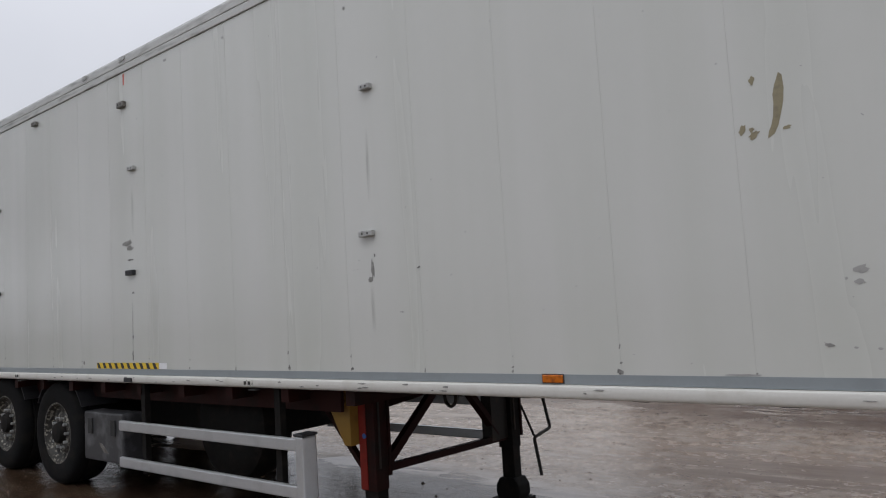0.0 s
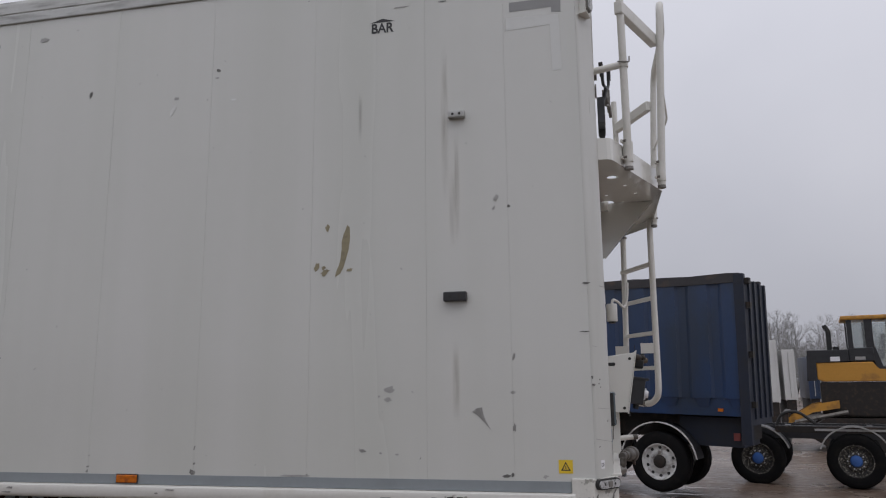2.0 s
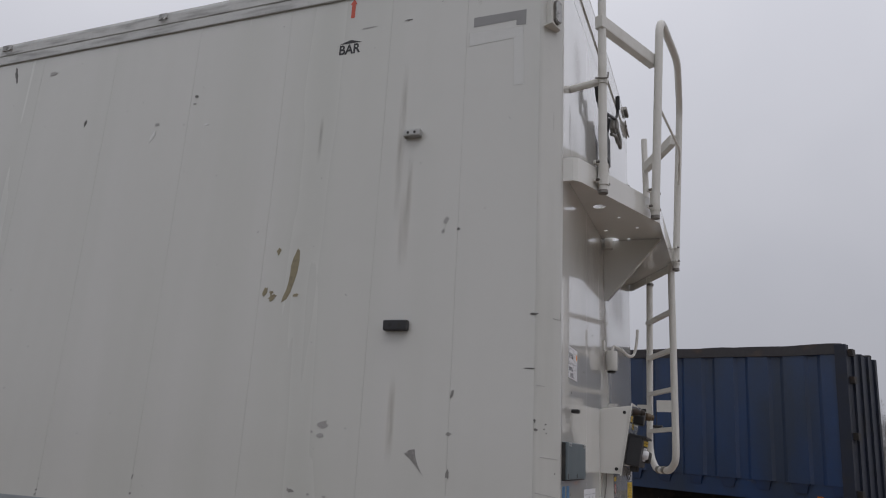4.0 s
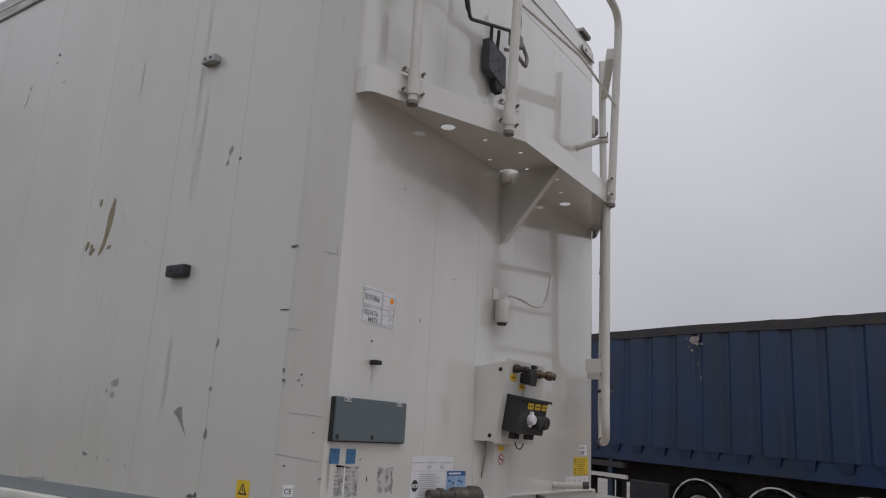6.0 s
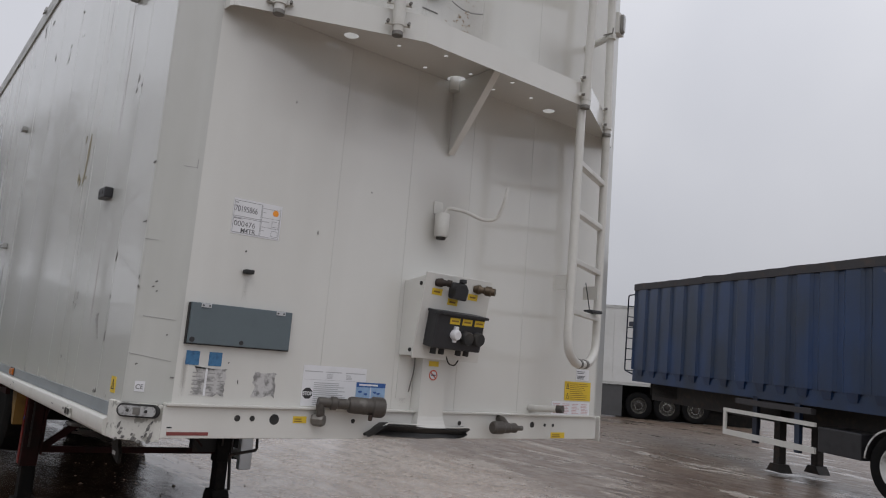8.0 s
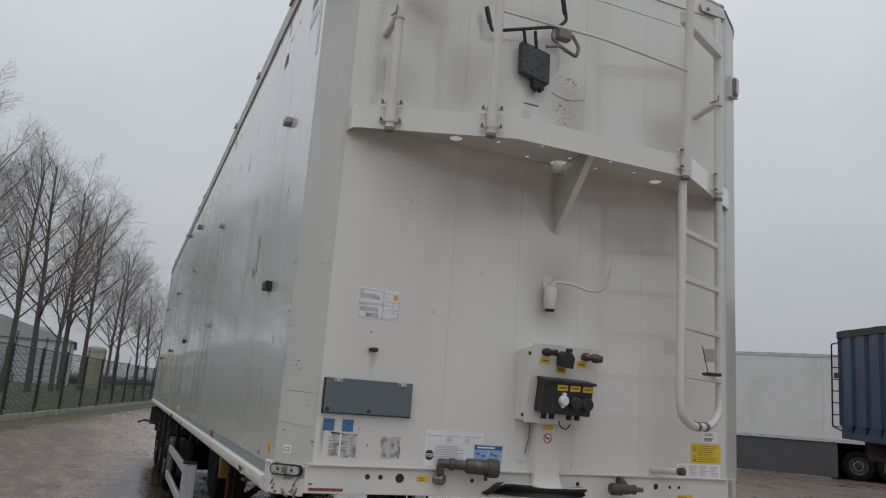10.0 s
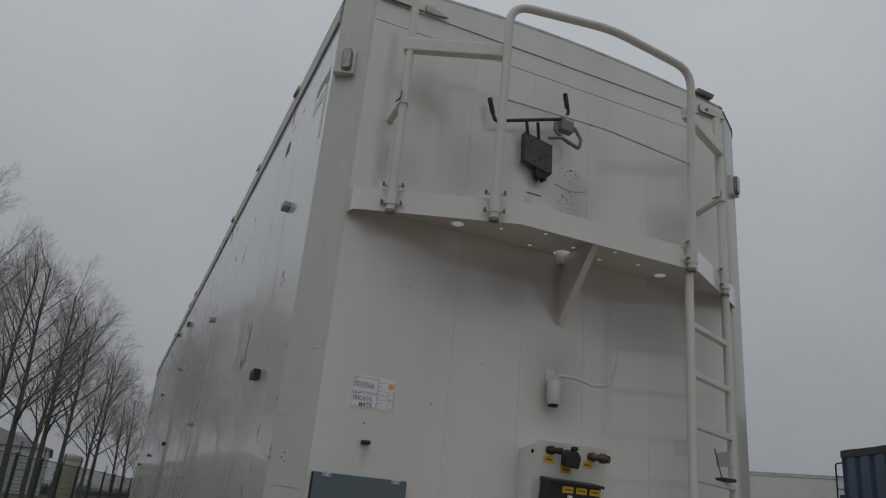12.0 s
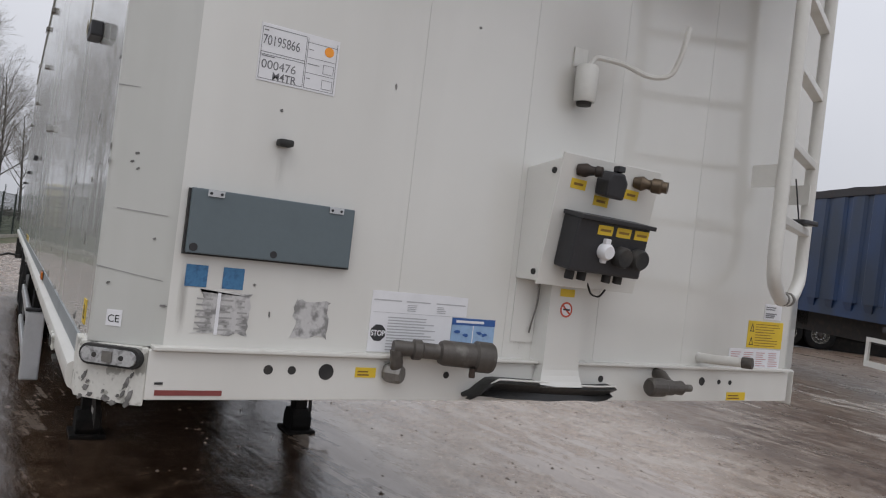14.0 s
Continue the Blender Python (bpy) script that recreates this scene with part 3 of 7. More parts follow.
def words(name, text, wall, a, z, size, material, parent, out=0.0022, bold=0.0, width=None):
    """Lettering in the built-in font, turned into a mesh that lies on a wall with its lower left corner at (a, z)."""
    cu = bpy.data.curves.new(name, "FONT")
    cu.body, cu.size, cu.extrude, cu.offset = text, size, 0.0003, bold
    ob = new(name, cu)
    me = bpy.data.meshes.new_from_object(ob.evaluated_get(bpy.context.evaluated_depsgraph_get()))
    bpy.data.objects.remove(ob)
    bpy.data.curves.remove(cu)
    xs = [v.co.x for v in me.vertices]
    k = width / (max(xs) - min(xs)) if width else 1
    for v in me.vertices:
        v.co = wall(a + (v.co.x - min(xs)) * k, z + v.co.y, out + v.co.z)
    me.materials.clear()
    me.materials.append(material)
    ob = new(name, me)
    ob.parent = parent
    return ob


def bars(bm, wall, a0, a1, z0, z1, rows, seed=1, fill=0.45, out=0.0022):
    """Lines of writing too small to read."""
    rnd = random.Random(seed)
    h = (z1 - z0) / rows
    for i in range(rows):
        w = (a1 - a0) * (0.6 + 0.4 * rnd.random())
        plate(bm, wall, a0, a0 + w, z0 + h * i, z0 + h * (i + fill), 0.0004, out)
    return bm


# ---- ground ----
def smooth(a, b, v):
    t = min(1, max(0, (v - a) / (b - a)))
    return t * t * (3 - 2 * t)


def ground_z(x, y):
    """The yard falls gently away past the front of the trailer."""
    z = -0.46 * smooth(-11.0, 4.7, x)
    near = 1 - smooth(25, 60, math.hypot(x, y))
    if near > 0:
        z += near * (0.018 * noise.noise((x * 0.55, y * 0.55, 3)) + 0.010 * noise.noise((x * 1.6 + y * 0.5, y * 2.4 - x * 0.8, 7)) + 0.004 * noise.noise((x * 6, y * 6, 1)))
    return z


def steps(spans):
    out = []
    for a, b, d in spans:
        n = max(1, round((b - a) / d))
        out += [a + (b - a) * i / n for i in range(n)]
    return out + [spans[-1][1]]


def make_ground():
    xs = steps([(-3000, -300, 450), (-300, -60, 40), (-60, -16, 1.0), (-16, 8, 0.14), (8, 30, 1.0), (30, 300, 45), (300, 3000, 450)])
    ys = steps([(-3000, -300, 450), (-300, -30, 45), (-30, -8, 1.0), (-8, 14, 0.14), (14, 50, 1.0), (50, 300, 45), (300, 3000, 450)])
    verts = [(x, y, ground_z(x, y)) for y in ys for x in xs]
    w = len(xs)
    faces = [(j * w + i, j * w + i + 1, (j + 1) * w + i + 1, (j + 1) * w + i) for j in range(len(ys) - 1) for i in range(w - 1)]
    me = bpy.data.meshes.new("ground")
    me.from_pydata(verts, [], faces)
    me.polygons.foreach_set("use_smooth", [True] * len(faces))
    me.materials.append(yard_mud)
    return tagged(new("ground", me), label="wet muddy concrete yard with puddles and wheel tracks", category="ground", kind="structure")


make_ground()


def clods():
    """Crumbs of mud and stone lying about the yard."""
    rnd = random.Random(17)
    bm = bmesh.new()
    for i in range(1000):
        x, y = (rnd.uniform(-6.5, 0.5), rnd.uniform(1.0, 7)) if i < 550 else (rnd.uniform(-9, 3), rnd.uniform(-3, 8)) if i < 800 else (rnd.uniform(-20, -4), rnd.uniform(-5, 0.5))
        r = rnd.uniform(0.006, 0.02) * (1.8 if rnd.random() < 0.08 else 1)
        z = ground_z(x, y)
        ring = [bm.verts.new((x + r * rnd.uniform(0.7, 1.5) * math.cos(k * 1.2566), y + r * rnd.uniform(0.7, 1.3) * math.sin(k * 1.2566), z - 0.004)) for k in range(5)]
        top = bm.verts.new((x + r * rnd.uniform(-0.3, 0.3), y, z + r * rnd.uniform(0.25, 0.6)))
        for k in range(5):
            bm.faces.new((ring[k], ring[(k + 1) % 5], top))
    tagged(link_mesh("mud_crumbs", bm, clod_mud), label="crumbs of dark mud and grit on the yard", category="mud", kind="stuff")


clods()

# ---- the white trailer ----
LENGTH, WIDTH = 13.62, 2.595
trailer = thing("semi_trailer", Matrix.Identity(4), "white walking-floor semi-trailer with scuffed panelled sides, parked on its legs", "trailer")
SEAMS = [-0.0785, -0.44, -0.85] + [-0.85 - 0.604 * i for i in range(1, 21)] + [-LENGTH + 0.12]
Z0, Z1 = 1.05, 3.692


def side_walls():
    for k, (b, a) in enumerate(zip(SEAMS, SEAMS[1:])):
        bm = B()
        box(bm, a + 0.0008, b - 0.0008 if k else b, 0.0, 0.03, Z0, Z1, 0.0012)
        part("side_panel", bm, white_panel, trailer)
    part("inner_wall", box(B(), -LENGTH + 0.12, -0.13, 0.0014, 0.04, Z0 + 0.02, Z1), seam_dark, trailer, "dark sealant behind the panel joints")
    for b, a in zip(SEAMS[::2], SEAMS[2::2]):
        part("far_side_panel", box(B(), a + 0.0016, b - 0.0016, WIDTH - 0.04, WIDTH, Z0, Z1, 0.0012), white_panel, trailer)
    part("rear_door", box(B(), -LENGTH, -LENGTH + 0.06, 0.08, WIDTH / 2 - 0.004, 1.0, 3.8, 0.006), white_steel, trailer)
    part("rear_door", box(B(), -LENGTH, -LENGTH + 0.06, WIDTH / 2 + 0.004, WIDTH - 0.08, 1.0, 3.8, 0.006), white_steel, trailer)
    for y in (0.0, WIDTH - 0.08):
        part("rear_post", box(B(), -LENGTH - 0.02, -LENGTH + 0.12, y, y + 0.08, 0.95, 3.86, 0.01), rail_alu, trailer)
    part("floor_deck", box(B(), -LENGTH + 0.05, -0.05, 0.06, WIDTH - 0.06, 1.0, 1.06), dark_steel, trailer)


def corner_post(mirror):
    pts = [(-0.078, 0.0), (-0.071, 0.002), (-0.064, 0.011), (-0.008, 0.124), (-0.001, 0.136), (0.0, 0.15), (-0.04, 0.15), (-0.078, 0.04)]
    if mirror:
        pts = [(x, WIDTH - y) for x, y in pts]
    tops = [3.80, 3.835, 3.862, 3.912, 3.918, 3.92, 3.92, 3.87]
    bm = B()
    prism(bm, [(x, y, 1.115) for x, y in pts], (0, 0, 3.86 - 1.115))
    bm.verts.ensure_lookup_table()
    for v, z in zip(bm.verts[len(pts):], tops):
        v.co.z = z
    post = part("corner_post", bm, white_corner, trailer, smooth=True)
    part("post_cap_seal", tube(B(), [(x, y, z + 0.002) for (x, y), z in zip(pts[:6], tops)], 0.006, 6), grey_metal, post, "dark seal round the top of the post")
    return post


def crown(y):
    return 3.938 + 0.075 * (1 - ((y - 1.29) / 1.16) ** 2)


def front_wall():
    ys = [0.15, 0.737, 1.10, 1.456, 1.862, WIDTH - 0.15]
    for i, (a, b) in enumerate(zip(ys, ys[1:])):
        part("front_panel", box(B(), -0.04, 0.0, a + (0.0005 if i else 0), b - (0.0005 if i < 4 else 0), 1.115, 3.714, 0.0008), white_front, trailer)
    part("inner_front", box(B(), -0.035, -0.0013, 0.16, WIDTH - 0.16, 1.13, 3.714), seam_dark, trailer, "dark sealant behind the front joints")
    for name, za, zb, off in (("header_board", 3.7175, 3.838, 0.0), ("header_cap", 3.8395, None, 0.007)):
        bm = B()
        n = 16
        low = [(off, 0.15 + (WIDTH - 0.3) * i / n, za) for i in range(n + 1)]
        top = [(off, y, zb or crown(y) - 0.012) for _, y, _ in reversed(low)]
        prism(bm, low + top, (-0.04, 0, 0))
        part(name, bm, white_front, trailer)
    bm = B()
    tube(bm, [(-0.012, 0.15 + 2.27 * i / 12, crown(0.15 + 2.27 * i / 12)) for i in range(13)], 0.019, 10)
    part("tarp_roll_bar", bm, rail_alu, trailer, "dull metal bar along the front roof edge", True)
    bm = B()
    ncol, nrow = 28, 12
    grid = [[bm.verts.new((-0.05 - (LENGTH - 0.1) * i / ncol, 0.03 + (WIDTH - 0.06) * j / nrow, 3.85 + 0.11 * (1 - (2 * j / nrow - 1) ** 2) + 0.008 * noise.noise((i * 1.3, j * 0.7, 0)))) for j in range(nrow + 1)] for i in range(ncol + 1)]
    for i in range(ncol):
        for j in range(nrow):
            bm.faces.new((grid[i][j], grid[i + 1][j], grid[i + 1][j + 1], grid[i][j + 1]))
    part("roof_tarp", bm, tarp, trailer, "dark roof tarpaulin rolled tight", True)
    for y0, y1 in ((0.135, 0.40), (2.25, 2.44)):
        bm = B()
        prism(bm, [(0.0075, y0 + 0.03, 3.852), (0.0075, y1, 3.852), (0.0075, y1, 3.898), (0.0075, y0 + 0.05, 3.902), (0.0075, y0, 3.89), (0.0075, y0, 3.87)], (0.009, 0, 0), 0.003)
        strap = part("tarp_strap", bm, white_steel, trailer, "pale flat strap plate under the roof edge")
        bm = tube(B(), [(0.018, y0, 3.895), (0.018, y0, 3.852), (0.018, y1, 3.847)], 0.0045, 6, bend=0.02)
        part("strap_seal", bm, grey_metal, strap)
        part("strap_pin", disc(B(), (0.0165, y0 + 0.06, 3.88), (1, 0, 0), 0.012, 0.005, 12), grey_metal, strap)
    bm = B()
    box(bm, 0.004, 0.03, 0.41, 0.46, 3.845, 3.89, 0.006)
    prism(bm, [(0.012, 0.44, 3.89), (0.012, 0.54, 3.855), (0.012, 0.44, 3.845)], (0.015, 0, 0))
    part("tarp_catch", bm, zinc, trailer)
    bm = B()
    prism(bm, [(-0.1, 2.22, 3.985), (0.03, 2.22, 3.975), (0.03, 2.35, 3.965), (-0.1, 2.35, 3.975)], (0, 0.02, 0.035), 0.006)
    part("roof_lamp", bm, grey_metal, trailer, "small grey box lamp on the roof edge")
    part("tarp_hinge", lathe(B(), [(0, -0.03), (0.025, -0.03), (0.03, 0.0), (0.025, 0.03), (0, 0.03)], (-0.03, 2.43, 3.945), (0, 1, 0), 14), grey_metal, trailer)


def rails():
    prof = [(0.05, 3.692), (-0.010, 3.692), (-0.012, 3.697), (-0.012, 3.745), (-0.006, 3.75), (-0.003, 3.756), (-0.008, 3.762), (-0.008, 3.82), (-0.002, 3.84), (0.012, 3.848), (0.05, 3.85)]
    for name, flip in (("top_rail", False), ("far_top_rail", True)):
        bm = B()
        prism(bm, [(-0.10, WIDTH - y if flip else y, z) for y, z in prof], (-LENGTH + 0.1, 0, 0))
        part(name, bm, rail_alu, trailer, "weathered aluminium cap rail with a groove")
    prof = [(0.06, 0.982), (-0.012, 0.982), (-0.022, 0.988), (-0.028, 1.0), (-0.030, 1.03), (-0.027, 1.042), (-0.018, 1.0485), (0.06, 1.0485)]
    for name, flip in (("side_rail", False), ("far_side_rail", True)):
        bm = B()
        prism(bm, [(-0.17, WIDTH - y if flip else y, z) for y, z in prof], (-LENGTH + 0.17, 0, 0))
        part(name, bm, white_steel, trailer, "white rounded bottom rail with chips", True)
    part("grey_band", box(B(), -LENGTH + 0.12, -0.187, -0.004, 0.0, 1.052, 1.1), band_grey, trailer, "flat grey band along the foot of the side")
    for x, w in ((-1.08, 0.11), (-3.62, 0.08), (-6.6, 0.1), (-7.3, 0.07), (-9.5, 0.08), (-12.3, 0.08), (-2.35, 0.06)):
        bm = B()
        box(bm, x - w / 2, x + w / 2, -0.02, 0.0, 3.795, 3.83, 0.006)
        tube(bm, [(x - w / 2 + 0.01, -0.016, 3.80), (x - w / 4, -0.024, 3.784), (x + w / 4, -0.024, 3.784), (x + w / 2 - 0.01, -0.016, 3.80)], 0.005, 6)
        part("tarp_latch", bm, zinc, trailer)
    # front cross beam, its lip and the cast lower corners
    bm = B()
    box(bm, -0.06, 0.02, 0.118, WIDTH - 0.15, 0.998, 1.112, 0.004)
    part("front_beam", bm, white_front, trailer)
    part("beam_lip", box(B(), -0.01, 0.036, 0.125, WIDTH - 0.165, 1.1125, 1.121, 0.002), white_steel, trailer)
    for mirror in (False, True):
        pts = [(-0.185, -0.014), (-0.098, -0.014), (-0.084, -0.006), (0.008, 0.1), (0.02, 0.118), (-0.06, 0.13), (-0.185, 0.06)]
        if mirror:
            pts = [(x, WIDTH - y) for x, y in pts]
        bm = B()
        prism(bm, [(x, y, 0.984) for x, y in pts], (0, 0, 0.13), 0.004)
        part("corner_casting", bm, worn_steel if not mirror else white_steel, trailer, "cast corner with the paint scraped off" if not mirror else "")


side_walls()
corner_post(False), corner_post(True)
front_wall()
rails()


# lights and reflectors
def oval(bm, wall, a, z, half, r, out0, out1):
    pts = []
    up = abs(half[1]) > 0
    for k in range(16):
        t = 2 * math.pi * k / 16
        c, s = math.cos(t), math.sin(t)
        if up:
            pts.append((a + r * c, z + (half[1] if s > 0 else -half[1]) + r * s))
        else:
            pts.append((a + (half[0] if c > 0 else -half[0]) + r * c, z + r * s))
    return prism(bm, [wall(p, q, out0) for p, q in pts], Vector(wall(0, 0, out1)) - Vector(wall(0, 0, out0)))


def low_corner(s, z, out):
    a, b = Vector((-0.084, -0.006, 0)), Vector((0.008, 0.1, 0))
    d = (b - a).normalized()
    return a + d * s + Vector((d.y, -d.x, 0)) * out + Vector((0, 0, z))


lamp = part("corner_lamp", oval(B(), low_corner, 0.078, 1.088, (0.052, 0), 0.024, -0.004, 0.016), black_rubber, trailer, "oval clear marker lamp in a black surround")
part("lens", oval(B(), low_corner, 0.078, 1.088, (0.05, 0), 0.018, 0.0165, 0.022), clear_lens, lamp)
bm = B()
box(bm, -0.012, 0.012, -0.012, 0.012, -0.003, 0.003)
bmesh.ops.rotate(bm, verts=bm.verts, matrix=Matrix.Rotation(math.pi / 2, 3, "Y"))
bmesh.ops.rotate(bm, verts=bm.verts, matrix=Matrix.Rotation(-math.atan2(0.092, 0.106), 3, "Z"))
bmesh.ops.translate(bm, verts=bm.verts, vec=low_corner(0.078, 1.088, 0.023))
part("diode", bm, grey_metal, lamp)
for s in (0.045, 0.112):
    part("screw", disc(B(), low_corner(s, 1.088, 0.0225), CH_N, 0.006, 0.001, 10), black_rubber, lamp)


def upper_marker(flip):
    def wall(s, z, out):
        v = on_corner(s, z, out)
        return Vector((v.x, WIDTH - v.y, v.z)) if flip else v
    bm = B()
    if not flip:
        prism(bm, [wall(0.01, 3.352, 0), wall(0.105, 3.362, 0), wall(0.105, 3.362, 0.024), wall(0.01, 3.352, 0.05)], (0, 0, 0.006))
    prism(bm, [wall(0.03, 3.37, 0), wall(0.105, 3.37, 0), wall(0.105, 3.37, 0.02), wall(0.03, 3.37, 0.034)], (0, 0, 0.13))
    body = part("upper_marker_lamp", bm, white_steel, trailer, "grey upright outline marker lamp on its bracket")
    part("rim", oval(B(), wall, 0.066, 3.435, (0, 0.036), 0.026, 0.02, 0.04), grey_metal, body)
    part("lens", oval(B(), wall, 0.066, 3.435, (0, 0.034), 0.02, 0.0405, 0.047), clear_lens, body)


upper_marker(False), upper_marker(True)
bm = box(B(), -2.483, -2.368, -0.016, -0.004, 1.06, 1.098, 0.004)
reflector = part("side_marker_lamp", bm, orange_lens, trailer, "amber side marker lamp")
part("frame", box(B(), -2.488, -2.363, -0.008, -0.0042, 1.056, 1.102), black_rubber, reflector)
part("side_marker_lamp", box(B(), -6.64, -6.52, -0.045, -0.03, 0.992, 1.03, 0.004), black_plastic, trailer, "dark dirty side lamp")
for x in (-0.71, -4.9, -8.9):
    bm = B()
    box(bm, x - 0.052, x + 0.052, -0.037, -0.028, 0.993, 1.037, 0.006)
    ring = part("lashing_ring", bm, worn_steel, trailer)
    for a in (-0.026, 0.02):
        part("eyelet", box(B(), x + a - 0.014, x + a + 0.014, -0.0395, -0.0372, 1.004, 1.028, 0.002), black_rubber, ring)
    # black strip stands in for the shadow beneath the ring plate
    part("shadow_strip", box(B(), x + 0.0, x + 0.08, -0.03, 0.02, 0.962, 0.974, 0.003), black_rubber, ring)
bm = B()
prism(bm, [(-0.325, 0.05, 0.985), (-0.235, 0.05, 0.985), (-0.225, 0.05, 0.945), (-0.195, 0.05, 0.915), (-0.2, 0.05, 0.878), (-0.29, 0.05, 0.9)], (0, 0.012, 0), 0.003)
part("rope_hook", bm, grease_black, trailer, "dark hanger plate under the bottom rail")
part("hook_eye", box(B(), -0.278, -0.24, 0.0485, 0.0495, 0.905, 0.918), chip_grey, trailer)

# brackets screwed to the side
for x, z, w, h, m, lab in ((-0.685, 2.868, 0.086, 0.034, zinc, "small grey side block with two bolt holes"), (-0.704, 1.95, 0.113, 0.046, black_plastic, "black rubber side block"),
                           (-3.612, 2.837, 0.09, 0.034, zinc, ""), (-3.662, 1.936, 0.115, 0.036, zinc, ""), (-6.47, 2.81, 0.1, 0.035, zinc, ""), (-6.53, 1.917, 0.12, 0.045, black_plastic, ""),
                           (-9.42, 2.82, 0.1, 0.035, grey_metal, ""), (-9.45, 1.9, 0.1, 0.04, black_plastic, ""), (-12.2, 2.8, 0.1, 0.035, grey_metal, ""), (-12.3, 1.85, 0.1, 0.04, black_plastic, ""),
                           (-6.62, 3.4, 0.11, 0.05, grey_metal, ""), (-8.42, 3.6, 0.1, 0.04, grey_metal, "")):
    block = part("side_block", box(B(), x - w / 2, x + w / 2, -0.036, 0.0, z - h / 2, z + h / 2, 0.006), m, trailer, lab)
    for k in (-1, 1):
        part("bolt_hole", disc(B(), (x + k * w * 0.2, -0.0365, z), (0, -1, 0), h * 0.2, 0.0008, 10), black_rubber, block)


# ---- platform, railing and ladder on the front ----
PLAT = [(0.0, 0.152), (0.045, 0.155), (0.064, 0.165), (0.076, 0.185), (0.358, 0.87), (0.356, 1.89), (0.03, 2.45), (0.0, 2.47)]
INNER = [(0.0, 0.157), (0.043, 0.16), (0.06, 0.169), (0.072, 0.188), (0.353, 0.872), (0.351, 1.887), (0.027, 2.445), (0.0, 2.464)]
deck_z, rim_low, rim_high = 2.68, 2.632, 2.744


def platform():
    bm = B()
    outer = [bm.verts.new((x, y, deck_z)) for x, y in INNER]
    edges = [bm.edges.new((a, b)) for a, b in zip(outer, outer[1:] + outer[:1])]
    for x, y, r in ((0.077, 0.678, 0.032), (0.045, 1.285, 0.046), (0.082, 1.878, 0.032), (0.15, 0.875, 0.011), (0.22, 1.08, 0.011), (0.045, 1.095, 0.011), (0.147, 1.286, 0.011), (0.22, 1.485, 0.011), (0.145, 1.685, 0.011), (0.085, 1.485, 0.011)):
        n = 18 if r > 0.02 else 10
        vs = [bm.verts.new((x + r * math.cos(2 * math.pi * k / n), y + r * math.sin(2 * math.pi * k / n), deck_z)) for k in range(n)]
        edges += [bm.edges.new((a, b)) for a, b in zip(vs, vs[1:] + vs[:1])]
    bmesh.ops.triangle_fill(bm, use_beauty=True, use_dissolve=False, edges=edges)
    got = bmesh.ops.extrude_face_region(bm, geom=list(bm.faces))
    bmesh.ops.translate(bm, vec=(0, 0, 0.004), verts=[v for v in got["geom"] if isinstance(v, bmesh.types.BMVert)])
    deck = part("platform", bm, white_front, trailer, "white folded-steel service platform with drain holes")
    bm = B()
    outer = PLAT
    for (a, b), (c, d) in zip(zip(outer, outer[1:]), zip(INNER, INNER[1:])):
        prism(bm, [(*a, rim_low), (*b, rim_low), (*d, rim_low), (*c, rim_low)], (0, 0, rim_high - rim_low))
    part("fascia", bm, white_front, deck)
    bm = B()
    prism(bm, [(0.0, 1.306, 2.32), (0.02, 1.306, 2.32), (0.315, 1.306, 2.678), (0.0, 1.306, 2.678)], (0, 0.005, 0))
    prism(bm, [(0.02, 1.291, 2.318), (0.327, 1.291, 2.672), (0.319, 1.291, 2.678), (0.012, 1.291, 2.324)], (0, 0.036, 0))
    part("bracket", bm, white_front, deck)
    part("drain_pipe", tube(B(), [(0.03, 1.285, 2.69), (0.03, 1.285, 2.625)], 0.026, 14), white_front, deck, smooth=True)


platform()


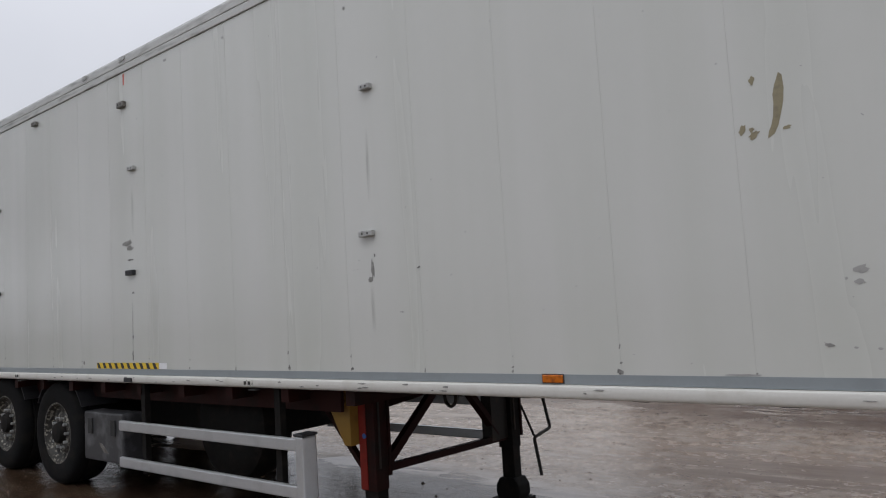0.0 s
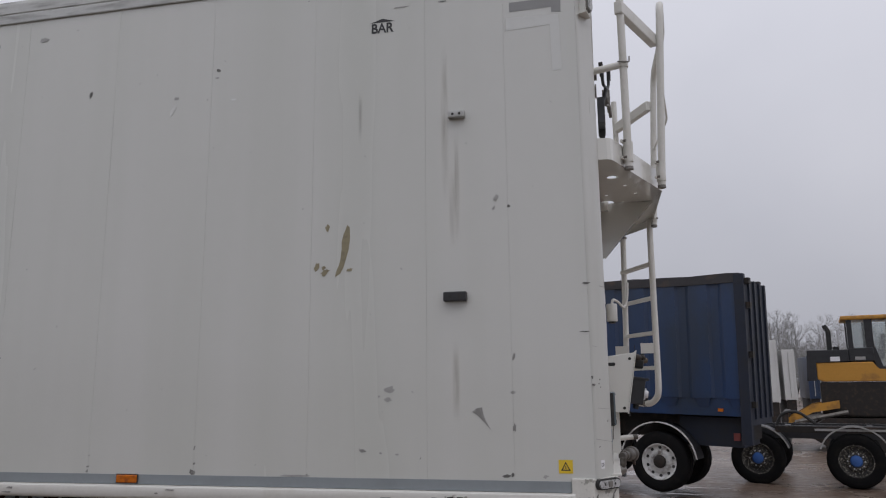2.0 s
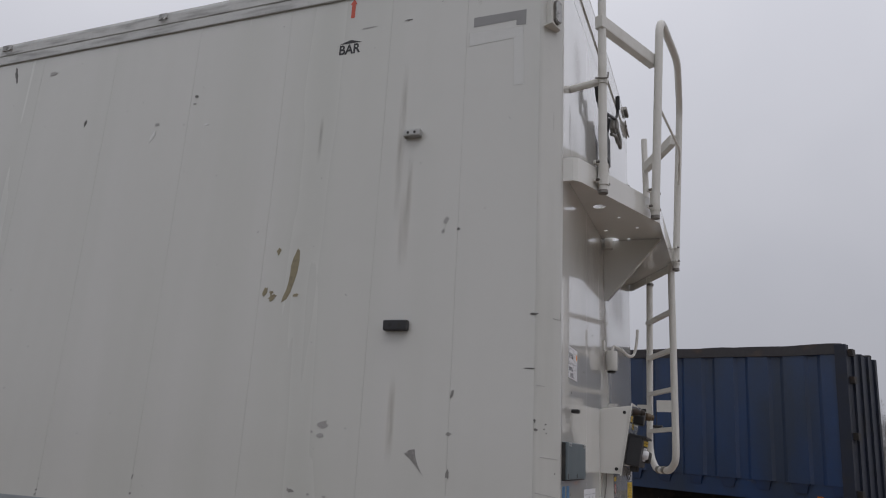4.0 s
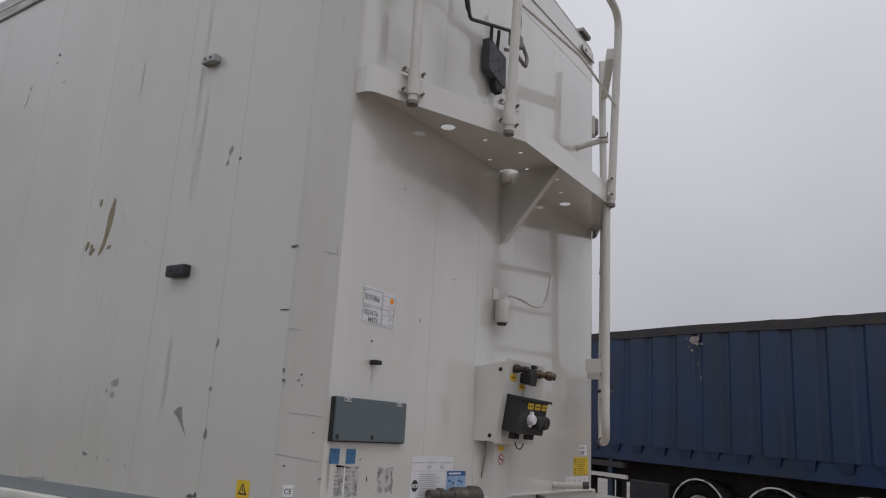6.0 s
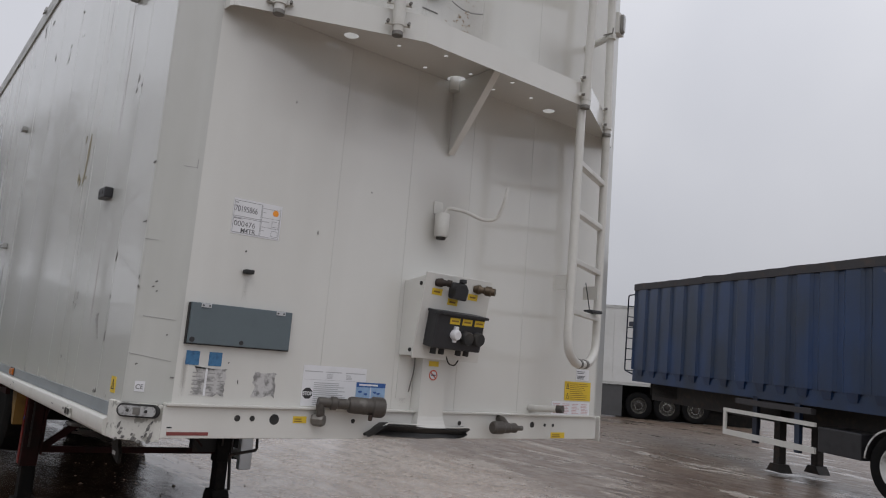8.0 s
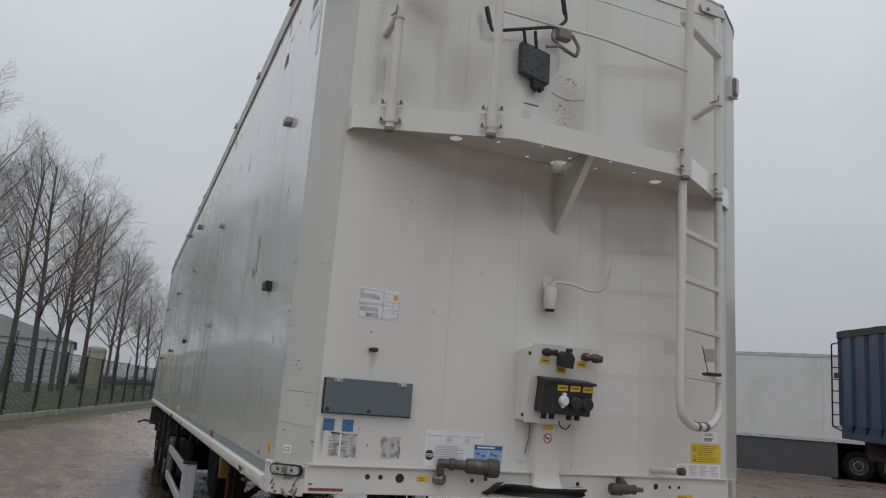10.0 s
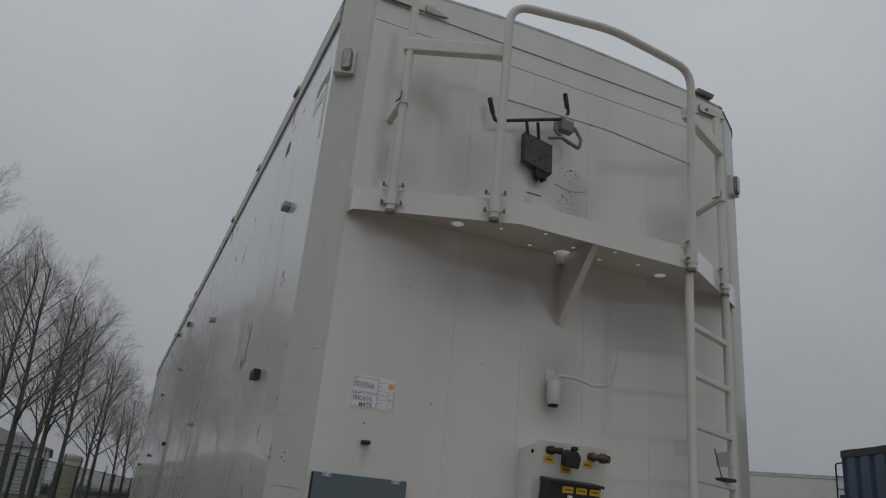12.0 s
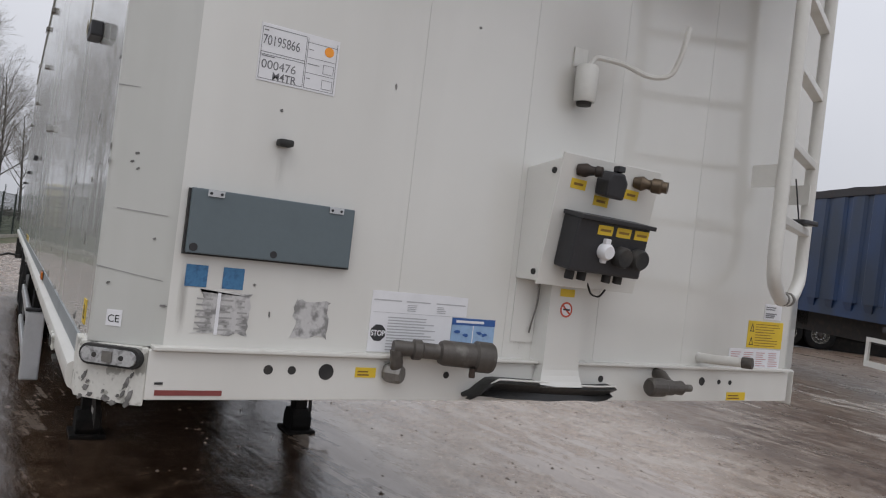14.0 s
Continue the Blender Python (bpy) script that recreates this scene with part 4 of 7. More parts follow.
def railing():
    p1, p2, p3, p4 = (0.155, 0.31), (0.348, 0.735), (0.37, 1.835), (0.17, 2.24)
    rail = part("railing", tube(B(), [(*p1, 2.62), (*p1, 3.77)], 0.0205, 12), white_steel, trailer, "white tubular guard railing above the platform", True)
    bm = B()
    tube(bm, [(*p2, 2.62), (0.4, 0.72, 3.757), (0.455, 1.28, 3.79), (0.43, 1.815, 3.745), (*p3, 2.62)], 0.0215, 12, bend=0.11)
    part("hoop", bm, white_steel, rail, smooth=True)
    for a, b in ((p1, p2), (p3, p4)):
        a, b = (Vector((*a, 3.475)), Vector((*b, 3.475)))
        d = (b - a).normalized()
        a, b = a - d * 0.03, b + d * 0.02
        nrm = Vector((d.y, -d.x, 0)) * 0.022
        bm = B()
        prism(bm, [a + nrm, b + nrm, b - nrm, a - nrm], (0, 0, 0.07), 0.006)
        part("cross_bar", bm, white_steel, rail)
    bm = B()
    tube(bm, [(0.382, 0.73, 3.232), (0.45, 1.25, 3.2), (0.405, 1.83, 3.19)], 0.007, 8, bend=0.06)
    part("middle_rail", bm, white_steel, rail, smooth=True)
    for y, (px, py) in ((0.3, p1), (2.225, p4)):
        bm = B()
        tube(bm, [(0.0, y, 3.165), (px - 0.02, py - 0.004, 3.19)], 0.0185, 12)
        tube(bm, [(px, py, 3.176), (px, py, 3.206)], 0.0255, 14)
        part("wall_stay", bm, white_steel, rail, smooth=True)
        bm = tube(B(), [(px - 0.03, py - 0.03, 3.2), (px + 0.03, py - 0.026, 3.194), (px + 0.032, py - 0.024, 3.225)], 0.004, 6, bend=0.008)
        part("stay_bolt", bm, grey_metal, rail, "thin bent bolt across the tube")
    for (px, py), d in ((p1, (0.4, 0.9)), (p2, (0.4, 0.9)), (p3, (-0.45, 0.89)), (p4, (-0.45, 0.89))):
        dv = Vector((*d, 0)).normalized()
        out = Vector((dv.y, -dv.x, 0)) * 1.0
        part("clamp_sleeve", tube(B(), [(px, py, 2.655), (px, py, 2.762)], 0.0255, 14), white_steel, rail, smooth=True)
        for z in (2.664, 2.752):
            c = Vector((px, py, z))
            wing = [c + dv * a + out * b for a, b in ((-0.052, -0.02), (-0.052, -0.008), (0.052, -0.008), (0.052, -0.02))]
            part("pipe_clamp", prism(B(), wing, (0, 0, 0.016), 0.002), white_steel, rail)
            for k in (-1, 1):
                b = c + dv * 0.043 * k + Vector((0, 0, 0.008))
                part("clamp_bolt", tube(B(), [b - out * 0.008, b + out * 0.008], 0.0065, 6), grey_metal, rail, "rusty grey bolt")
        part("tube_end", tube(B(), [(px, py, 2.615), (px, py, 2.63)], 0.023, 12), grey_metal, rail, "dark open tube end")
    bm = B()
    tube(bm, [(0.34, 1.845, 2.665), (0.335, 1.84, 1.52), (0.33, 1.855, 1.44), (0.29, 1.95, 1.388), (0.235, 2.05, 1.384)], 0.0215, 12, bend=0.05)
    ladder = part("ladder", bm, white_steel, trailer, "white tubular access ladder with a looped foot", True)
    bm = B()
    tube(bm, [(0.235, 2.05, 1.384), (0.185, 2.17, 1.392), (0.15, 2.255, 1.46), (0.14, 2.27, 1.53), (0.165, 2.245, 2.63), (0.15, 2.255, 3.73)], 0.0215, 12, bend=0.05)
    part("stile", bm, white_steel, ladder, smooth=True)
    for a, b in (((0.262, 2.0, 1.388), (0.246, 2.03, 1.388)), ((0.221, 2.087, 1.388), (0.205, 2.12, 1.388))):
        part("joint_sleeve", tube(B(), [a, b], 0.0245, 12), grey_metal, ladder, "dull metal joint sleeve", True)
    for z in (1.618, 1.858, 2.10, 2.342):
        a, b = Vector((0.335, 1.845, z)), Vector((0.145, 2.262, z))
        d = (b - a).normalized()
        nrm = Vector((d.y, -d.x, 0)) * 0.017
        part("rung", prism(B(), [a + nrm, b + nrm, b - nrm, a - nrm], (0, 0, 0.026), 0.003), white_steel, ladder)
    for y, x in ((1.83, 0.33), (2.235, 0.165)):
        bm = B()
        prism(bm, [(x - 0.1, y, 1.73), (x, y, 1.73), (x, y, 1.80), (x - 0.1, y, 1.80)], (0, 0.006, 0))
        part("wall_bracket", bm, white_steel, ladder)
    bm = B()
    box(bm, 0.175, 0.235, 2.12, 2.2, 1.648, 1.665, 0.005)
    tube(bm, [(0.2, 2.14, 1.66), (0.2, 2.10, 1.80)], 0.0026, 6)
    part("aerial", bm, black_plastic, ladder, "black whip aerial on a foot")


railing()


# ---- fittings on the front wall ----
def fittings():
    board = part("document_box", box(B(), 0.0, 0.024, 0.17, 0.575, 1.338, 1.488, 0.003), grey_board, trailer, "grey board flap with two pale hinges")
    part("back_gap", box(B(), 0.0005, 0.016, 0.1655, 0.577, 1.334, 1.486), black_rubber, board)
    for y0, y1 in ((0.205, 0.243), (0.505, 0.543)):
        h = part("hinge", box(B(), 0.0242, 0.0275, y0, y1, 1.472, 1.487), aluminium, board)
    for y, z, r in ((0.212, 1.479, 0.0035), (0.236, 1.479, 0.0035), (0.512, 1.479, 0.0035), (0.536, 1.479, 0.0035), (0.375, 1.353, 0.009), (0.186, 1.352, 0.01)):
        part("screw", disc(B(), (0.0278 if r < 0.005 else 0.0245, y, z), (1, 0, 0), r, 0.0012, 10), black_plastic, board)
    part("bump_stop", box(B(), 0.0, 0.035, 0.355, 0.392, 1.617, 1.634, 0.006), black_rubber, trailer, "small black rubber bump stop")
    run_plate("dirt_run", on_front, 0.36, 0.39, 1.5, 1.615, grey_run, trailer)
    # junction box
    pts = [(0.0, 1.36), (0.105, 1.36), (0.165, 1.712), (0.0, 1.69)]
    bm = B()
    prism(bm, [(x, 1.118, z) for x, z in pts], (0, 0.362, 0), 0.004)
    jb = part("junction_box", bm, white_front, trailer, "white sloping connection box for air and power lines")
    d = Vector((0.165 - 0.105, 0, 1.712 - 1.36)).normalized()
    nrm = Vector((d.z, 0, -d.x))

    def face(y, z, out):
        return Vector((0.105, y, 1.36)) + d * ((z - 1.36) / d.z) + nrm * out
    part("front_plate", prism(B(), [face(1.112, 1.352, 0), face(1.49, 1.352, 0), face(1.49, 1.725, 0), face(1.112, 1.725, 0)], nrm * 0.006, 0.002), white_front, jb)
    part("side_bolt", disc(B(), (0.13, 1.117, 1.675), (0, -1, 0), 0.009, 0.004, 10), black_rubber, jb)
    part("side_bolt", disc(B(), (0.085, 1.117, 1.385), (0, -1, 0), 0.009, 0.004, 10), black_rubber, jb)
    bm = B()
    prism(bm, [face(1.155, 1.412, 0.006), face(1.425, 1.408, 0.006), face(1.425, 1.562, 0.006), face(1.155, 1.566, 0.006)], nrm * 0.075, 0.008)
    sock = part("socket_block", bm, black_plastic, jb, "black plug socket block")
    part("lid_edge", prism(B(), [face(1.15, 1.56, 0.008), face(1.43, 1.556, 0.008), face(1.43, 1.568, 0.008), face(1.15, 1.572, 0.008)], nrm * 0.09, 0.002), black_plastic, sock)
    for y in (1.225, 1.295, 1.365):
        part("yellow_tag", prism(B(), [face(y, 1.522, 0.0815), face(y + 0.055, 1.522, 0.0815), face(y + 0.055, 1.549, 0.0815), face(y, 1.549, 0.0815)], nrm * 0.001), yellow_label, sock, "yellow tag")
        bm = B()
        prism(bm, [face(y + 0.008, 1.532, 0.083), face(y + 0.047, 1.532, 0.083), face(y + 0.047, 1.539, 0.083), face(y + 0.008, 1.539, 0.083)], nrm * 0.0004)
        part("tag_print", bm, ochre_paint, sock)
    bm = B()
    lathe(bm, [(0, 0.028), (0.018, 0.028), (0.024, 0.018), (0.024, 0)], face(1.262, 1.478, 0.081), nrm, 16)
    prism(bm, [face(1.252, 1.494, 0.081), face(1.272, 1.494, 0.081), face(1.272, 1.514, 0.081), face(1.252, 1.514, 0.081)], nrm * 0.014, 0.003)
    prism(bm, [face(1.254, 1.445, 0.081), face(1.27, 1.445, 0.081), face(1.27, 1.458, 0.081), face(1.254, 1.458, 0.081)], nrm * 0.014, 0.003)
    part("white_cap", bm, paper_white, sock, "white plastic socket cap", True)
    for y in (1.325, 1.39):
        bm = B()
        lathe(bm, [(0, 0.03), (0.026, 0.03), (0.031, 0.022), (0.031, 0)], face(y, 1.468, 0.081), nrm, 16)
        part("socket_lid", bm, black_rubber, sock, smooth=True)
    for y in (1.19, 1.235, 1.33, 1.375):
        part("cable_gland", tube(B(), [face(y, 1.412, 0.045), face(y, 1.384, 0.045)], 0.0135, 10), black_rubber, sock, smooth=True)
    bm = B()
    lathe(bm, [(0, -0.005), (0.016, -0.005), (0.02, 0.02), (0.014, 0.032), (0.012, 0.045), (0.016, 0.049), (0.014, 0.066), (0, 0.066)], face(1.175, 1.685, 0.006), nrm + Vector((0, 0.75, 0.1)), 14)
    part("air_valve", bm, dark_steel, jb, "dark air coupling", True)
    bm = B()
    lathe(bm, [(0, -0.005), (0.016, -0.005), (0.022, 0.02), (0.014, 0.035), (0.016, 0.046), (0.022, 0.05), (0.022, 0.075), (0.017, 0.08), (0.017, 0.094), (0, 0.094)], face(1.395, 1.682, 0.006), nrm + Vector((0, 0.7, 0.02)), 14)
    part("air_valve", bm, brass, jb, "brass air coupling", True)
    bm = B()
    prism(bm, [face(1.246, 1.628, 0.006), face(1.312, 1.622, 0.006), face(1.318, 1.672, 0.006), face(1.298, 1.698, 0.006), face(1.258, 1.698, 0.006), face(1.242, 1.672, 0.006)], nrm * 0.055, 0.008)
    box(bm, 0.2, 0.225, 1.27, 1.295, 1.69, 1.708, 0.004)
    part("plug_socket", bm, black_plastic, jb, "black capped power socket")
    for y, z in ((1.155, 1.632), (1.25, 1.596), (1.36, 1.63)):
        part("yellow_tag", prism(B(), [face(y, z, 0.0065), face(y + 0.056, z - 0.002, 0.0065), face(y + 0.056, z + 0.026, 0.0065), face(y, z + 0.028, 0.0065)], nrm * 0.001), yellow_label, jb, "yellow tag")
        part("tag_print", prism(B(), [face(y + 0.01, z + 0.01, 0.008), face(y + 0.044, z + 0.009, 0.008), face(y + 0.044, z + 0.016, 0.008), face(y + 0.01, z + 0.017, 0.008)], nrm * 0.0004), ochre_paint, jb)
    bm = B()
    tube(bm, [(0.11, 1.30, 1.37), (0.115, 1.315, 1.335), (0.12, 1.345, 1.33), (0.125, 1.36, 1.355)], 0.003, 6, bend=0.012)
    part("wire_loop", bm, dark_steel, jb)
    # cable channel below it
    bm = B()
    prism(bm, [(0.0, 1.205, 1.36), (0.055, 1.215, 1.36), (0.055, 1.352, 1.36), (0.0, 1.362, 1.36)], (0, 0, -0.245))
    for z0, z1, x0, x1, w0, w1 in ((1.1155, 1.099, 0.055, 0.0555, 0.0, 0.002), (1.099, 1.082, 0.0555, 0.058, 0.002, 0.005), (1.082, 1.066, 0.058, 0.0625, 0.005, 0.009), (1.066, 1.05, 0.0625, 0.069, 0.009, 0.014)):
        bmesh.ops.contextual_create(bm, geom=[bm.verts.new(p) for p in ((x0, 1.215 - w0, z0), (x0, 1.352 + w0, z0), (x1, 1.352 + w1, z1), (x1, 1.215 - w1, z1))])
        for y0, y1 in ((1.215 - w0, 1.215 - w1), (1.352 + w0, 1.352 + w1)):
            bmesh.ops.contextual_create(bm, geom=[bm.verts.new(p) for p in ((0.021, y0, z0), (x0, y0, z0), (x1, y1, z1), (0.021, y1, z1))])
    ch = part("cable_channel", bm, white_front, trailer, "white sheet-metal cable channel, flared at the foot")
    part("back_plate", box(B(), 0.0, 0.004, 1.123, 1.204, 1.172, 1.36), white_front, ch)
    part("back_plate", box(B(), 0.0, 0.004, 1.363, 1.40, 1.2, 1.36), white_front, ch)
    bm = B()
    lathe(bm, [(0.018, 0.0005), (0.0235, 0.0005), (0.0235, 0.0012), (0.018, 0.0012)], (0.0552, 1.279, 1.281), (1, 0, 0), 20)
    prism(bm, [(0.0556, 1.262, 1.292), (0.0556, 1.266, 1.296), (0.0556, 1.296, 1.27), (0.0556, 1.292, 1.266)], (0.0008, 0, 0))
    sign = part("no_smoking_sign", disc(B(), (0.0552, 1.279, 1.281), (1, 0, 0), 0.022, 0.0006, 20), paper_white, ch, "round no-smoking sticker")
    part("red_ring", bm, ink_red, sign)
    part("mark", prism(B(), [(0.0564, 1.266, 1.279), (0.0564, 1.292, 1.279), (0.0564, 1.292, 1.284), (0.0564, 1.266, 1.284)], (0.0003, 0, 0)), ink_black, sign)
    part("yellow_tag", prism(B(), [(0.0555, 1.25, 1.32), (0.0555, 1.305, 1.32), (0.0555, 1.305, 1.343), (0.0555, 1.25, 1.343)], (0.001, 0, 0)), yellow_label, ch, "yellow tag")
    part("hanging_wire", tube(B(), [(0.02, 1.196, 1.37), (0.02, 1.199, 1.3), (0.012, 1.19, 1.24), (0.012, 1.182, 1.2)], 0.0026, 6, bend=0.05), grey_metal, trailer, "loose grey wire")
    # bent vent tube
    bm = B()
    lathe(bm, [(0, -0.005), (0.03, -0.005), (0.033, 0.0), (0.034, 0.1), (0.03, 0.106), (0, 0.106)], (0.042, 1.268, 1.915), (0, 0, 1), 18)
    vent = part("vent_cap", bm, white_steel, trailer, "white capped vent with a bent tube", True)
    part("vent_base", box(B(), 0.0, 0.006, 1.242, 1.294, 2.022, 2.082, 0.002), white_steel, vent)
    part("vent_foot", lathe(B(), [(0, -0.012), (0.022, -0.012), (0.024, 0.0), (0, 0.0)], (0.042, 1.268, 1.911), (0, 0, 1), 14), dark_steel, vent)
    bm = B()
    tube(bm, [(0.045, 1.272, 2.015), (0.05, 1.285, 2.052), (0.085, 1.37, 2.045), (0.115, 1.455, 2.015), (0.135, 1.525, 2.03), (0.15, 1.545, 2.10), (0.155, 1.56, 2.19)], 0.0085, 8, bend=0.03)
    part("vent_tube", bm, white_steel, vent, smooth=True)
    # hydraulic and power couplings
    bm = B()
    lathe(bm, [(0, 0), (0.018, 0), (0.02, 0.006), (0.02, 0.05), (0.027, 0.055), (0.027, 0.075), (0.021, 0.08), (0.021, 0.125), (0.03, 0.13), (0.034, 0.14), (0.034, 0.225), (0.042, 0.232), (0.042, 0.275), (0.038, 0.282), (0.03, 0.28), (0.028, 0.25), (0, 0.25)], (0.05, 0.715, 1.146), (0.22, 1, -0.04), 20)
    cp = part("power_coupling", bm, coupling_iron, trailer, "heavy dark iron screw coupling lying on the lip", True)
    part("elbow", tube(B(), [(0.02, 0.735, 1.075), (0.045, 0.732, 1.085), (0.055, 0.728, 1.105), (0.055, 0.722, 1.14)], 0.017, 12), coupling_iron, cp, smooth=True)
    bm = B()
    lathe(bm, [(0, 0), (0.022, 0), (0.026, 0.008), (0.026, 0.04), (0.022, 0.05), (0, 0.05)], (0.02, 0.715, 1.075), (0.75, 0.6, 0), 8)
    part("hex_plug", bm, grey_metal, cp)
    part("bleed_nut", disc(B(), (0.118, 0.925, 1.094), (0, 0, -1), 0.009, 0.012, 8), dark_steel, cp)
    bm = B()
    lathe(bm, [(0, 0), (0.024, 0), (0.03, 0.008), (0.03, 0.06), (0.025, 0.066), (0.025, 0.1), (0.02, 0.105), (0.024, 0.14), (0.012, 0.15), (0.012, 0.185), (0, 0.185)], (0.085, 1.63, 1.058), (0.05, 1, 0.0), 18)
    cp = part("hydraulic_coupling", bm, coupling_iron, trailer, "dark hydraulic screw coupling")
    part("stub", tube(B(), [(0.0, 1.725, 1.095), (0.05, 1.725, 1.09), (0.085, 1.722, 1.065)], 0.018, 12), coupling_iron, cp, smooth=True)
    bm = B()
    tube(bm, [(0.0, 1.95, 1.15), (0.06, 1.955, 1.152), (0.15, 1.995, 1.158)], 0.017, 12)
    h = part("parking_handle", bm, white_steel, trailer, "white stub tube with a dark end", True)
    part("end_ring", tube(B(), [(0.148, 1.994, 1.158), (0.178, 2.006, 1.16)], 0.0195, 12), coupling_iron, h, smooth=True)
    # crumpled black flap under the channel
    bm = B()
    n = 22
    cols = []
    for i in range(n + 1):
        t = i / n
        y = 0.96 + 0.545 * t
        top = 1.018 + 0.046 * smooth(0, 0.16, t) - 0.014 * smooth(0.3, 0.75, t) + 0.002 * math.sin(t * 13)
        bot = 1.012 - 0.012 * smooth(0.1, 0.5, t) + 0.014 * smooth(0.93, 1.0, t) + 0.0015 * math.sin(t * 19)
        mid = 0.06 + 0.005 * math.sin(t * 7)
        cols.append([bm.verts.new(p) for p in ((0.022, y, top + 0.004), (mid, y, top), (mid + 0.012, y, top - 0.006), (0.045, y, (top + bot) / 2 - 0.004), (mid - 0.004, y, bot + 0.006), (0.03, y, bot), (0.022, y, (top + bot) / 2))])
    for a, b in zip(cols, cols[1:]):
        for k in range(7):
            bm.faces.new((a[k], a[(k + 1) % 7], b[(k + 1) % 7], b[k]))
    bm.faces.new(cols[0]), bm.faces.new(cols[-1][::-1])
    part("rubber_flap", bm, flap_rubber, trailer, "crumpled black rubber flap with a pale upper edge", True)
    part("flap_strip", tube(B(), [(0.063 + 0.005 * math.sin(t / 20 * 7), 0.975 + 0.53 * t / 20, 1.022 + 0.046 * smooth(0, 0.16, t / 20) - 0.014 * smooth(0.3, 0.75, t / 20) + 0.002 * math.sin(t / 20 * 13)) for t in range(2, 21)], 0.0032, 6), white_steel, trailer)
    for y, z, r in ((0.397, 1.073, 0.011), (0.457, 1.073, 0.010), (0.548, 1.071, 0.019), (0.905, 1.07, 0.009), (1.482, 1.069, 0.01), (1.958, 1.068, 0.014), (2.048, 1.067, 0.008), (2.108, 1.066, 0.008)):
        part("beam_hole", lathe(B(), [(0, 0.0008), (r * 0.86, 0.0008), (r, 0.0016), (r * 1.08, 0.0004)], (0.02, y, z), (1, 0, 0), 16), black_rubber, trailer)
    # black hanging bracket on the upper front
    bm = B()
    tube(bm, [(0.045, 0.812, 3.435), (0.055, 0.845, 3.31), (0.085, 1.225, 3.428), (0.095, 1.265, 3.47), (0.1, 1.235, 3.575)], 0.0095, 8, bend=0.02)
    rack = part("cable_rack", bm, black_plastic, trailer, "black hose rack with a perforated plate", True)
    part("grip", tube(B(), [(0.044, 0.811, 3.44), (0.05, 0.832, 3.355)], 0.013, 8), black_rubber, rack, smooth=True)
    part("grip", tube(B(), [(0.1, 1.234, 3.58), (0.098, 1.252, 3.50)], 0.013, 8), black_rubber, rack, smooth=True)
    for y0, y1 in ((1.02, 1.05), (1.09, 1.115)):
        part("strut", tube(B(), [(0.072, y0, 3.37), (0.05, y1, 3.27)], 0.009, 8), black_plastic, rack, smooth=True)
    bm = B()
    prism(bm, [(0.015, 1.025, 3.305), (0.015, 1.195, 3.27), (0.015, 1.198, 3.1), (0.015, 1.15, 3.105), (0.015, 1.03, 3.135)], (0.045, 0, 0), 0.005)
    pl = part("perforated_plate", bm, plate_grey, rack)
    for y, z in ((1.06, 3.255), (1.1, 3.28), (1.12, 3.225), (1.06, 3.19), (1.12, 3.165), (1.16, 3.195), (1.09, 3.145), (1.16, 3.125)):
        part("hole", disc(B(), (0.0605, y, z), (1, 0, 0), 0.0065, 0.0008, 10), black_rubber, pl)
    bm = B()
    prism(bm, [(0.02, 1.1, 3.12), (0.02, 1.175, 3.1), (0.02, 1.17, 3.06), (0.02, 1.15, 3.05), (0.02, 1.145, 3.085), (0.02, 1.13, 3.05), (0.02, 1.105, 3.07)], (0.035, 0, 0), 0.004)
    part("lower_hook", bm, black_rubber, rack)
    bm = B()
    box(bm, 0.05, 0.1, 1.22, 1.30, 3.36, 3.43, 0.008)
    tube(bm, [(0.07, 1.16, 3.30), (0.09, 1.23, 3.315), (0.1, 1.33, 3.27), (0.1, 1.345, 3.33), (0.085, 1.31, 3.40)], 0.01, 8, bend=0.02)
    tube(bm, [(0.075, 1.2, 3.42), (0.08, 1.19, 3.35), (0.09, 1.28, 3.29)], 0.009, 8, bend=0.02)
    part("latch", bm, grey_metal, rack, "grey spring latch")
    part("old_bolt_scar", plate(B(), on_front, 1.08, 1.17, 2.985, 2.992), chip_dark, trailer)


fittings()


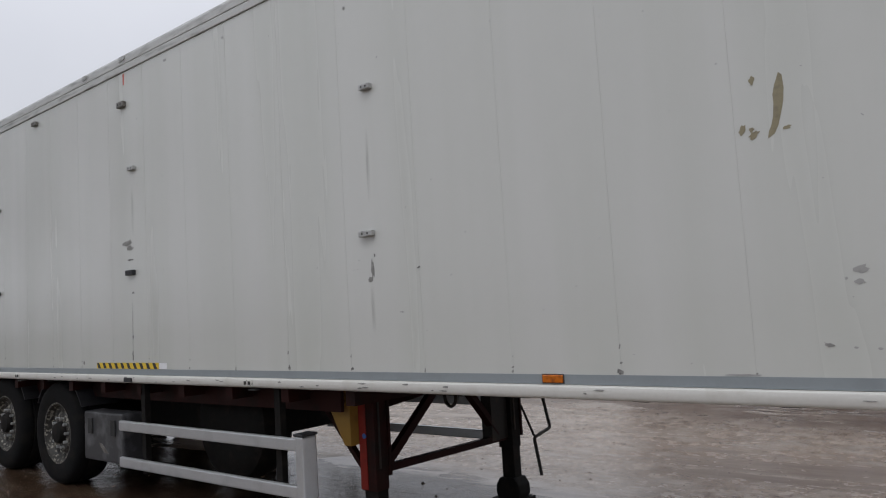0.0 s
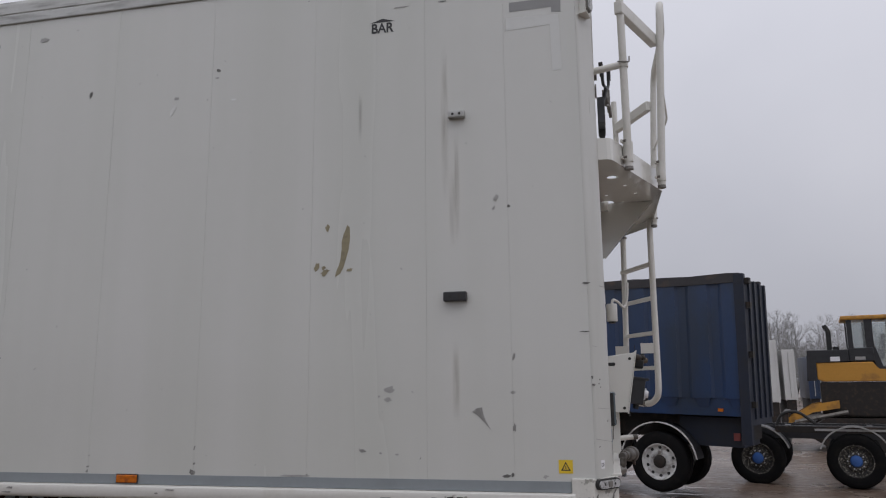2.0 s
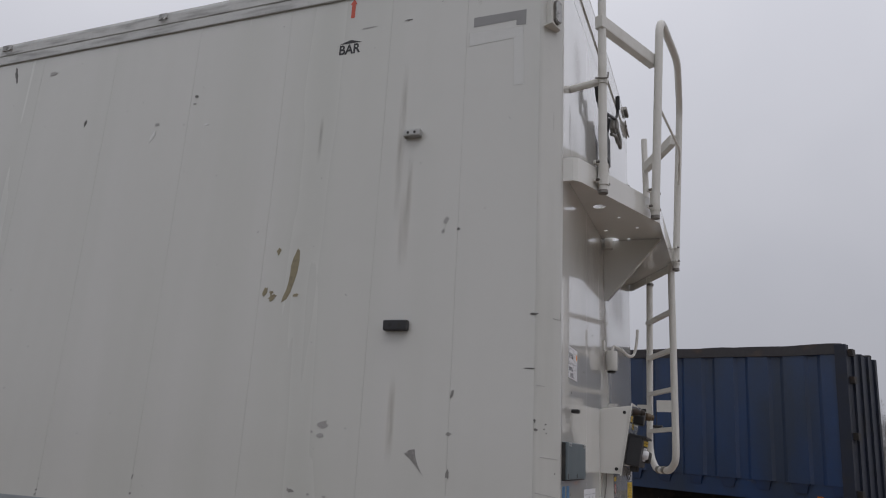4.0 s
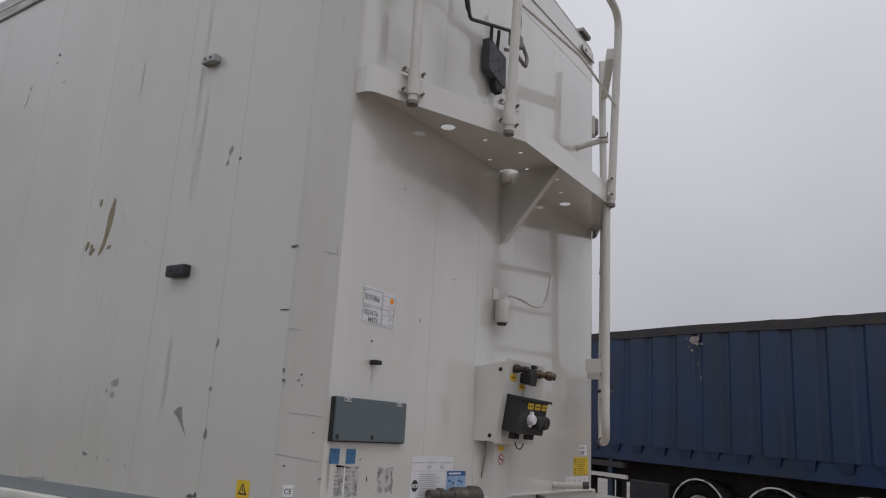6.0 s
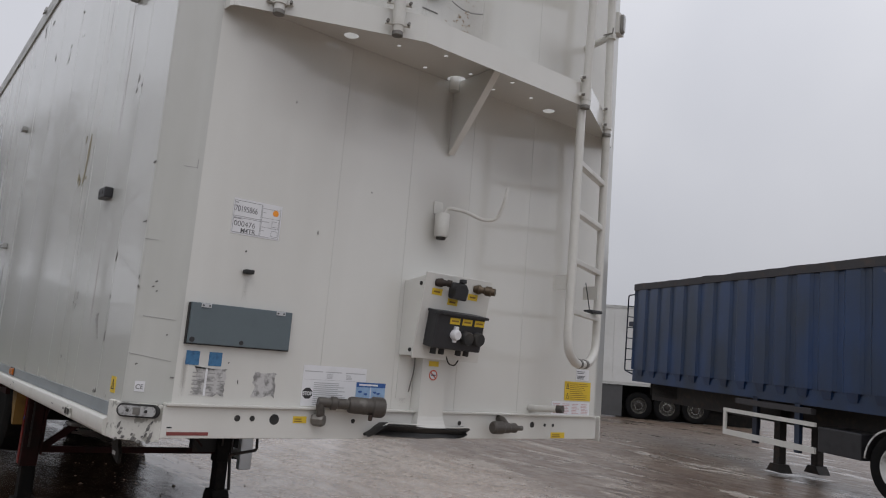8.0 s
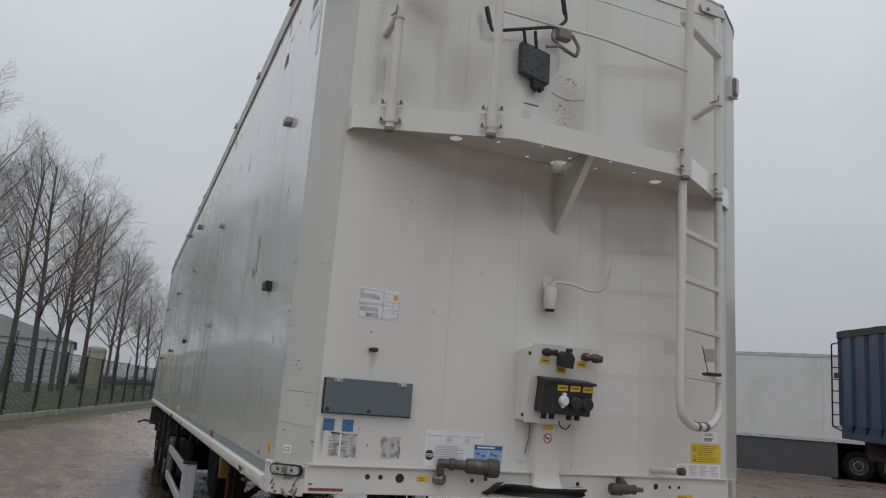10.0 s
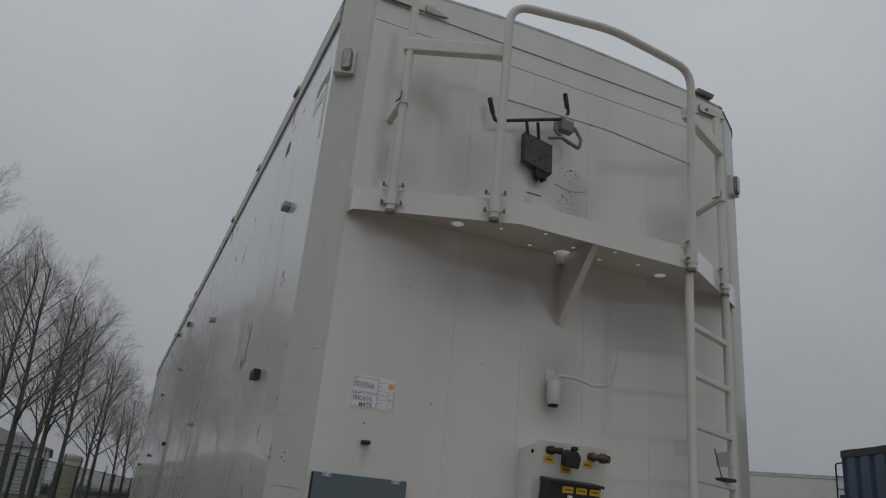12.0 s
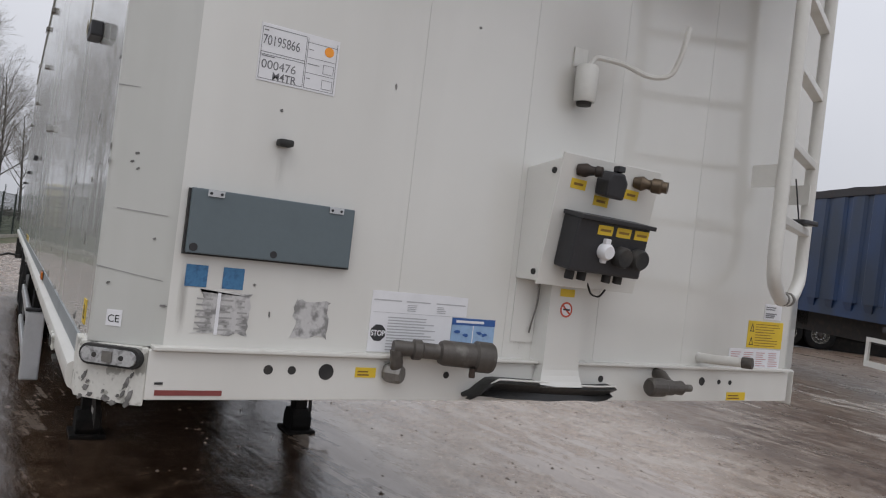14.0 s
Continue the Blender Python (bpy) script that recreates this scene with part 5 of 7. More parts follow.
# ---- stickers and writing ----
def stickers():
    st = part("stock_sticker", plate(B(), on_front, 0.288, 0.49, 1.767, 1.906), paper_white, trailer, "white stock sticker with handwritten numbers and an orange dot")
    bm = B()
    for a0, a1, z0, z1 in ((0.292, 0.403, 1.8965, 1.898), (0.292, 0.403, 1.836, 1.8375), (0.292, 0.403, 1.83, 1.8315), (0.292, 0.403, 1.772, 1.7735), (0.406, 0.484, 1.885, 1.8862), (0.406, 0.484, 1.848, 1.8492), (0.406, 0.484, 1.81, 1.8112), (0.406, 0.484, 1.772, 1.7732)):
        plate(bm, on_front, a0, a1, z0, z1, 0.0003, 0.002)
    for a in (0.2915, 0.4025, 0.4065, 0.4835):
        plate(bm, on_front, a, a + 0.0012, 1.772, 1.897, 0.0003, 0.002)
    for z in (1.778, 1.816):
        for a0, a1, z0, z1 in ((0.452, 0.48, z, z + 0.0012), (0.452, 0.48, z + 0.022, z + 0.0232), (0.452, 0.4532, z, z + 0.022), (0.479, 0.4802, z, z + 0.022)):
            plate(bm, on_front, a0, a1, z0, z1, 0.0003, 0.002)
    bars(bm, on_front, 0.295, 0.312, 1.888, 1.894, 1)
    bars(bm, on_front, 0.295, 0.345, 1.826, 1.831, 1)
    for z, w in ((1.868, 0.012), (1.832, 0.03), (1.796, 0.01)):
        plate(bm, on_front, 0.411, 0.411 + w, z, z + 0.0018, 0.0003, 0.002)
    part("ruled_lines", bm, ink_grey, st)
    words("number_line", "70195866", on_front, 0.295, 1.855, 0.034, pen_ink, st, width=0.092)
    words("number_line", "000476", on_front, 0.297, 1.798, 0.03, pen_ink, st, width=0.086)
    words("code_line", "M4TR", on_front, 0.327, 1.774, 0.026, pen_ink, st, bold=0.0003, width=0.06)
    part("orange_dot", disc(B(), (0.0022, 0.464, 1.873), (1, 0, 0), 0.0125, 0.0006, 20), orange_dot, st)
    for a in (0.181, 0.267):
        part("blue_sticker", plate(B(), on_front, a, a + 0.05, 1.26, 1.311), mosaic_blue, trailer, "square faded blue sticker")
    for seed, a0, a1, z0, z1 in ((3, 0.205, 0.344, 1.148, 1.256), (4, 0.447, 0.547, 1.15, 1.25)):
        rnd = random.Random(seed)
        n = 9
        pts = [(a0 + (a1 - a0) * i / n, z0 + 0.01 * rnd.random()) for i in range(n)] + [(a1 - 0.008 * rnd.random(), z0 + (z1 - z0) * i / n) for i in range(n)]
        pts += [(a1 - (a1 - a0) * i / n, z1 - 0.008 * rnd.random()) for i in range(n)] + [(a0 + (0.028 if seed == 3 else 0.015) * rnd.random(), z1 - (z1 - z0) * i / n) for i in range(n)]
        pouch = part("torn_label", prism(B(), [on_front(p, q, 0.0004) for p, q in pts], (0.0012, 0, 0)), paper_grimy, trailer, "torn weathered paper label")
        if seed == 3:
            bm = B()
            for col, w in ((0.213, 0.045), (0.268, 0.035), (0.31, 0.025)):
                bars(bm, on_front, col, col + w, 1.16, 1.245, 6, seed + int(col * 1000), 0.3, 0.0018)
            part("print", bm, chip_grey, pouch)
            part("clear_strip", plate(B(), on_front, 0.26, 0.268, 1.15, 1.25, 0.0006, 0.0018), paper_white, pouch)
    # instruction sheet
    sheet = part("instruction_sheet", plate(B(), on_front, 0.662, 0.915, 1.125, 1.288), paper_white, trailer, "white instruction sheet with a stop sign")
    part("upper_flap", plate(B(), on_front, 0.915, 0.962, 1.232, 1.287), paper_white, sheet)
    bm = B()
    for a0, a1 in ((0.668, 0.75), (0.765, 0.84), (0.86, 0.955)):
        plate(bm, on_front, a0, a1, 1.262, 1.2655, 0.0003, 0.002)
    bars(bm, on_front, 0.77, 0.8, 1.238, 1.258, 4, 5)
    bars(bm, on_front, 0.863, 0.893, 1.238, 1.258, 4, 6)
    bars(bm, on_front, 0.715, 0.9, 1.13, 1.225, 12, 7, 0.38)
    plate(bm, on_front, 0.668, 0.91, 1.2305, 1.2315, 0.0003, 0.002)
    part("print", bm, faint_ink, sheet)
    octo = [(0.689 + 0.0235 * math.cos(math.pi * (k + 0.5) / 4), 1.1755 + 0.0235 * math.sin(math.pi * (k + 0.5) / 4)) for k in range(8)]
    part("stop_sign", prism(B(), [on_front(a, z, 0.002) for a, z in octo], (0.0004, 0, 0)), ink_black, sheet)
    words("stop_word", "STOP", on_front, 0.6685, 1.168, 0.0205, paper_white, sheet, out=0.0028, bold=0.0006, width=0.041)
    pic = part("loading_picture", plate(B(), on_front, 0.917, 1.064, 1.15, 1.2295), pale_blue, trailer, "blue printed picture label")
    part("title_bar", plate(B(), on_front, 0.917, 1.064, 1.21, 1.2295, 0.0004, 0.002), ink_blue, pic)
    bm = bars(B(), on_front, 0.93, 1.05, 1.216, 1.224, 1, 9, 0.9, 0.0026)
    plate(bm, on_front, 0.988, 0.991, 1.15, 1.21, 0.0004, 0.002)
    part("title_print", bm, paper_white, pic)
    bm = B()
    for a, z in ((0.935, 1.19), (0.965, 1.182), (1.01, 1.19), (1.03, 1.185)):
        flake(bm, a, z, 0.025, 0.012, int(a * 999), wall=lambda p, q, o: on_front(p, q, o + 0.002))
    part("sketch", bm, ink_blue, pic)
    # warning labels on the far end
    warn = part("warning_label", plate(B(), on_front, 2.203, 2.408, 1.195, 1.295), yellow_label, trailer, "yellow warning label with two triangles")
    bm = B()
    for z in (1.255, 1.205):
        for (a, b), (c, d) in (((2.214, z), (2.238, z + 0.003)),):
            plate(bm, on_front, a, c, b, d, 0.0003, 0.002)
        prism(bm, [on_front(2.214, z, 0.002), on_front(2.217, z, 0.002), on_front(2.227, z + 0.026, 0.002), on_front(2.225, z + 0.03, 0.002)], (0.0003, 0, 0))
        prism(bm, [on_front(2.238, z, 0.002), on_front(2.235, z, 0.002), on_front(2.225, z + 0.026, 0.002), on_front(2.227, z + 0.03, 0.002)], (0.0003, 0, 0))
    part("print", bm, ink_black, warn)
    part("small_print", bars(B(), on_front, 2.245, 2.4, 1.202, 1.292, 9, 12, 0.25), ochre_paint, warn)
    pink = part("notice_label", plate(B(), on_front, 2.11, 2.405, 1.121, 1.189), paper_white, trailer, "pale notice label with faint pink text")
    bm = B()
    for k in range(4):
        bars(bm, on_front, 2.12 + 0.072 * k, 2.178 + 0.072 * k, 1.127, 1.183, 7, 20 + k, 0.35)
    part("print", bm, ink_pink, pink)
    qr = part("small_label", plate(B(), on_front, 2.288, 2.389, 1.304, 1.362), paper_white, trailer, "small white printed label")
    bm = bars(B(), on_front, 2.295, 2.38, 1.31, 1.33, 3, 31, 0.7)
    bars(bm, on_front, 2.295, 2.38, 1.34, 1.356, 2, 32, 0.5)
    part("print", bm, ink_grey, qr)
    for a0, a1, z0, z1 in ((0.628, 0.687, 1.059, 1.085), (1.70, 1.75, 1.025, 1.045), (2.096, 2.198, 1.002, 1.031)):
        lab = part("beam_label", plate(B(), lambda y, z, o: on_front(y, z, o + 0.02), a0, a1, z0, z1), yellow_label, trailer, "small yellow label on the beam")
        part("print", bars(B(), lambda y, z, o: on_front(y, z, o + 0.02), a0 + 0.006, a1 - 0.006, z0 + 0.005, z1 - 0.004, 2, 4), ochre_paint, lab)
    part("red_tape", plate(B(), lambda y, z, o: on_front(y, z, o + 0.02), 0.14, 0.291, 1.009, 1.021), red_tape, trailer, "faded red marking strip")
    part("black_scrap", plate(B(), lambda y, z, o: on_front(y, z, o + 0.02), 0.138, 0.156, 1.034, 1.039), ink_black, trailer)
    # side decals
    tri = part("hazard_label", plate(B(), on_side, -0.241, -0.178, 1.135, 1.194), yellow_label, trailer, "square yellow hazard label with a black triangle")
    bm = B()
    z, a = 1.147, -0.2095
    plate(bm, on_side, a - 0.021, a + 0.021, z, z + 0.005, 0.0003, 0.002)
    prism(bm, [on_side(a - 0.021, z, 0.002), on_side(a - 0.015, z, 0.002), on_side(a + 0.001, z + 0.034, 0.002), on_side(a - 0.001, z + 0.038, 0.002)], (0, -0.0003, 0))
    prism(bm, [on_side(a + 0.021, z, 0.002), on_side(a + 0.015, z, 0.002), on_side(a - 0.001, z + 0.034, 0.002), on_side(a + 0.001, z + 0.038, 0.002)], (0, -0.0003, 0))
    plate(bm, on_side, a - 0.002, a + 0.002, z + 0.009, z + 0.022, 0.0003, 0.002)
    part("triangle", bm, ink_black, tri)
    ce = part("small_mark_label", plate(B(), on_corner, 0.035, 0.069, 1.153, 1.19), paper_white, trailer, "small white CE label")
    words("mark_letters", "CE", on_corner, 0.039, 1.162, 0.024, ink_black, ce, width=0.025)
    bm = B()
    prism(bm, [on_side(-1.147, 3.426, 0.001), on_side(-1.011, 3.426, 0.001), on_side(-1.079, 3.446, 0.001)], (0, -0.0004, 0))
    roof = part("bar_mark", bm, ink_black, trailer, "black BAR marking under a small roof sign")
    words("bar_word", "BAR", on_side, -1.14, 3.368, 0.075, ink_black, roof, out=0.001, bold=0.002, width=0.122)
    for x in (-1.079, -6.6):
        bm = B()
        plate(bm, on_side, x - 0.011, x + 0.011, 3.575, 3.655, 0.0004, 0.001)
        prism(bm, [on_side(x - 0.02, 3.655, 0.001), on_side(x + 0.02, 3.655, 0.001), on_side(x, 3.688, 0.001)], (0, -0.0004, 0))
        part("red_arrow", bm, ink_red, trailer, "small red arrow pointing up")
    stripe = part("hazard_stripe", plate(B(), on_side, -7.2, -6.14, 1.101, 1.152, 0.002, 0.001), yellow_label, trailer, "yellow and black hazard tape")
    for k in range(10):
        x = -7.17 + 0.107 * k
        part("black_bar", prism(B(), [on_side(x, 1.102, 0.0032), on_side(x + 0.045, 1.102, 0.0032), on_side(x + 0.015, 1.151, 0.0032), on_side(x - 0.03, 1.151, 0.0032)], (0, -0.0004, 0)), ink_black, stripe)
    part("white_tape", plate(B(), on_side, -6.13, -6.02, 1.103, 1.15), paper_white, trailer)


stickers()


# ---- scuffs, chips and dirt ----
def wear():
    for i, (x, z, w, h, lean, m) in enumerate((
            (-1.367, 2.328, 0.03, 0.045, 0, chip_ochre), (-1.424, 2.125, 0.035, 0.06, 0.3, chip_ochre), (-1.378, 2.098, 0.05, 0.045, 0.5, chip_ochre), (-1.385, 2.122, 0.035, 0.025, 0, chip_ochre), (-1.248, 2.105, 0.04, 0.025, 0.5, chip_ochre),
            (-1.038, 1.512, 0.065, 0.05, 0.2, chip_grey), (-1.044, 1.466, 0.05, 0.03, -0.4, chip_grey), (-1.09, 1.48, 0.015, 0.015, 0, chip_grey), (-0.498, 2.428, 0.03, 0.05, 0.4, chip_grey), (-0.51, 2.38, 0.02, 0.03, 0.3, chip_grey),
            (-0.432, 1.66, 0.018, 0.045, 0.3, chip_mid), (-0.438, 1.495, 0.035, 0.018, 0, chip_mid), (-0.436, 1.335, 0.02, 0.05, 0.1, chip_mid), (-0.436, 2.385, 0.02, 0.02, 0, chip_dark), (-1.173, 1.226, 0.05, 0.022, -0.7, chip_mid), (-1.08, 1.215, 0.02, 0.012, 0, chip_grey), (-1.0, 1.21, 0.025, 0.012, 0, chip_grey),
            (-3.168, 3.566, 0.08, 0.035, 0.3, chip_grey), (-3.64, 1.72, 0.04, 0.15, 0, chip_mid), (-3.665, 1.655, 0.06, 0.045, 0, chip_mid), (-3.62, 1.80, 0.016, 0.025, 0, chip_dark), (-6.6, 2.18, 0.2, 0.06, 0, chip_mid), (-6.56, 2.13, 0.15, 0.06, 0.5, chip_mid), (-6.55, 2.03, 0.12, 0.02, 0, chip_dark), (-6.52, 1.745, 0.06, 0.02, 0, chip_dark), (-6.54, 1.37, 0.03, 0.04, 0, chip_dark), (-6.548, 1.21, 0.025, 0.11, 0, chip_dark),
            (-2.271, 3.112, 0.04, 0.025, 0, chip_grey), (-2.29, 3.04, 0.03, 0.08, 0.5, tape_white), (-2.82, 3.186, 0.022, 0.05, 0.2, chip_dark), (-2.022, 3.252, 0.03, 0.03, 0, chip_dark), (-2.03, 3.21, 0.03, 0.012, 0, chip_grey), (-1.926, 3.074, 0.04, 0.016, 0.5, tape_white), (-3.494, 3.60, 0.03, 0.13, -0.3, chip_dark), (-5.1, 3.577, 0.04, 0.03, 0, chip_grey), (-5.92, 3.62, 0.07, 0.03, 0, chip_grey), (-3.784, 3.393, 0.03, 0.03, 0, chip_grey),
            (-0.084, 1.994, 0.045, 0.012, 0, chip_dark), (-0.102, 1.769, 0.06, 0.007, 0, chip_dark), (-0.069, 1.526, 0.02, 0.016, 0, chip_dark), (-0.075, 1.56, 0.012, 0.02, 0, chip_dark), (-0.48, 1.12, 0.05, 0.02, 0.3, chip_dark), (-0.45, 1.125, 0.02, 0.03, 0, chip_dark), (-4.47, 1.12, 0.03, 0.03, 0, chip_dark), (-2.07, 1.115, 0.03, 0.03, 0, chip_dark), (-1.5, 1.107, 0.2, 0.012, 0, chip_grey), (-3.86, 1.12, 0.03, 0.02, 0, chip_dark), (-7.45, 1.15, 0.03, 0.05, 0, chip_dark), (-3.27, 1.7, 0.03, 0.015, 0.6, chip_dark), (-3.42, 1.45, 0.04, 0.012, -0.6, chip_grey), (-0.30, 1.12, 0.03, 0.02, 0.3, chip_grey), (-0.755, 3.505, 0.05, 0.012, 0, chip_dark), (-0.98, 3.50, 0.1, 0.01, 0, chip_grey))):
        part("paint_chip", flake(B(), x, z, w, h, 50 + i, lean, on_side), m, trailer)
    bm = prism(B(), [on_side(x, z, 0.0003) for x, z in ((-1.262, 2.338), (-1.249, 2.325), (-1.246, 2.27), (-1.252, 2.215), (-1.266, 2.165), (-1.279, 2.12), (-1.297, 2.088), (-1.324, 2.072), (-1.318, 2.1), (-1.305, 2.128), (-1.296, 2.16), (-1.29, 2.215), (-1.291, 2.25), (-1.281, 2.29), (-1.272, 2.31))], (0, -0.001, 0))
    part("paint_chip", bm, chip_ochre, trailer)
    bm = prism(B(), [on_side(x, z, 0.0003) for x, z in ((-0.634, 1.407), (-0.612, 1.423), (-0.586, 1.428), (-0.583, 1.405), (-0.57, 1.365), (-0.545, 1.324), (-0.57, 1.35), (-0.605, 1.388))], (0, -0.001, 0))
    part("paint_chip", bm, chip_mid, trailer)
    bm = B()
    prism(bm, [on_side(x, z, 0.0004) for x, z in ((-0.407, 3.452), (-0.146, 3.452), (-0.148, 3.372), (-0.195, 3.376), (-0.195, 3.404), (-0.407, 3.4))], (0, -0.0008, 0))
    part("filler_patch", bm, patch_grey, trailer, "grey painted-over patch")
    bm = B()
    prism(bm, [on_side(x, z, 0.0006) for x, z in ((-0.425, 3.37), (-0.16, 3.362), (-0.152, 3.062), (-0.2, 3.064), (-0.204, 3.31), (-0.425, 3.30))], (0, -0.0008, 0))
    part("repair_tape", bm, tape_white, trailer, "pale repair tape in an angle")
    for z, s0, s1, tilt in ((1.988, 0.10, 0.15, 0.0), (1.42, 0.03, 0.145, -0.006), (1.285, 0.0, 0.15, -0.02), (1.7, 0.0, 0.05, 0)):
        bm = prism(B(), [on_corner(s0, z, 0.0006), on_corner(s1, z + tilt, 0.0006), on_corner(s1, z + tilt + 0.0014, 0.0006), on_corner(s0, z + 0.0026, 0.0006)], CH_N * 0.0008)
        part("scratch", bm, chip_grey, trailer)
    part("scratch", prism(B(), [on_corner(0.147, 1.985, 0.0008), on_corner(0.15, 1.985, 0.0008), on_corner(0.15, 2.02, 0.0008), on_corner(0.147, 2.02, 0.0008)], CH_N * 0.0006), chip_grey, trailer)
    for i, (s, z, w, h) in enumerate(((0.012, 1.035, 0.014, 0.03), (0.018, 1.008, 0.02, 0.018), (0.03, 0.994, 0.018, 0.014), (0.022, 1.022, 0.012, 0.01), (0.07, 0.99, 0.03, 0.02), (0.088, 0.982, 0.026, 0.016), (0.062, 1.004, 0.01, 0.014), (0.118, 1.03, 0.016, 0.04), (0.128, 1.0, 0.018, 0.04), (0.112, 1.005, 0.014, 0.02), (0.124, 0.984, 0.024, 0.018), (0.1, 1.0, 0.01, 0.01), (0.13, 1.05, 0.008, 0.02), (0.005, 0.985, 0.012, 0.02))):
        part("bare_spot", flake(B(), s, z, w, h, 500 + i, 0.4, low_corner), chip_dark, trailer)
    for i, (s, z) in enumerate(((0.06, 1.55), (0.05, 1.53), (0.065, 1.515), (0.12, 1.36), (0.03, 1.25))):
        part("paint_chip", flake(B(), s, z, 0.011, 0.008, 200 + i, 0.5, on_corner), chip_dark, trailer)
    for i, (y, z, w, h) in enumerate(((0.36, 1.705, 0.01, 0.01), (0.66, 1.83, 0.008, 0.02), (0.39, 1.205, 0.006, 0.02), (0.14, 1.21, 0.02, 0.01), (0.345, 1.275, 0.008, 0.008), (0.9, 2.05, 0.01, 0.01), (1.55, 2.82, 0.012, 0.02), (0.5, 2.35, 0.008, 0.012))):
        part("paint_chip", flake(B(), y, z, w, h, 300 + i, 0, on_front), chip_dark, trailer)
    rnd = random.Random(8)
    bm = B()
    for i in range(70):
        y, z = rnd.gauss(1.345, 0.045), rnd.uniform(2.87, 3.2)
        flake(bm, y, z, rnd.uniform(0.004, 0.014), rnd.uniform(0.004, 0.016), i, rnd.uniform(-1, 1), on_front, 0.0008, 7)
    tagged(part("rust_specks", bm, rust_brown, trailer, "brown rust specks on the front wall"), kind="stuff")
    part("scuff_arc", tube(B(), [on_front(1.25 + 0.2 * t / 8, 3.085 - 0.022 * math.sin(math.pi * t / 8) + 0.006 * t / 8, 0.0) for t in range(9)], 0.003, 5), chip_grey, trailer)
    for x, z0, z1, w, m in ((-0.712, 2.18, 2.62, 0.05, rust_run), (-0.69, 2.2, 2.85, 0.035, rust_run), (-0.75, 2.4, 3.3, 0.05, rust_run), (-0.708, 1.34, 1.76, 0.045, rust_run), (-3.64, 2.1, 2.62, 0.04, grey_run), (-3.655, 1.3, 1.66, 0.045, grey_run), (-6.5, 2.2, 2.7, 0.05, grey_run), (-6.54, 1.2, 1.72, 0.04, grey_run), (-0.38, 3.5, 3.68, 0.03, grey_run), (-1.2, 2.75, 3.05, 0.03, grey_run)):
        run_plate("dirt_run", on_side, x - w / 2, x + w / 2, z0, z1, m, trailer)
    run_plate("dirt_run", on_front, 1.25, 1.315, 2.33, 2.66, rust_run, trailer)
    for y, z0, z1, w in ((0.3, 2.8, 3.1, 0.08), (1.16, 1.12, 1.36, 0.06), (1.1, 2.7, 3.0, 0.1), (0.18, 1.13, 1.33, 0.03)):
        run_plate("dirt_run", on_front, y - w / 2, y + w / 2, z0, z1, grey_run, trailer)
    # brown dirt film; below the platform it mostly paints the platform's reflection
    for y0, y1, z0, z1 in ((0.2, 1.25, 2.2, 2.645), (0.6, 1.6, 2.3, 2.64), (1.35, 2.38, 2.2, 2.64), (0.33, 0.66, 3.1, 3.62), (0.5, 1.1, 2.76, 3.3), (1.15, 1.55, 2.76, 3.25), (1.7, 2.3, 2.76, 3.2), (0.17, 0.6, 2.76, 3.1), (1.05, 1.5, 1.72, 2.3)):
        run_plate("dirt_reflection_film", on_front, y0, y1, z0, z1, brown_reflect_film, trailer, 0.0006)
    rnd = random.Random(12)
    for i, x in enumerate(SEAMS[3:17]):
        for z in (1.112, rnd.uniform(1.13, 1.2), rnd.uniform(1.2, 1.32))[:1 + (i % 3 > 0) + (i % 4 == 1)]:
            part("seam_mark", flake(B(), x + rnd.uniform(-0.006, 0.006), z, rnd.uniform(0.01, 0.024), rnd.uniform(0.012, 0.035), 900 + i, 0.2, on_side), chip_mid, trailer)
    for i in range(26):
        part("rail_chip", flake(B(), rnd.uniform(-9.5, -0.3), rnd.uniform(1.0, 1.035), rnd.uniform(0.02, 0.08), rnd.uniform(0.006, 0.014), 960 + i, 0.5, lambda a, z, o: Vector((a, -0.0302 - o, z))), chip_mid, trailer)
    rnd = random.Random(5)
    bm = B()
    for i in range(90):
        flake(bm, rnd.uniform(-9, -0.2), rnd.uniform(1.12, 3.66), rnd.uniform(0.005, 0.016), rnd.uniform(0.004, 0.018), 700 + i, rnd.uniform(-1, 1), on_side, 0.0006, 7)
    tagged(part("grime_specks", bm, chip_grey, trailer, "small grey specks on the side"), kind="stuff")


wear()


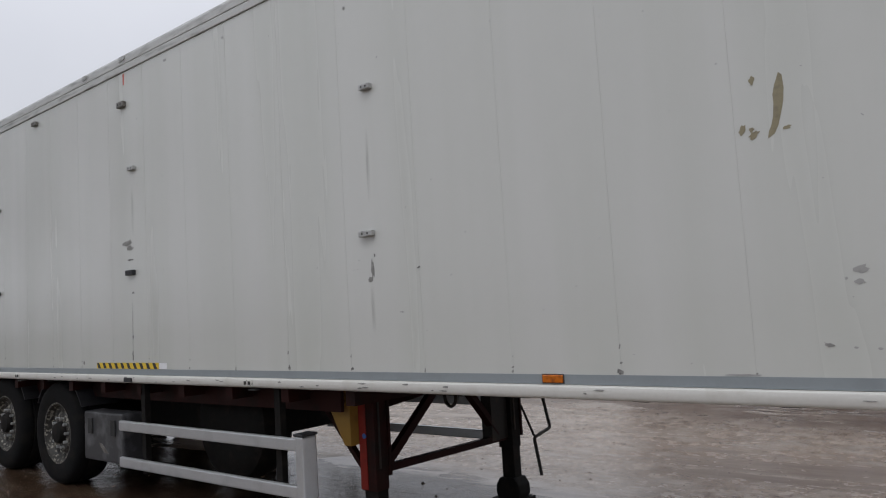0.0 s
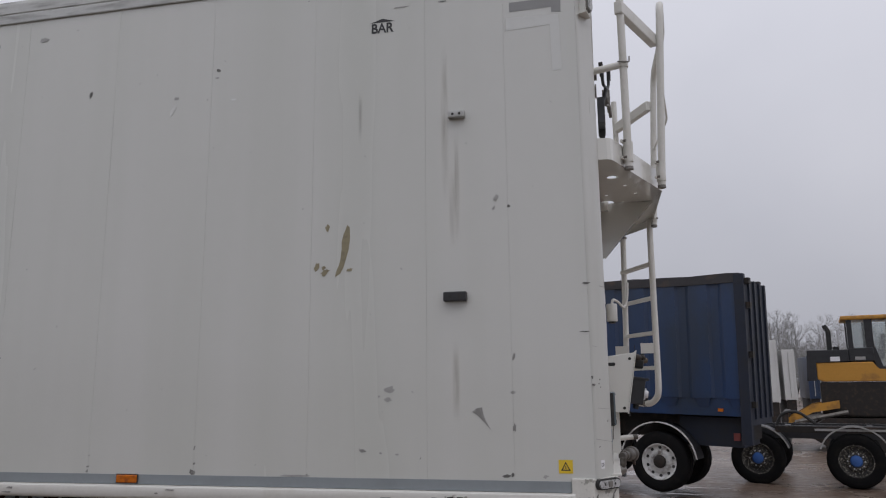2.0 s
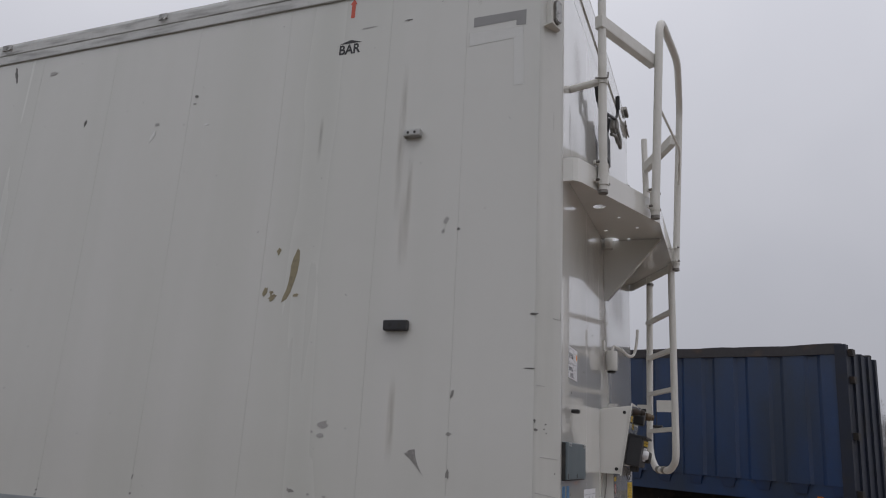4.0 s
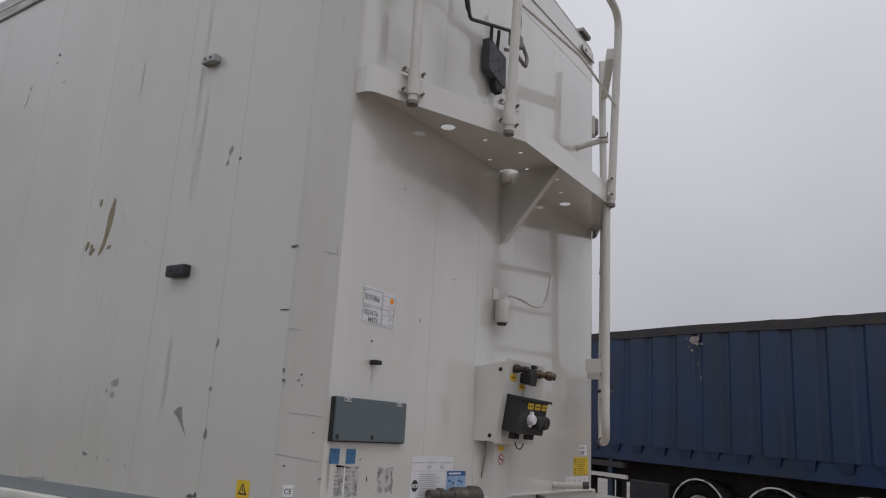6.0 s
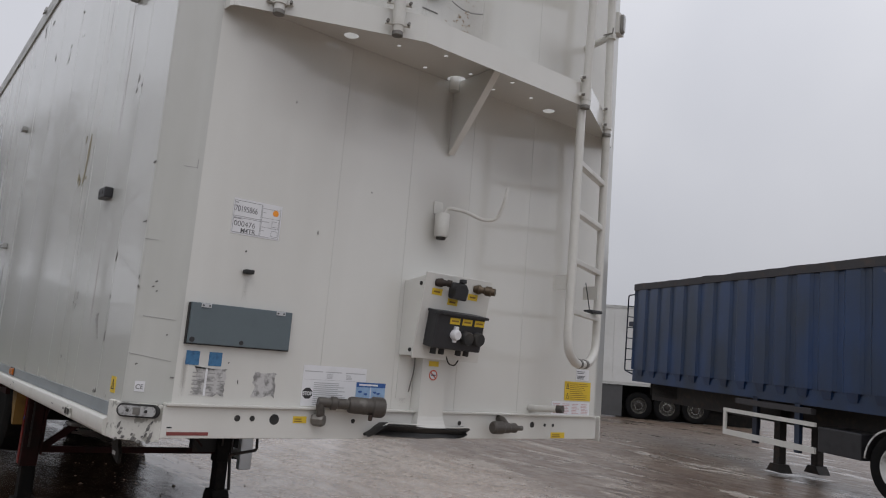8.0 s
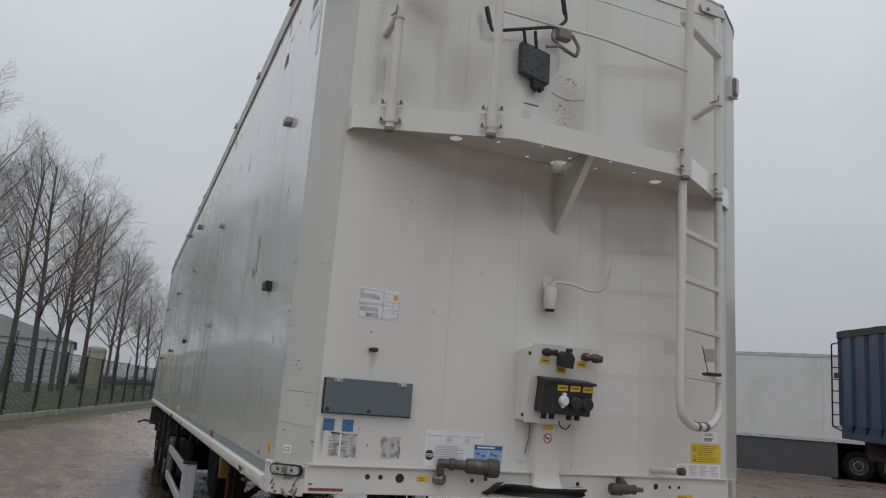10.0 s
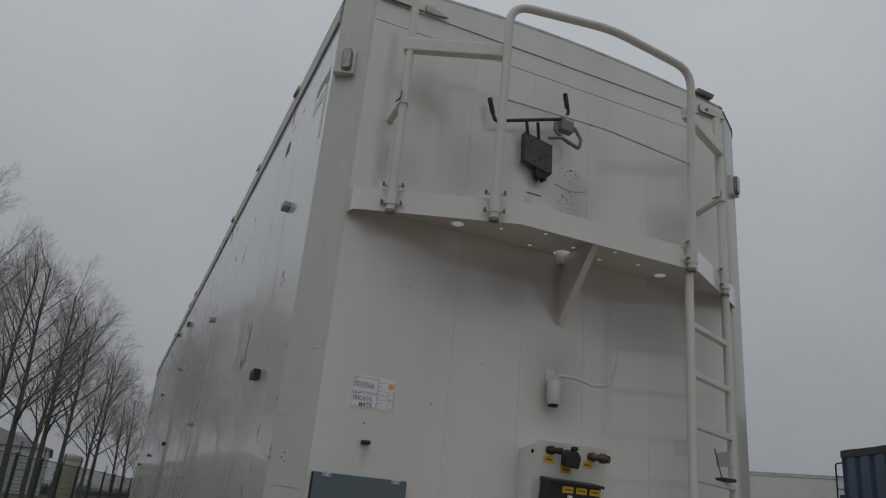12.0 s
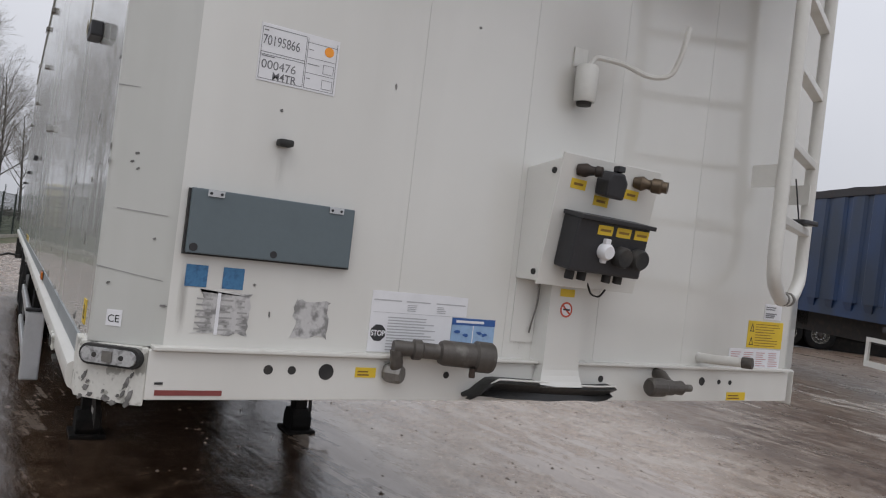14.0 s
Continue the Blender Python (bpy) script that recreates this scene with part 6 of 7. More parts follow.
# ---- running gear ----
def wheel_parts(parent, x, y, z, out, R=0.5, W=0.36, rim=rim_metal, hub=grease_black, seg=40):
    """A lorry wheel whose outer face lies at y, looking along out (+1 or -1 in y)."""
    ax = (0, out, 0)
    r0 = R * 0.6
    prof = [(r0, -W), (R * 0.9, -W), (R * 0.975, -W + 0.03), (R, -W + 0.06), (R, -W * 0.68), (R - 0.012, -W * 0.66), (R - 0.012, -W * 0.62), (R, -W * 0.6), (R, -W * 0.38), (R - 0.012, -W * 0.36), (R - 0.012, -W * 0.32), (R, -W * 0.3),
            (R, -0.07), (R * 0.985, -0.035), (R * 0.95, -0.012), (R * 0.86, 0.0), (R * 0.72, 0.002), (R * 0.66, -0.004), (R * 0.6, -0.012), (r0, -0.02)]
    part("tyre", lathe(B(), prof, (x, y, z), ax, seg), tyre_rubber, parent, smooth=True)
    bm = B()
    lathe(bm, [(r0, -0.012), (r0 * 0.95, -0.014), (r0 * 0.93, -0.04), (r0 * 0.86, -0.075), (r0 * 0.7, -0.085), (r0 * 0.6, -0.06), (r0 * 0.58, -0.055), (r0 * 0.36, -0.055), (r0 * 0.36, -0.2), (r0, -0.2)], (x, y, z), ax, seg)
    wheel = part("rim", bm, rim, parent, smooth=True)
    bm = B()
    lathe(bm, [(r0 * 0.36, -0.09), (r0 * 0.36, -0.03), (r0 * 0.3, 0.0), (r0 * 0.16, 0.012), (0, 0.012)], (x, y, z), ax, 24)
    part("hub", bm, hub, wheel, smooth=True)
    for k in range(10):
        a = 2 * math.pi * k / 10
        c = Vector((x + math.cos(a) * r0 * 0.48, y - 0.055 * out, z + math.sin(a) * r0 * 0.48))
        part("nut", tube(B(), [c, c + Vector((0, 0.035 * out, 0))], 0.014, 6), aluminium, wheel)
        a += math.pi / 10
        c = Vector((x + math.cos(a) * r0 * 0.78, y - 0.0795 * out, z + math.sin(a) * r0 * 0.78))
        part("hand_hole", disc(B(), c, ax, 0.028, 0.004, 12), black_rubber, wheel)


def arch(bm, cx, cz, r, thick, y0, y1, a0, a1, n=16):
    """A curved mudguard in one sheet round (cx, cz)."""
    rows = []
    for i in range(n + 1):
        a = math.pi * (a0 + (a1 - a0) * i / n)
        c, s = math.cos(a), math.sin(a)
        rows.append([bm.verts.new((cx + c * k, y, cz + s * k)) for k, y in ((r, y0), (r + thick, y0), (r + thick, y1), (r, y1))])
    for p, q in zip(rows, rows[1:]):
        for k in range(4):
            bm.faces.new((p[k], p[(k + 1) % 4], q[(k + 1) % 4], q[k]))
    bm.faces.new(rows[0]), bm.faces.new(rows[-1][::-1])
    return bm


def running_gear():
    for y in (0.72, WIDTH - 0.86):
        bm = B()
        box(bm, -LENGTH + 0.3, -3.5, y, y + 0.14, 0.955, 0.982)
        prism(bm, [(-LENGTH + 0.3, y + 0.05, 0.74), (-4.4, y + 0.05, 0.74), (-3.6, y + 0.05, 0.96), (-LENGTH + 0.3, y + 0.05, 0.96)], (0, 0.03, 0))
        box(bm, -LENGTH + 0.3, -4.4, y, y + 0.14, 0.715, 0.74)
        part("chassis_beam", bm, red_chassis, trailer, "dark red chassis beam")
    for i in range(20):
        x = -0.7 - i * 0.65
        part("cross_member", box(B(), x - 0.04, x + 0.04, 0.05, WIDTH - 0.05, 0.88 if x < -3.8 else 0.97, 0.998), red_chassis if x < -3.8 else grease_black, trailer)
    part("side_web", box(B(), -LENGTH + 0.4, -4.25, 0.24, 0.27, 0.8, 0.985), red_chassis, trailer, "dark red web behind the bottom rail")
    part("kingpin_plate", box(B(), -2.3, -0.5, 0.6, WIDTH - 0.6, 0.982, 0.998), dark_steel, trailer)
    for y, near in ((0.47, True), (2.09, False)):
        x = -4.18
        zg = ground_z(x, y)
        bm = B()
        box(bm, x - 0.072, x + 0.072, y - 0.07, y + 0.055, 0.25, 0.96, 0.008)
        leg = part("landing_leg", bm, red_chassis if near else grease_black, trailer, "dark red telescopic landing leg" if near else "dark telescopic landing leg")
        if near:
            part("red_face", box(B(), x - 0.07, x - 0.004, y - 0.0755, y - 0.0705, 0.26, 0.9), red_bright, leg, "bright red painted face")
            part("blue_dot", disc(B(), (x - 0.02, y - 0.0757, 0.62), (0, -1, 0), 0.018, 0.002, 12), ink_blue, leg)
        bm = B()
        box(bm, x - 0.085, x + 0.085, y + 0.0555, y + 0.075, 0.34, 0.97)
        part("backing_channel", bm, red_chassis, leg)
        part("inner_tube", box(B(), x - 0.062, x + 0.062, y - 0.052, y + 0.052, zg + 0.1, 0.32, 0.006), grease_black, leg)
        bm = B()
        prism(bm, [(x - 0.075, y - 0.085, zg + 0.19), (x + 0.075, y - 0.085, zg + 0.19), (x + 0.115, y - 0.085, zg + 0.13), (x + 0.12, y - 0.085, zg + 0.06), (x + 0.1, y - 0.085, zg + 0.015), (x - 0.1, y - 0.085, zg + 0.015), (x - 0.12, y - 0.085, zg + 0.06), (x - 0.115, y - 0.085, zg + 0.13)], (0, 0.17, 0), 0.014)
        box(bm, x - 0.145, x + 0.145, y - 0.12, y + 0.12, zg - 0.012, zg + 0.022, 0.008)
        part("foot", bm, grease_black, leg)
        part("bolt_row", box(B(), x + 0.072, x + 0.08, y - 0.035, y - 0.02, 0.4, 0.9), dark_steel, leg)
    bm = B()
    tube(bm, [(-4.18, 0.52, 0.375), (-4.18, 2.02, 0.345)], 0.035, 4)
    part("leg_brace", bm, red_chassis, trailer)
    part("leg_brace", tube(B(), [(-4.18, 0.52, 0.36), (-4.18, 1.1, 0.82)], 0.04, 4), red_chassis, trailer)
    part("leg_brace", tube(B(), [(-4.18, 1.9, 0.4), (-4.18, 1.4, 0.93)], 0.04, 4), red_chassis, trailer)
    part("leg_brace", tube(B(), [(-4.26, 0.47, 0.36), (-5.0, 0.75, 0.76)], 0.03, 4), red_chassis, trailer)
    part("leg_plate", box(B(), -4.25, -4.15, 1.8, 2.16, 0.34, 0.96), dark_steel, trailer)
    bm = prism(B(), [(-4.55, 0.325, 0.965), (-4.27, 0.325, 0.965), (-4.27, 0.325, 0.56), (-4.32, 0.325, 0.56)], (0, 0.012, 0))
    prism(bm, [(-4.27, 0.325, 0.965), (-4.27, 0.325, 0.56), (-4.27, 0.47, 0.56), (-4.27, 0.47, 0.965)], (0.012, 0, 0))
    part("gusset_plate", bm, ochre_paint, trailer, "ochre painted gusset plate behind the leg")
    bm = B()
    tube(bm, [(-4.06, 2.36, 0.93), (-3.92, 2.325, 0.385), (-3.92, 2.067, 0.345), (-3.875, 2.075, 0.04)], 0.014, 8, bend=0.03)
    tube(bm, [(-4.1, 2.16, 0.6), (-3.925, 2.075, 0.36)], 0.01, 8)
    part("crank_handle", bm, dark_steel, trailer, "dark bent crank handle hanging down", True)
    part("shackle", tube(B(), [(-4.25, 1.32, 0.9), (-4.23, 1.32, 0.72), (-4.18, 1.32, 0.685), (-4.13, 1.32, 0.72), (-4.11, 1.32, 0.9)], 0.014, 8, bend=0.03), dark_steel, trailer)
    # side guards
    for y0, dz in ((0.0, 0.0), (2.37, -0.03)):
        guard = part("side_guard", box(B(), -6.85, -4.44, y0 + 0.008, y0 + 0.045, 0.565 + dz, 0.652 + dz, 0.012), aluminium, trailer, "aluminium side guard with two rails")
        part("lower_rail", box(B(), -6.85, -4.44, y0 + 0.008, y0 + 0.045, 0.255 + dz, 0.342 + dz, 0.012), aluminium, guard)
        part("end_post", box(B(), -4.455, -4.375, y0, y0 + 0.125, 0.16 + dz, 0.665 + dz, 0.012), aluminium, guard)
        part("post_cap", box(B(), -4.462, -4.368, y0 - 0.006, y0 + 0.13, 0.6655 + dz, 0.685 + dz, 0.006), black_plastic, guard)
        for x in (-4.69, -6.5):
            part("guard_hanger", box(B(), x - 0.03, x + 0.03, y0 + 0.05, y0 + 0.1, 0.22 + dz, 0.97), grease_black, guard)
    bm = box(B(), -7.59, -6.86, 0.05, 0.24, 0.26, 0.70, 0.02)
    tb = part("toolbox", bm, toolbox_grey, trailer, "grey-black plastic toolbox with two latches")
    for x in (-7.45, -7.02):
        part("latch", box(B(), x - 0.04, x + 0.04, 0.035, 0.0495, 0.5, 0.64, 0.006), black_rubber, tb)
    part("flash", prism(B(), [(-7.3, 0.0492, 0.42), (-7.24, 0.0492, 0.42), (-7.12, 0.0492, 0.34), (-7.2, 0.0492, 0.34)], (0, -0.002, 0)), grey_metal, tb)
    bm = lathe(B(), [(0, -0.17), (0.25, -0.17), (0.4, -0.18), (0.46, -0.14), (0.48, 0), (0.46, 0.14), (0.4, 0.18), (0.25, 0.17), (0, 0.17)], (-5.88, 0.62, 0.6), (0, 1, 0), 28)
    part("spare_wheel", bm, grease_black, trailer, "black spare wheel in its carrier", True)
    part("hydraulic_tank", box(B(), -7.5, -5.9, 0.62, 1.9, 0.42, 0.94, 0.03), grease_black, trailer)
    part("bogie_frame", box(B(), -12.0, -7.6, 0.9, 1.7, 0.4, 0.9, 0.03), grease_black, trailer)
    part("air_tank", lathe(B(), [(0, -0.45), (0.08, -0.44), (0.125, -0.38), (0.125, 0.38), (0.08, 0.44), (0, 0.45)], (-6.5, 0.95, 0.76), (1, 0, 0), 20), dark_steel, trailer, smooth=True)
    for k, x in enumerate((-8.2, -9.51, -10.82)):
        z = 0.5 + ground_z(x, 0.2) - 0.008
        part("axle", tube(B(), [(x, 0.35, z), (x, WIDTH - 0.35, z)], 0.07, 10), dark_steel, trailer)
        for y, out in ((0.05, -1), (WIDTH - 0.05, 1)):
            wh = thing("wheel", Matrix.Identity(4), "", "")
            wh.name = "wheel"
            wh.parent = trailer
            for key in list(wh.keys()):
                del wh[key]
            tagged(wh, label="black lorry tyre on a dirty steel rim")
            wheel_parts(wh, x, y, z, out)
        part("mudguard", arch(B(), x, z, 0.56, 0.008, 0.08, 0.44, 0.16, 0.84), black_plastic, trailer)
        part("brake_drum", tube(B(), [(x, 0.4, z), (x, 0.75, z)], 0.24, 16), dark_steel, trailer)
        part("suspension_arm", box(B(), x - 0.35, x + 0.6, 0.72, 0.84, z - 0.1, z + 0.12, 0.02), dark_steel, trailer)
    part("mud_flap", box(B(), -11.52, -11.5, 0.06, 0.44, 0.25, 0.9), black_rubber, trailer)
    part("rear_bumper", box(B(), -LENGTH + 0.25, -LENGTH + 0.35, 0.1, WIDTH - 0.1, 0.42, 0.56, 0.01), dark_steel, trailer)
    bm = B()
    tube(bm, [(-13.2, 0.06, 0.6), (-13.25, -0.12, 0.62), (-13.2, -0.24, 0.58)], 0.02, 8)
    box(bm, -13.28, -13.2, -0.02, 0.3, 0.55, 0.9)
    part("rear_lamp_arm", bm, black_rubber, trailer, "black rubber lamp arm at the rear")


running_gear()


# ---- blue tipper trailer ----
def blue_trailer():
    m = pose(-1.85, 11.1, -0.19, 0, -1.35, 156)
    t = thing("tipping_trailer", m, "old blue ribbed tipping trailer with a rusty top rail", "trailer", "parked trailers")
    x0, x1, top, low = -4.36, 7.7, 3.63, 1.52
    W = 1.4
    n = 22
    p = (x1 - x0) / n
    part("body", box(B(), x0, x1, -W + 0.05, -0.06, low - 0.2, top - 0.16), blue_paint, t)
    def crest(x):
        return top - 0.05 * smooth(0.5, -3.0, x)

    for i in range(n):
        a = x0 + p * i
        bm = B()
        prism(bm, [(a, 0, low + 0.02), (a + p * 0.56, 0, low + 0.02), (a + p * 0.68, -0.045, low + 0.02), (a + p * 0.92, -0.045, low + 0.02), (a + p, -0.002, low + 0.02), (a + p, -0.09, low + 0.02), (a, -0.09, low + 0.02)], (0, 0, crest(a + p / 2) - low - 0.16))
        part("side_rib", bm, blue_paint, t)
        part("rib_foot", prism(B(), [(a + p * 0.05, -0.01, low + 0.02), (a + p * 0.5, -0.01, low + 0.02), (a + p * 0.42, -0.03, low - 0.12), (a + p * 0.12, -0.03, low - 0.12)], (0, -0.05, 0)), blue_paint, t)
    bm = B()
    k = 60
    pts = [(x0 + (x1 - x0) * i / k, 0.02, crest(x0 + (x1 - x0) * i / k) + 0.02 * noise.noise((i * 0.37, 0, 0)) + 0.012 * noise.noise((i * 1.3, 5, 0))) for i in range(k + 1)]
    prism(bm, [(q[0], 0.02, q[2] - 0.15) for q in pts[::4]] + pts[::-1], (0, -0.13, 0))
    part("top_rail", bm, rust_top, t, "brown weathered top rail")
    part("far_top_rail", box(B(), x0, x1, -W, -W + 0.12, top - 0.19, top - 0.06), rust_top, t)
    part("sill", box(B(), x0, x1, -0.2, -0.05, low - 0.26, low - 0.0), blue_paint, t)
    part("chassis", box(B(), x0 + 0.1, x1 - 0.2, -W + 0.15, -0.5, 0.85, low - 0.2), dark_steel, t)
    part("tip_ram_box", box(B(), x1 - 1.3, x1 - 0.1, -W + 0.1, -0.5, 0.95, low - 0.2), grease_black, t)
    part("under_box", box(B(), 0.55, 1.45, -0.6, -0.03, 0.55, 0.95, 0.02), black_plastic, t)
    part("rust_sill", box(B(), 1.6, 3.6, -0.12, -0.02, 1.12, 1.22), rust_top, t)
    bm = flake(B(), -0.05, 3.36, 0.26, 0.22, 3, 0.2, lambda a, z, o: Vector((a, o + 0.001, z)))
    for k, (da, dz, w) in enumerate(((0.16, 0.05, 0.09), (-0.15, -0.06, 0.08), (0.05, -0.16, 0.07), (-0.1, 0.1, 0.06), (0.12, -0.1, 0.05))):
        flake(bm, -0.05 + da, 3.36 + dz, w, w * 0.8, 40 + k, 0.3, lambda a, z, o: Vector((a, o + 0.001, z)))
    part("bare_patch", bm, bare_primer, t, "pale pinkish bare patch in the blue paint")
    for a, z, w, h in ((-0.18, 2.72, 0.035, 0.12), (-0.13, 2.95, 0.02, 0.06)):
        part("bare_patch", flake(B(), a, z, w, h, int(a * 100) + 9, 0, lambda q, r, o: Vector((q, o + 0.001, r))), bare_primer, t)
    for x, z, gap in ((-0.09, 0.54, 0.54), (-1.48, 0.53, 0.56), (-2.87, 0.46, 0.65)):
        wh = new("wheel")
        wh.parent = t
        tagged(wh, label="worn lorry tyre on a pale steel rim")
        wheel_parts(wh, x, -0.02, z, 1, 0.5, 0.34, rim_white, dark_steel, 36)
        wheel_parts(wh, x, -W + 0.02, z, -1, 0.5, 0.34, rim_white, dark_steel, 24)
        guard = part("mudguard", arch(B(), x, z, gap, 0.014, -0.36, -0.002, 0.04, 0.96), black_plastic, t, "dark curved mudguard with a pale edge")
        part("edge_bead", arch(B(), x, z, gap - 0.004, 0.024, -0.001, 0.012, 0.04, 0.96), rim_white, guard)
    g = part("side_guard", box(B(), 1.5, 3.95, -0.05, -0.01, 0.93, 1.0), white_steel, t, "white painted side guard frame")
    part("lower_rail", box(B(), 1.5, 3.95, -0.05, -0.01, 0.50, 0.60), white_steel, g)
    part("end_post", box(B(), 3.87, 3.95, -0.05, -0.012, 0.60, 0.93), white_steel, g)
    part("guard_post", box(B(), 1.9, 2.02, -0.12, -0.05, 0.45, 1.3), blue_paint, g)
    part("guard_post", box(B(), 3.0, 3.12, -0.12, -0.05, 0.45, 1.3), navy_paint, g)
    for x in (2.8,):
        for y in (-0.4, -W + 0.2):
            leg = part("landing_leg", box(B(), x - 0.08, x + 0.08, y - 0.07, y + 0.07, 0.12, 1.2, 0.006), dark_steel, t)
            part("foot", prism(B(), [(x - 0.2, y - 0.12, 0.0), (x + 0.2, y - 0.12, 0.0), (x + 0.1, y - 0.12, 0.14), (x - 0.1, y - 0.12, 0.14)], (0, 0.24, 0)), dark_steel, leg)
    # ladder and box on the front end
    bm = B()
    for y in (-0.12, -0.5):
        tube(bm, [(x1, y, top - 0.22), (x1 + 0.52, y, top - 0.24), (x1 + 0.54, y, 1.5), (x1 + 0.1, y, 1.42)], 0.018, 8, bend=0.06)
    lad = part("ladder", bm, navy_paint, t, "dark blue access ladder on the end", True)
    for k in range(7):
        part("rung", tube(B(), [(x1 + 0.53, -0.12, 1.5 + k * 0.27), (x1 + 0.53, -0.5, 1.5 + k * 0.27)], 0.013, 6), navy_paint, lad)
    part("front_step", box(B(), x1, x1 + 0.4, -W + 0.1, -0.1, 2.6, 2.72), navy_paint, t)
    # rear frame
    part("rear_post", box(B(), x0 - 0.06, x0 + 0.1, -0.1, 0.03, low - 0.7, top - 0.06, 0.01), navy_paint, t)
    for k in range(4):
        part("tailgate_rib", box(B(), x0 - 0.09, x0, -0.3 - 0.34 * k, -0.21 - 0.34 * k, low - 0.3, top - 0.14), navy_paint, t)
    part("tailgate", box(B(), x0 - 0.06, x0 + 0.02, -W + 0.05, -0.06, low - 0.4, top - 0.16), navy_paint, t)
    for z in (1.4, 2.2, 3.0, 3.4):
        part("gate_hinge", box(B(), x0 - 0.13, x0 - 0.06, -0.16, -0.04, z, z + 0.1), dark_steel, t)
    part("rear_lamp", box(B(), x0 + 0.38, x0 + 0.46, -0.04, 0.0, 1.33, 1.38), orange_lens, t, "small amber side lamp")
    part("rear_lamp", box(B(), x0 + 0.2, x0 + 0.3, -0.3, -0.25, 0.86, 0.98), red_tape, t, "small red rear lamp")
    part("tail_frame", box(B(), x0 + 0.15, x0 + 1.2, -W + 0.1, -0.3, 0.75, low - 0.3), navy_paint, t)


blue_trailer()


# ---- white trailer behind it ----
def far_white_trailer():
    t = thing("box_trailer", pose(-14.0, 18.3, 0.0, 0, 0, 43), "white box trailer with a dark skirt", "trailer", "parked trailers")
    for i in range(14):
        part("side_panel", box(B(), -8 + i, -8 + i + 0.995, -0.005, 0.015, 1.16, 3.58), white_box, t)
    part("body", box(B(), -8, 6, 0.02, 2.5, 1.1, 3.62), white_box, t)
    part("top_rail", box(B(), -8, 6, -0.02, 0.05, 3.58, 3.68), rail_alu, t)
    part("bottom_rail", box(B(), -8, 6, -0.02, 0.05, 1.06, 1.16), rail_alu, t)
    part("under_panel", box(B(), 1.2, 5.8, 0.5, 0.53, 0.0, 1.1), grease_black, t)
    part("skirt", box(B(), -7, 1.35, 0.02, 0.06, 0.05, 1.05), skirt_dark, t, "dark plastic side skirt")
    part("chassis", box(B(), -7, 5.6, 0.5, 2.0, 0.35, 1.1), grease_black, t)
    for x in (1.9, 2.8, 3.7):
        wh = new("wheel")
        wh.parent = t
        tagged(wh, label="lorry tyre on a dark rim")
        wheel_parts(wh, x, 0.1, 0.43, -1, 0.435, 0.34, rim_metal, dark_steel, 24)
    part("landing_leg", box(B(), -4.2, -4.0, 0.3, 0.45, 0.0, 1.1), dark_steel, t)


far_white_trailer()


# ---- black chassis lorry ----
def chassis_lorry():
    t = thing("chassis_lorry", pose(4.4, 12.0, ground_z(4.4, 12.0), 0, 0, -16), "black bare lorry chassis with grey mudguards", "lorry")
    part("chassis_beam", box(B(), -3.6, 6.5, 0.7, 0.8, 0.85, 1.1), black_plastic, t)
    part("chassis_beam", box(B(), -3.6, 6.5, 1.6, 1.7, 0.85, 1.1), black_plastic, t)
    part("side_rail", box(B(), -1.3, 5.5, 0.05, 0.12, 1.0, 1.12), dark_steel, t)
    part("grey_strip", box(B(), -0.6, 5.5, 0.03, 0.05, 1.04, 1.08), chip_grey, t)
    for x, m in ((0.05, ink_blue), (-1.65, ink_blue), (4.2, dark_steel)):
        wh = new("wheel")
        wh.parent = t
        tagged(wh, label="lorry tyre on a grey rim with a blue hub")
        wheel_parts(wh, x, 0.0, 0.5, -1, 0.5, 0.34, rim_metal, m, 28)
        wheel_parts(wh, x, 2.4, 0.5, 1, 0.5, 0.34, rim_metal, m, 20)
        guard = part("mudguard", arch(B(), x, 0.52, 0.6, 0.02, 0.0, 0.4, 0.1, 0.9), black_plastic, t)
        part("edge_bead", arch(B(), x, 0.52, 0.597, 0.026, -0.012, -0.001, 0.1, 0.9), chip_grey, guard)
    for i in range(5):
        part("cross_member", box(B(), -1.2 + i * 1.5, -1.1 + i * 1.5, 0.8, 1.6, 0.88, 1.08), black_plastic, t)
    part("air_tank", lathe(B(), [(0, -0.4), (0.12, -0.38), (0.15, 0), (0.12, 0.38), (0, 0.4)], (1.6, 0.35, 0.7), (1, 0, 0), 16), black_plastic, t, smooth=True)
    bm = B()
    tube(bm, [(-1.3, 0.5, 1.1), (-1.2, 0.5, 1.35), (-0.9, 0.5, 1.4), (-0.6, 0.6, 1.15)], 0.03, 6, bend=0.15)
    part("hose", bm, black_rubber, t, smooth=True)


chassis_lorry()


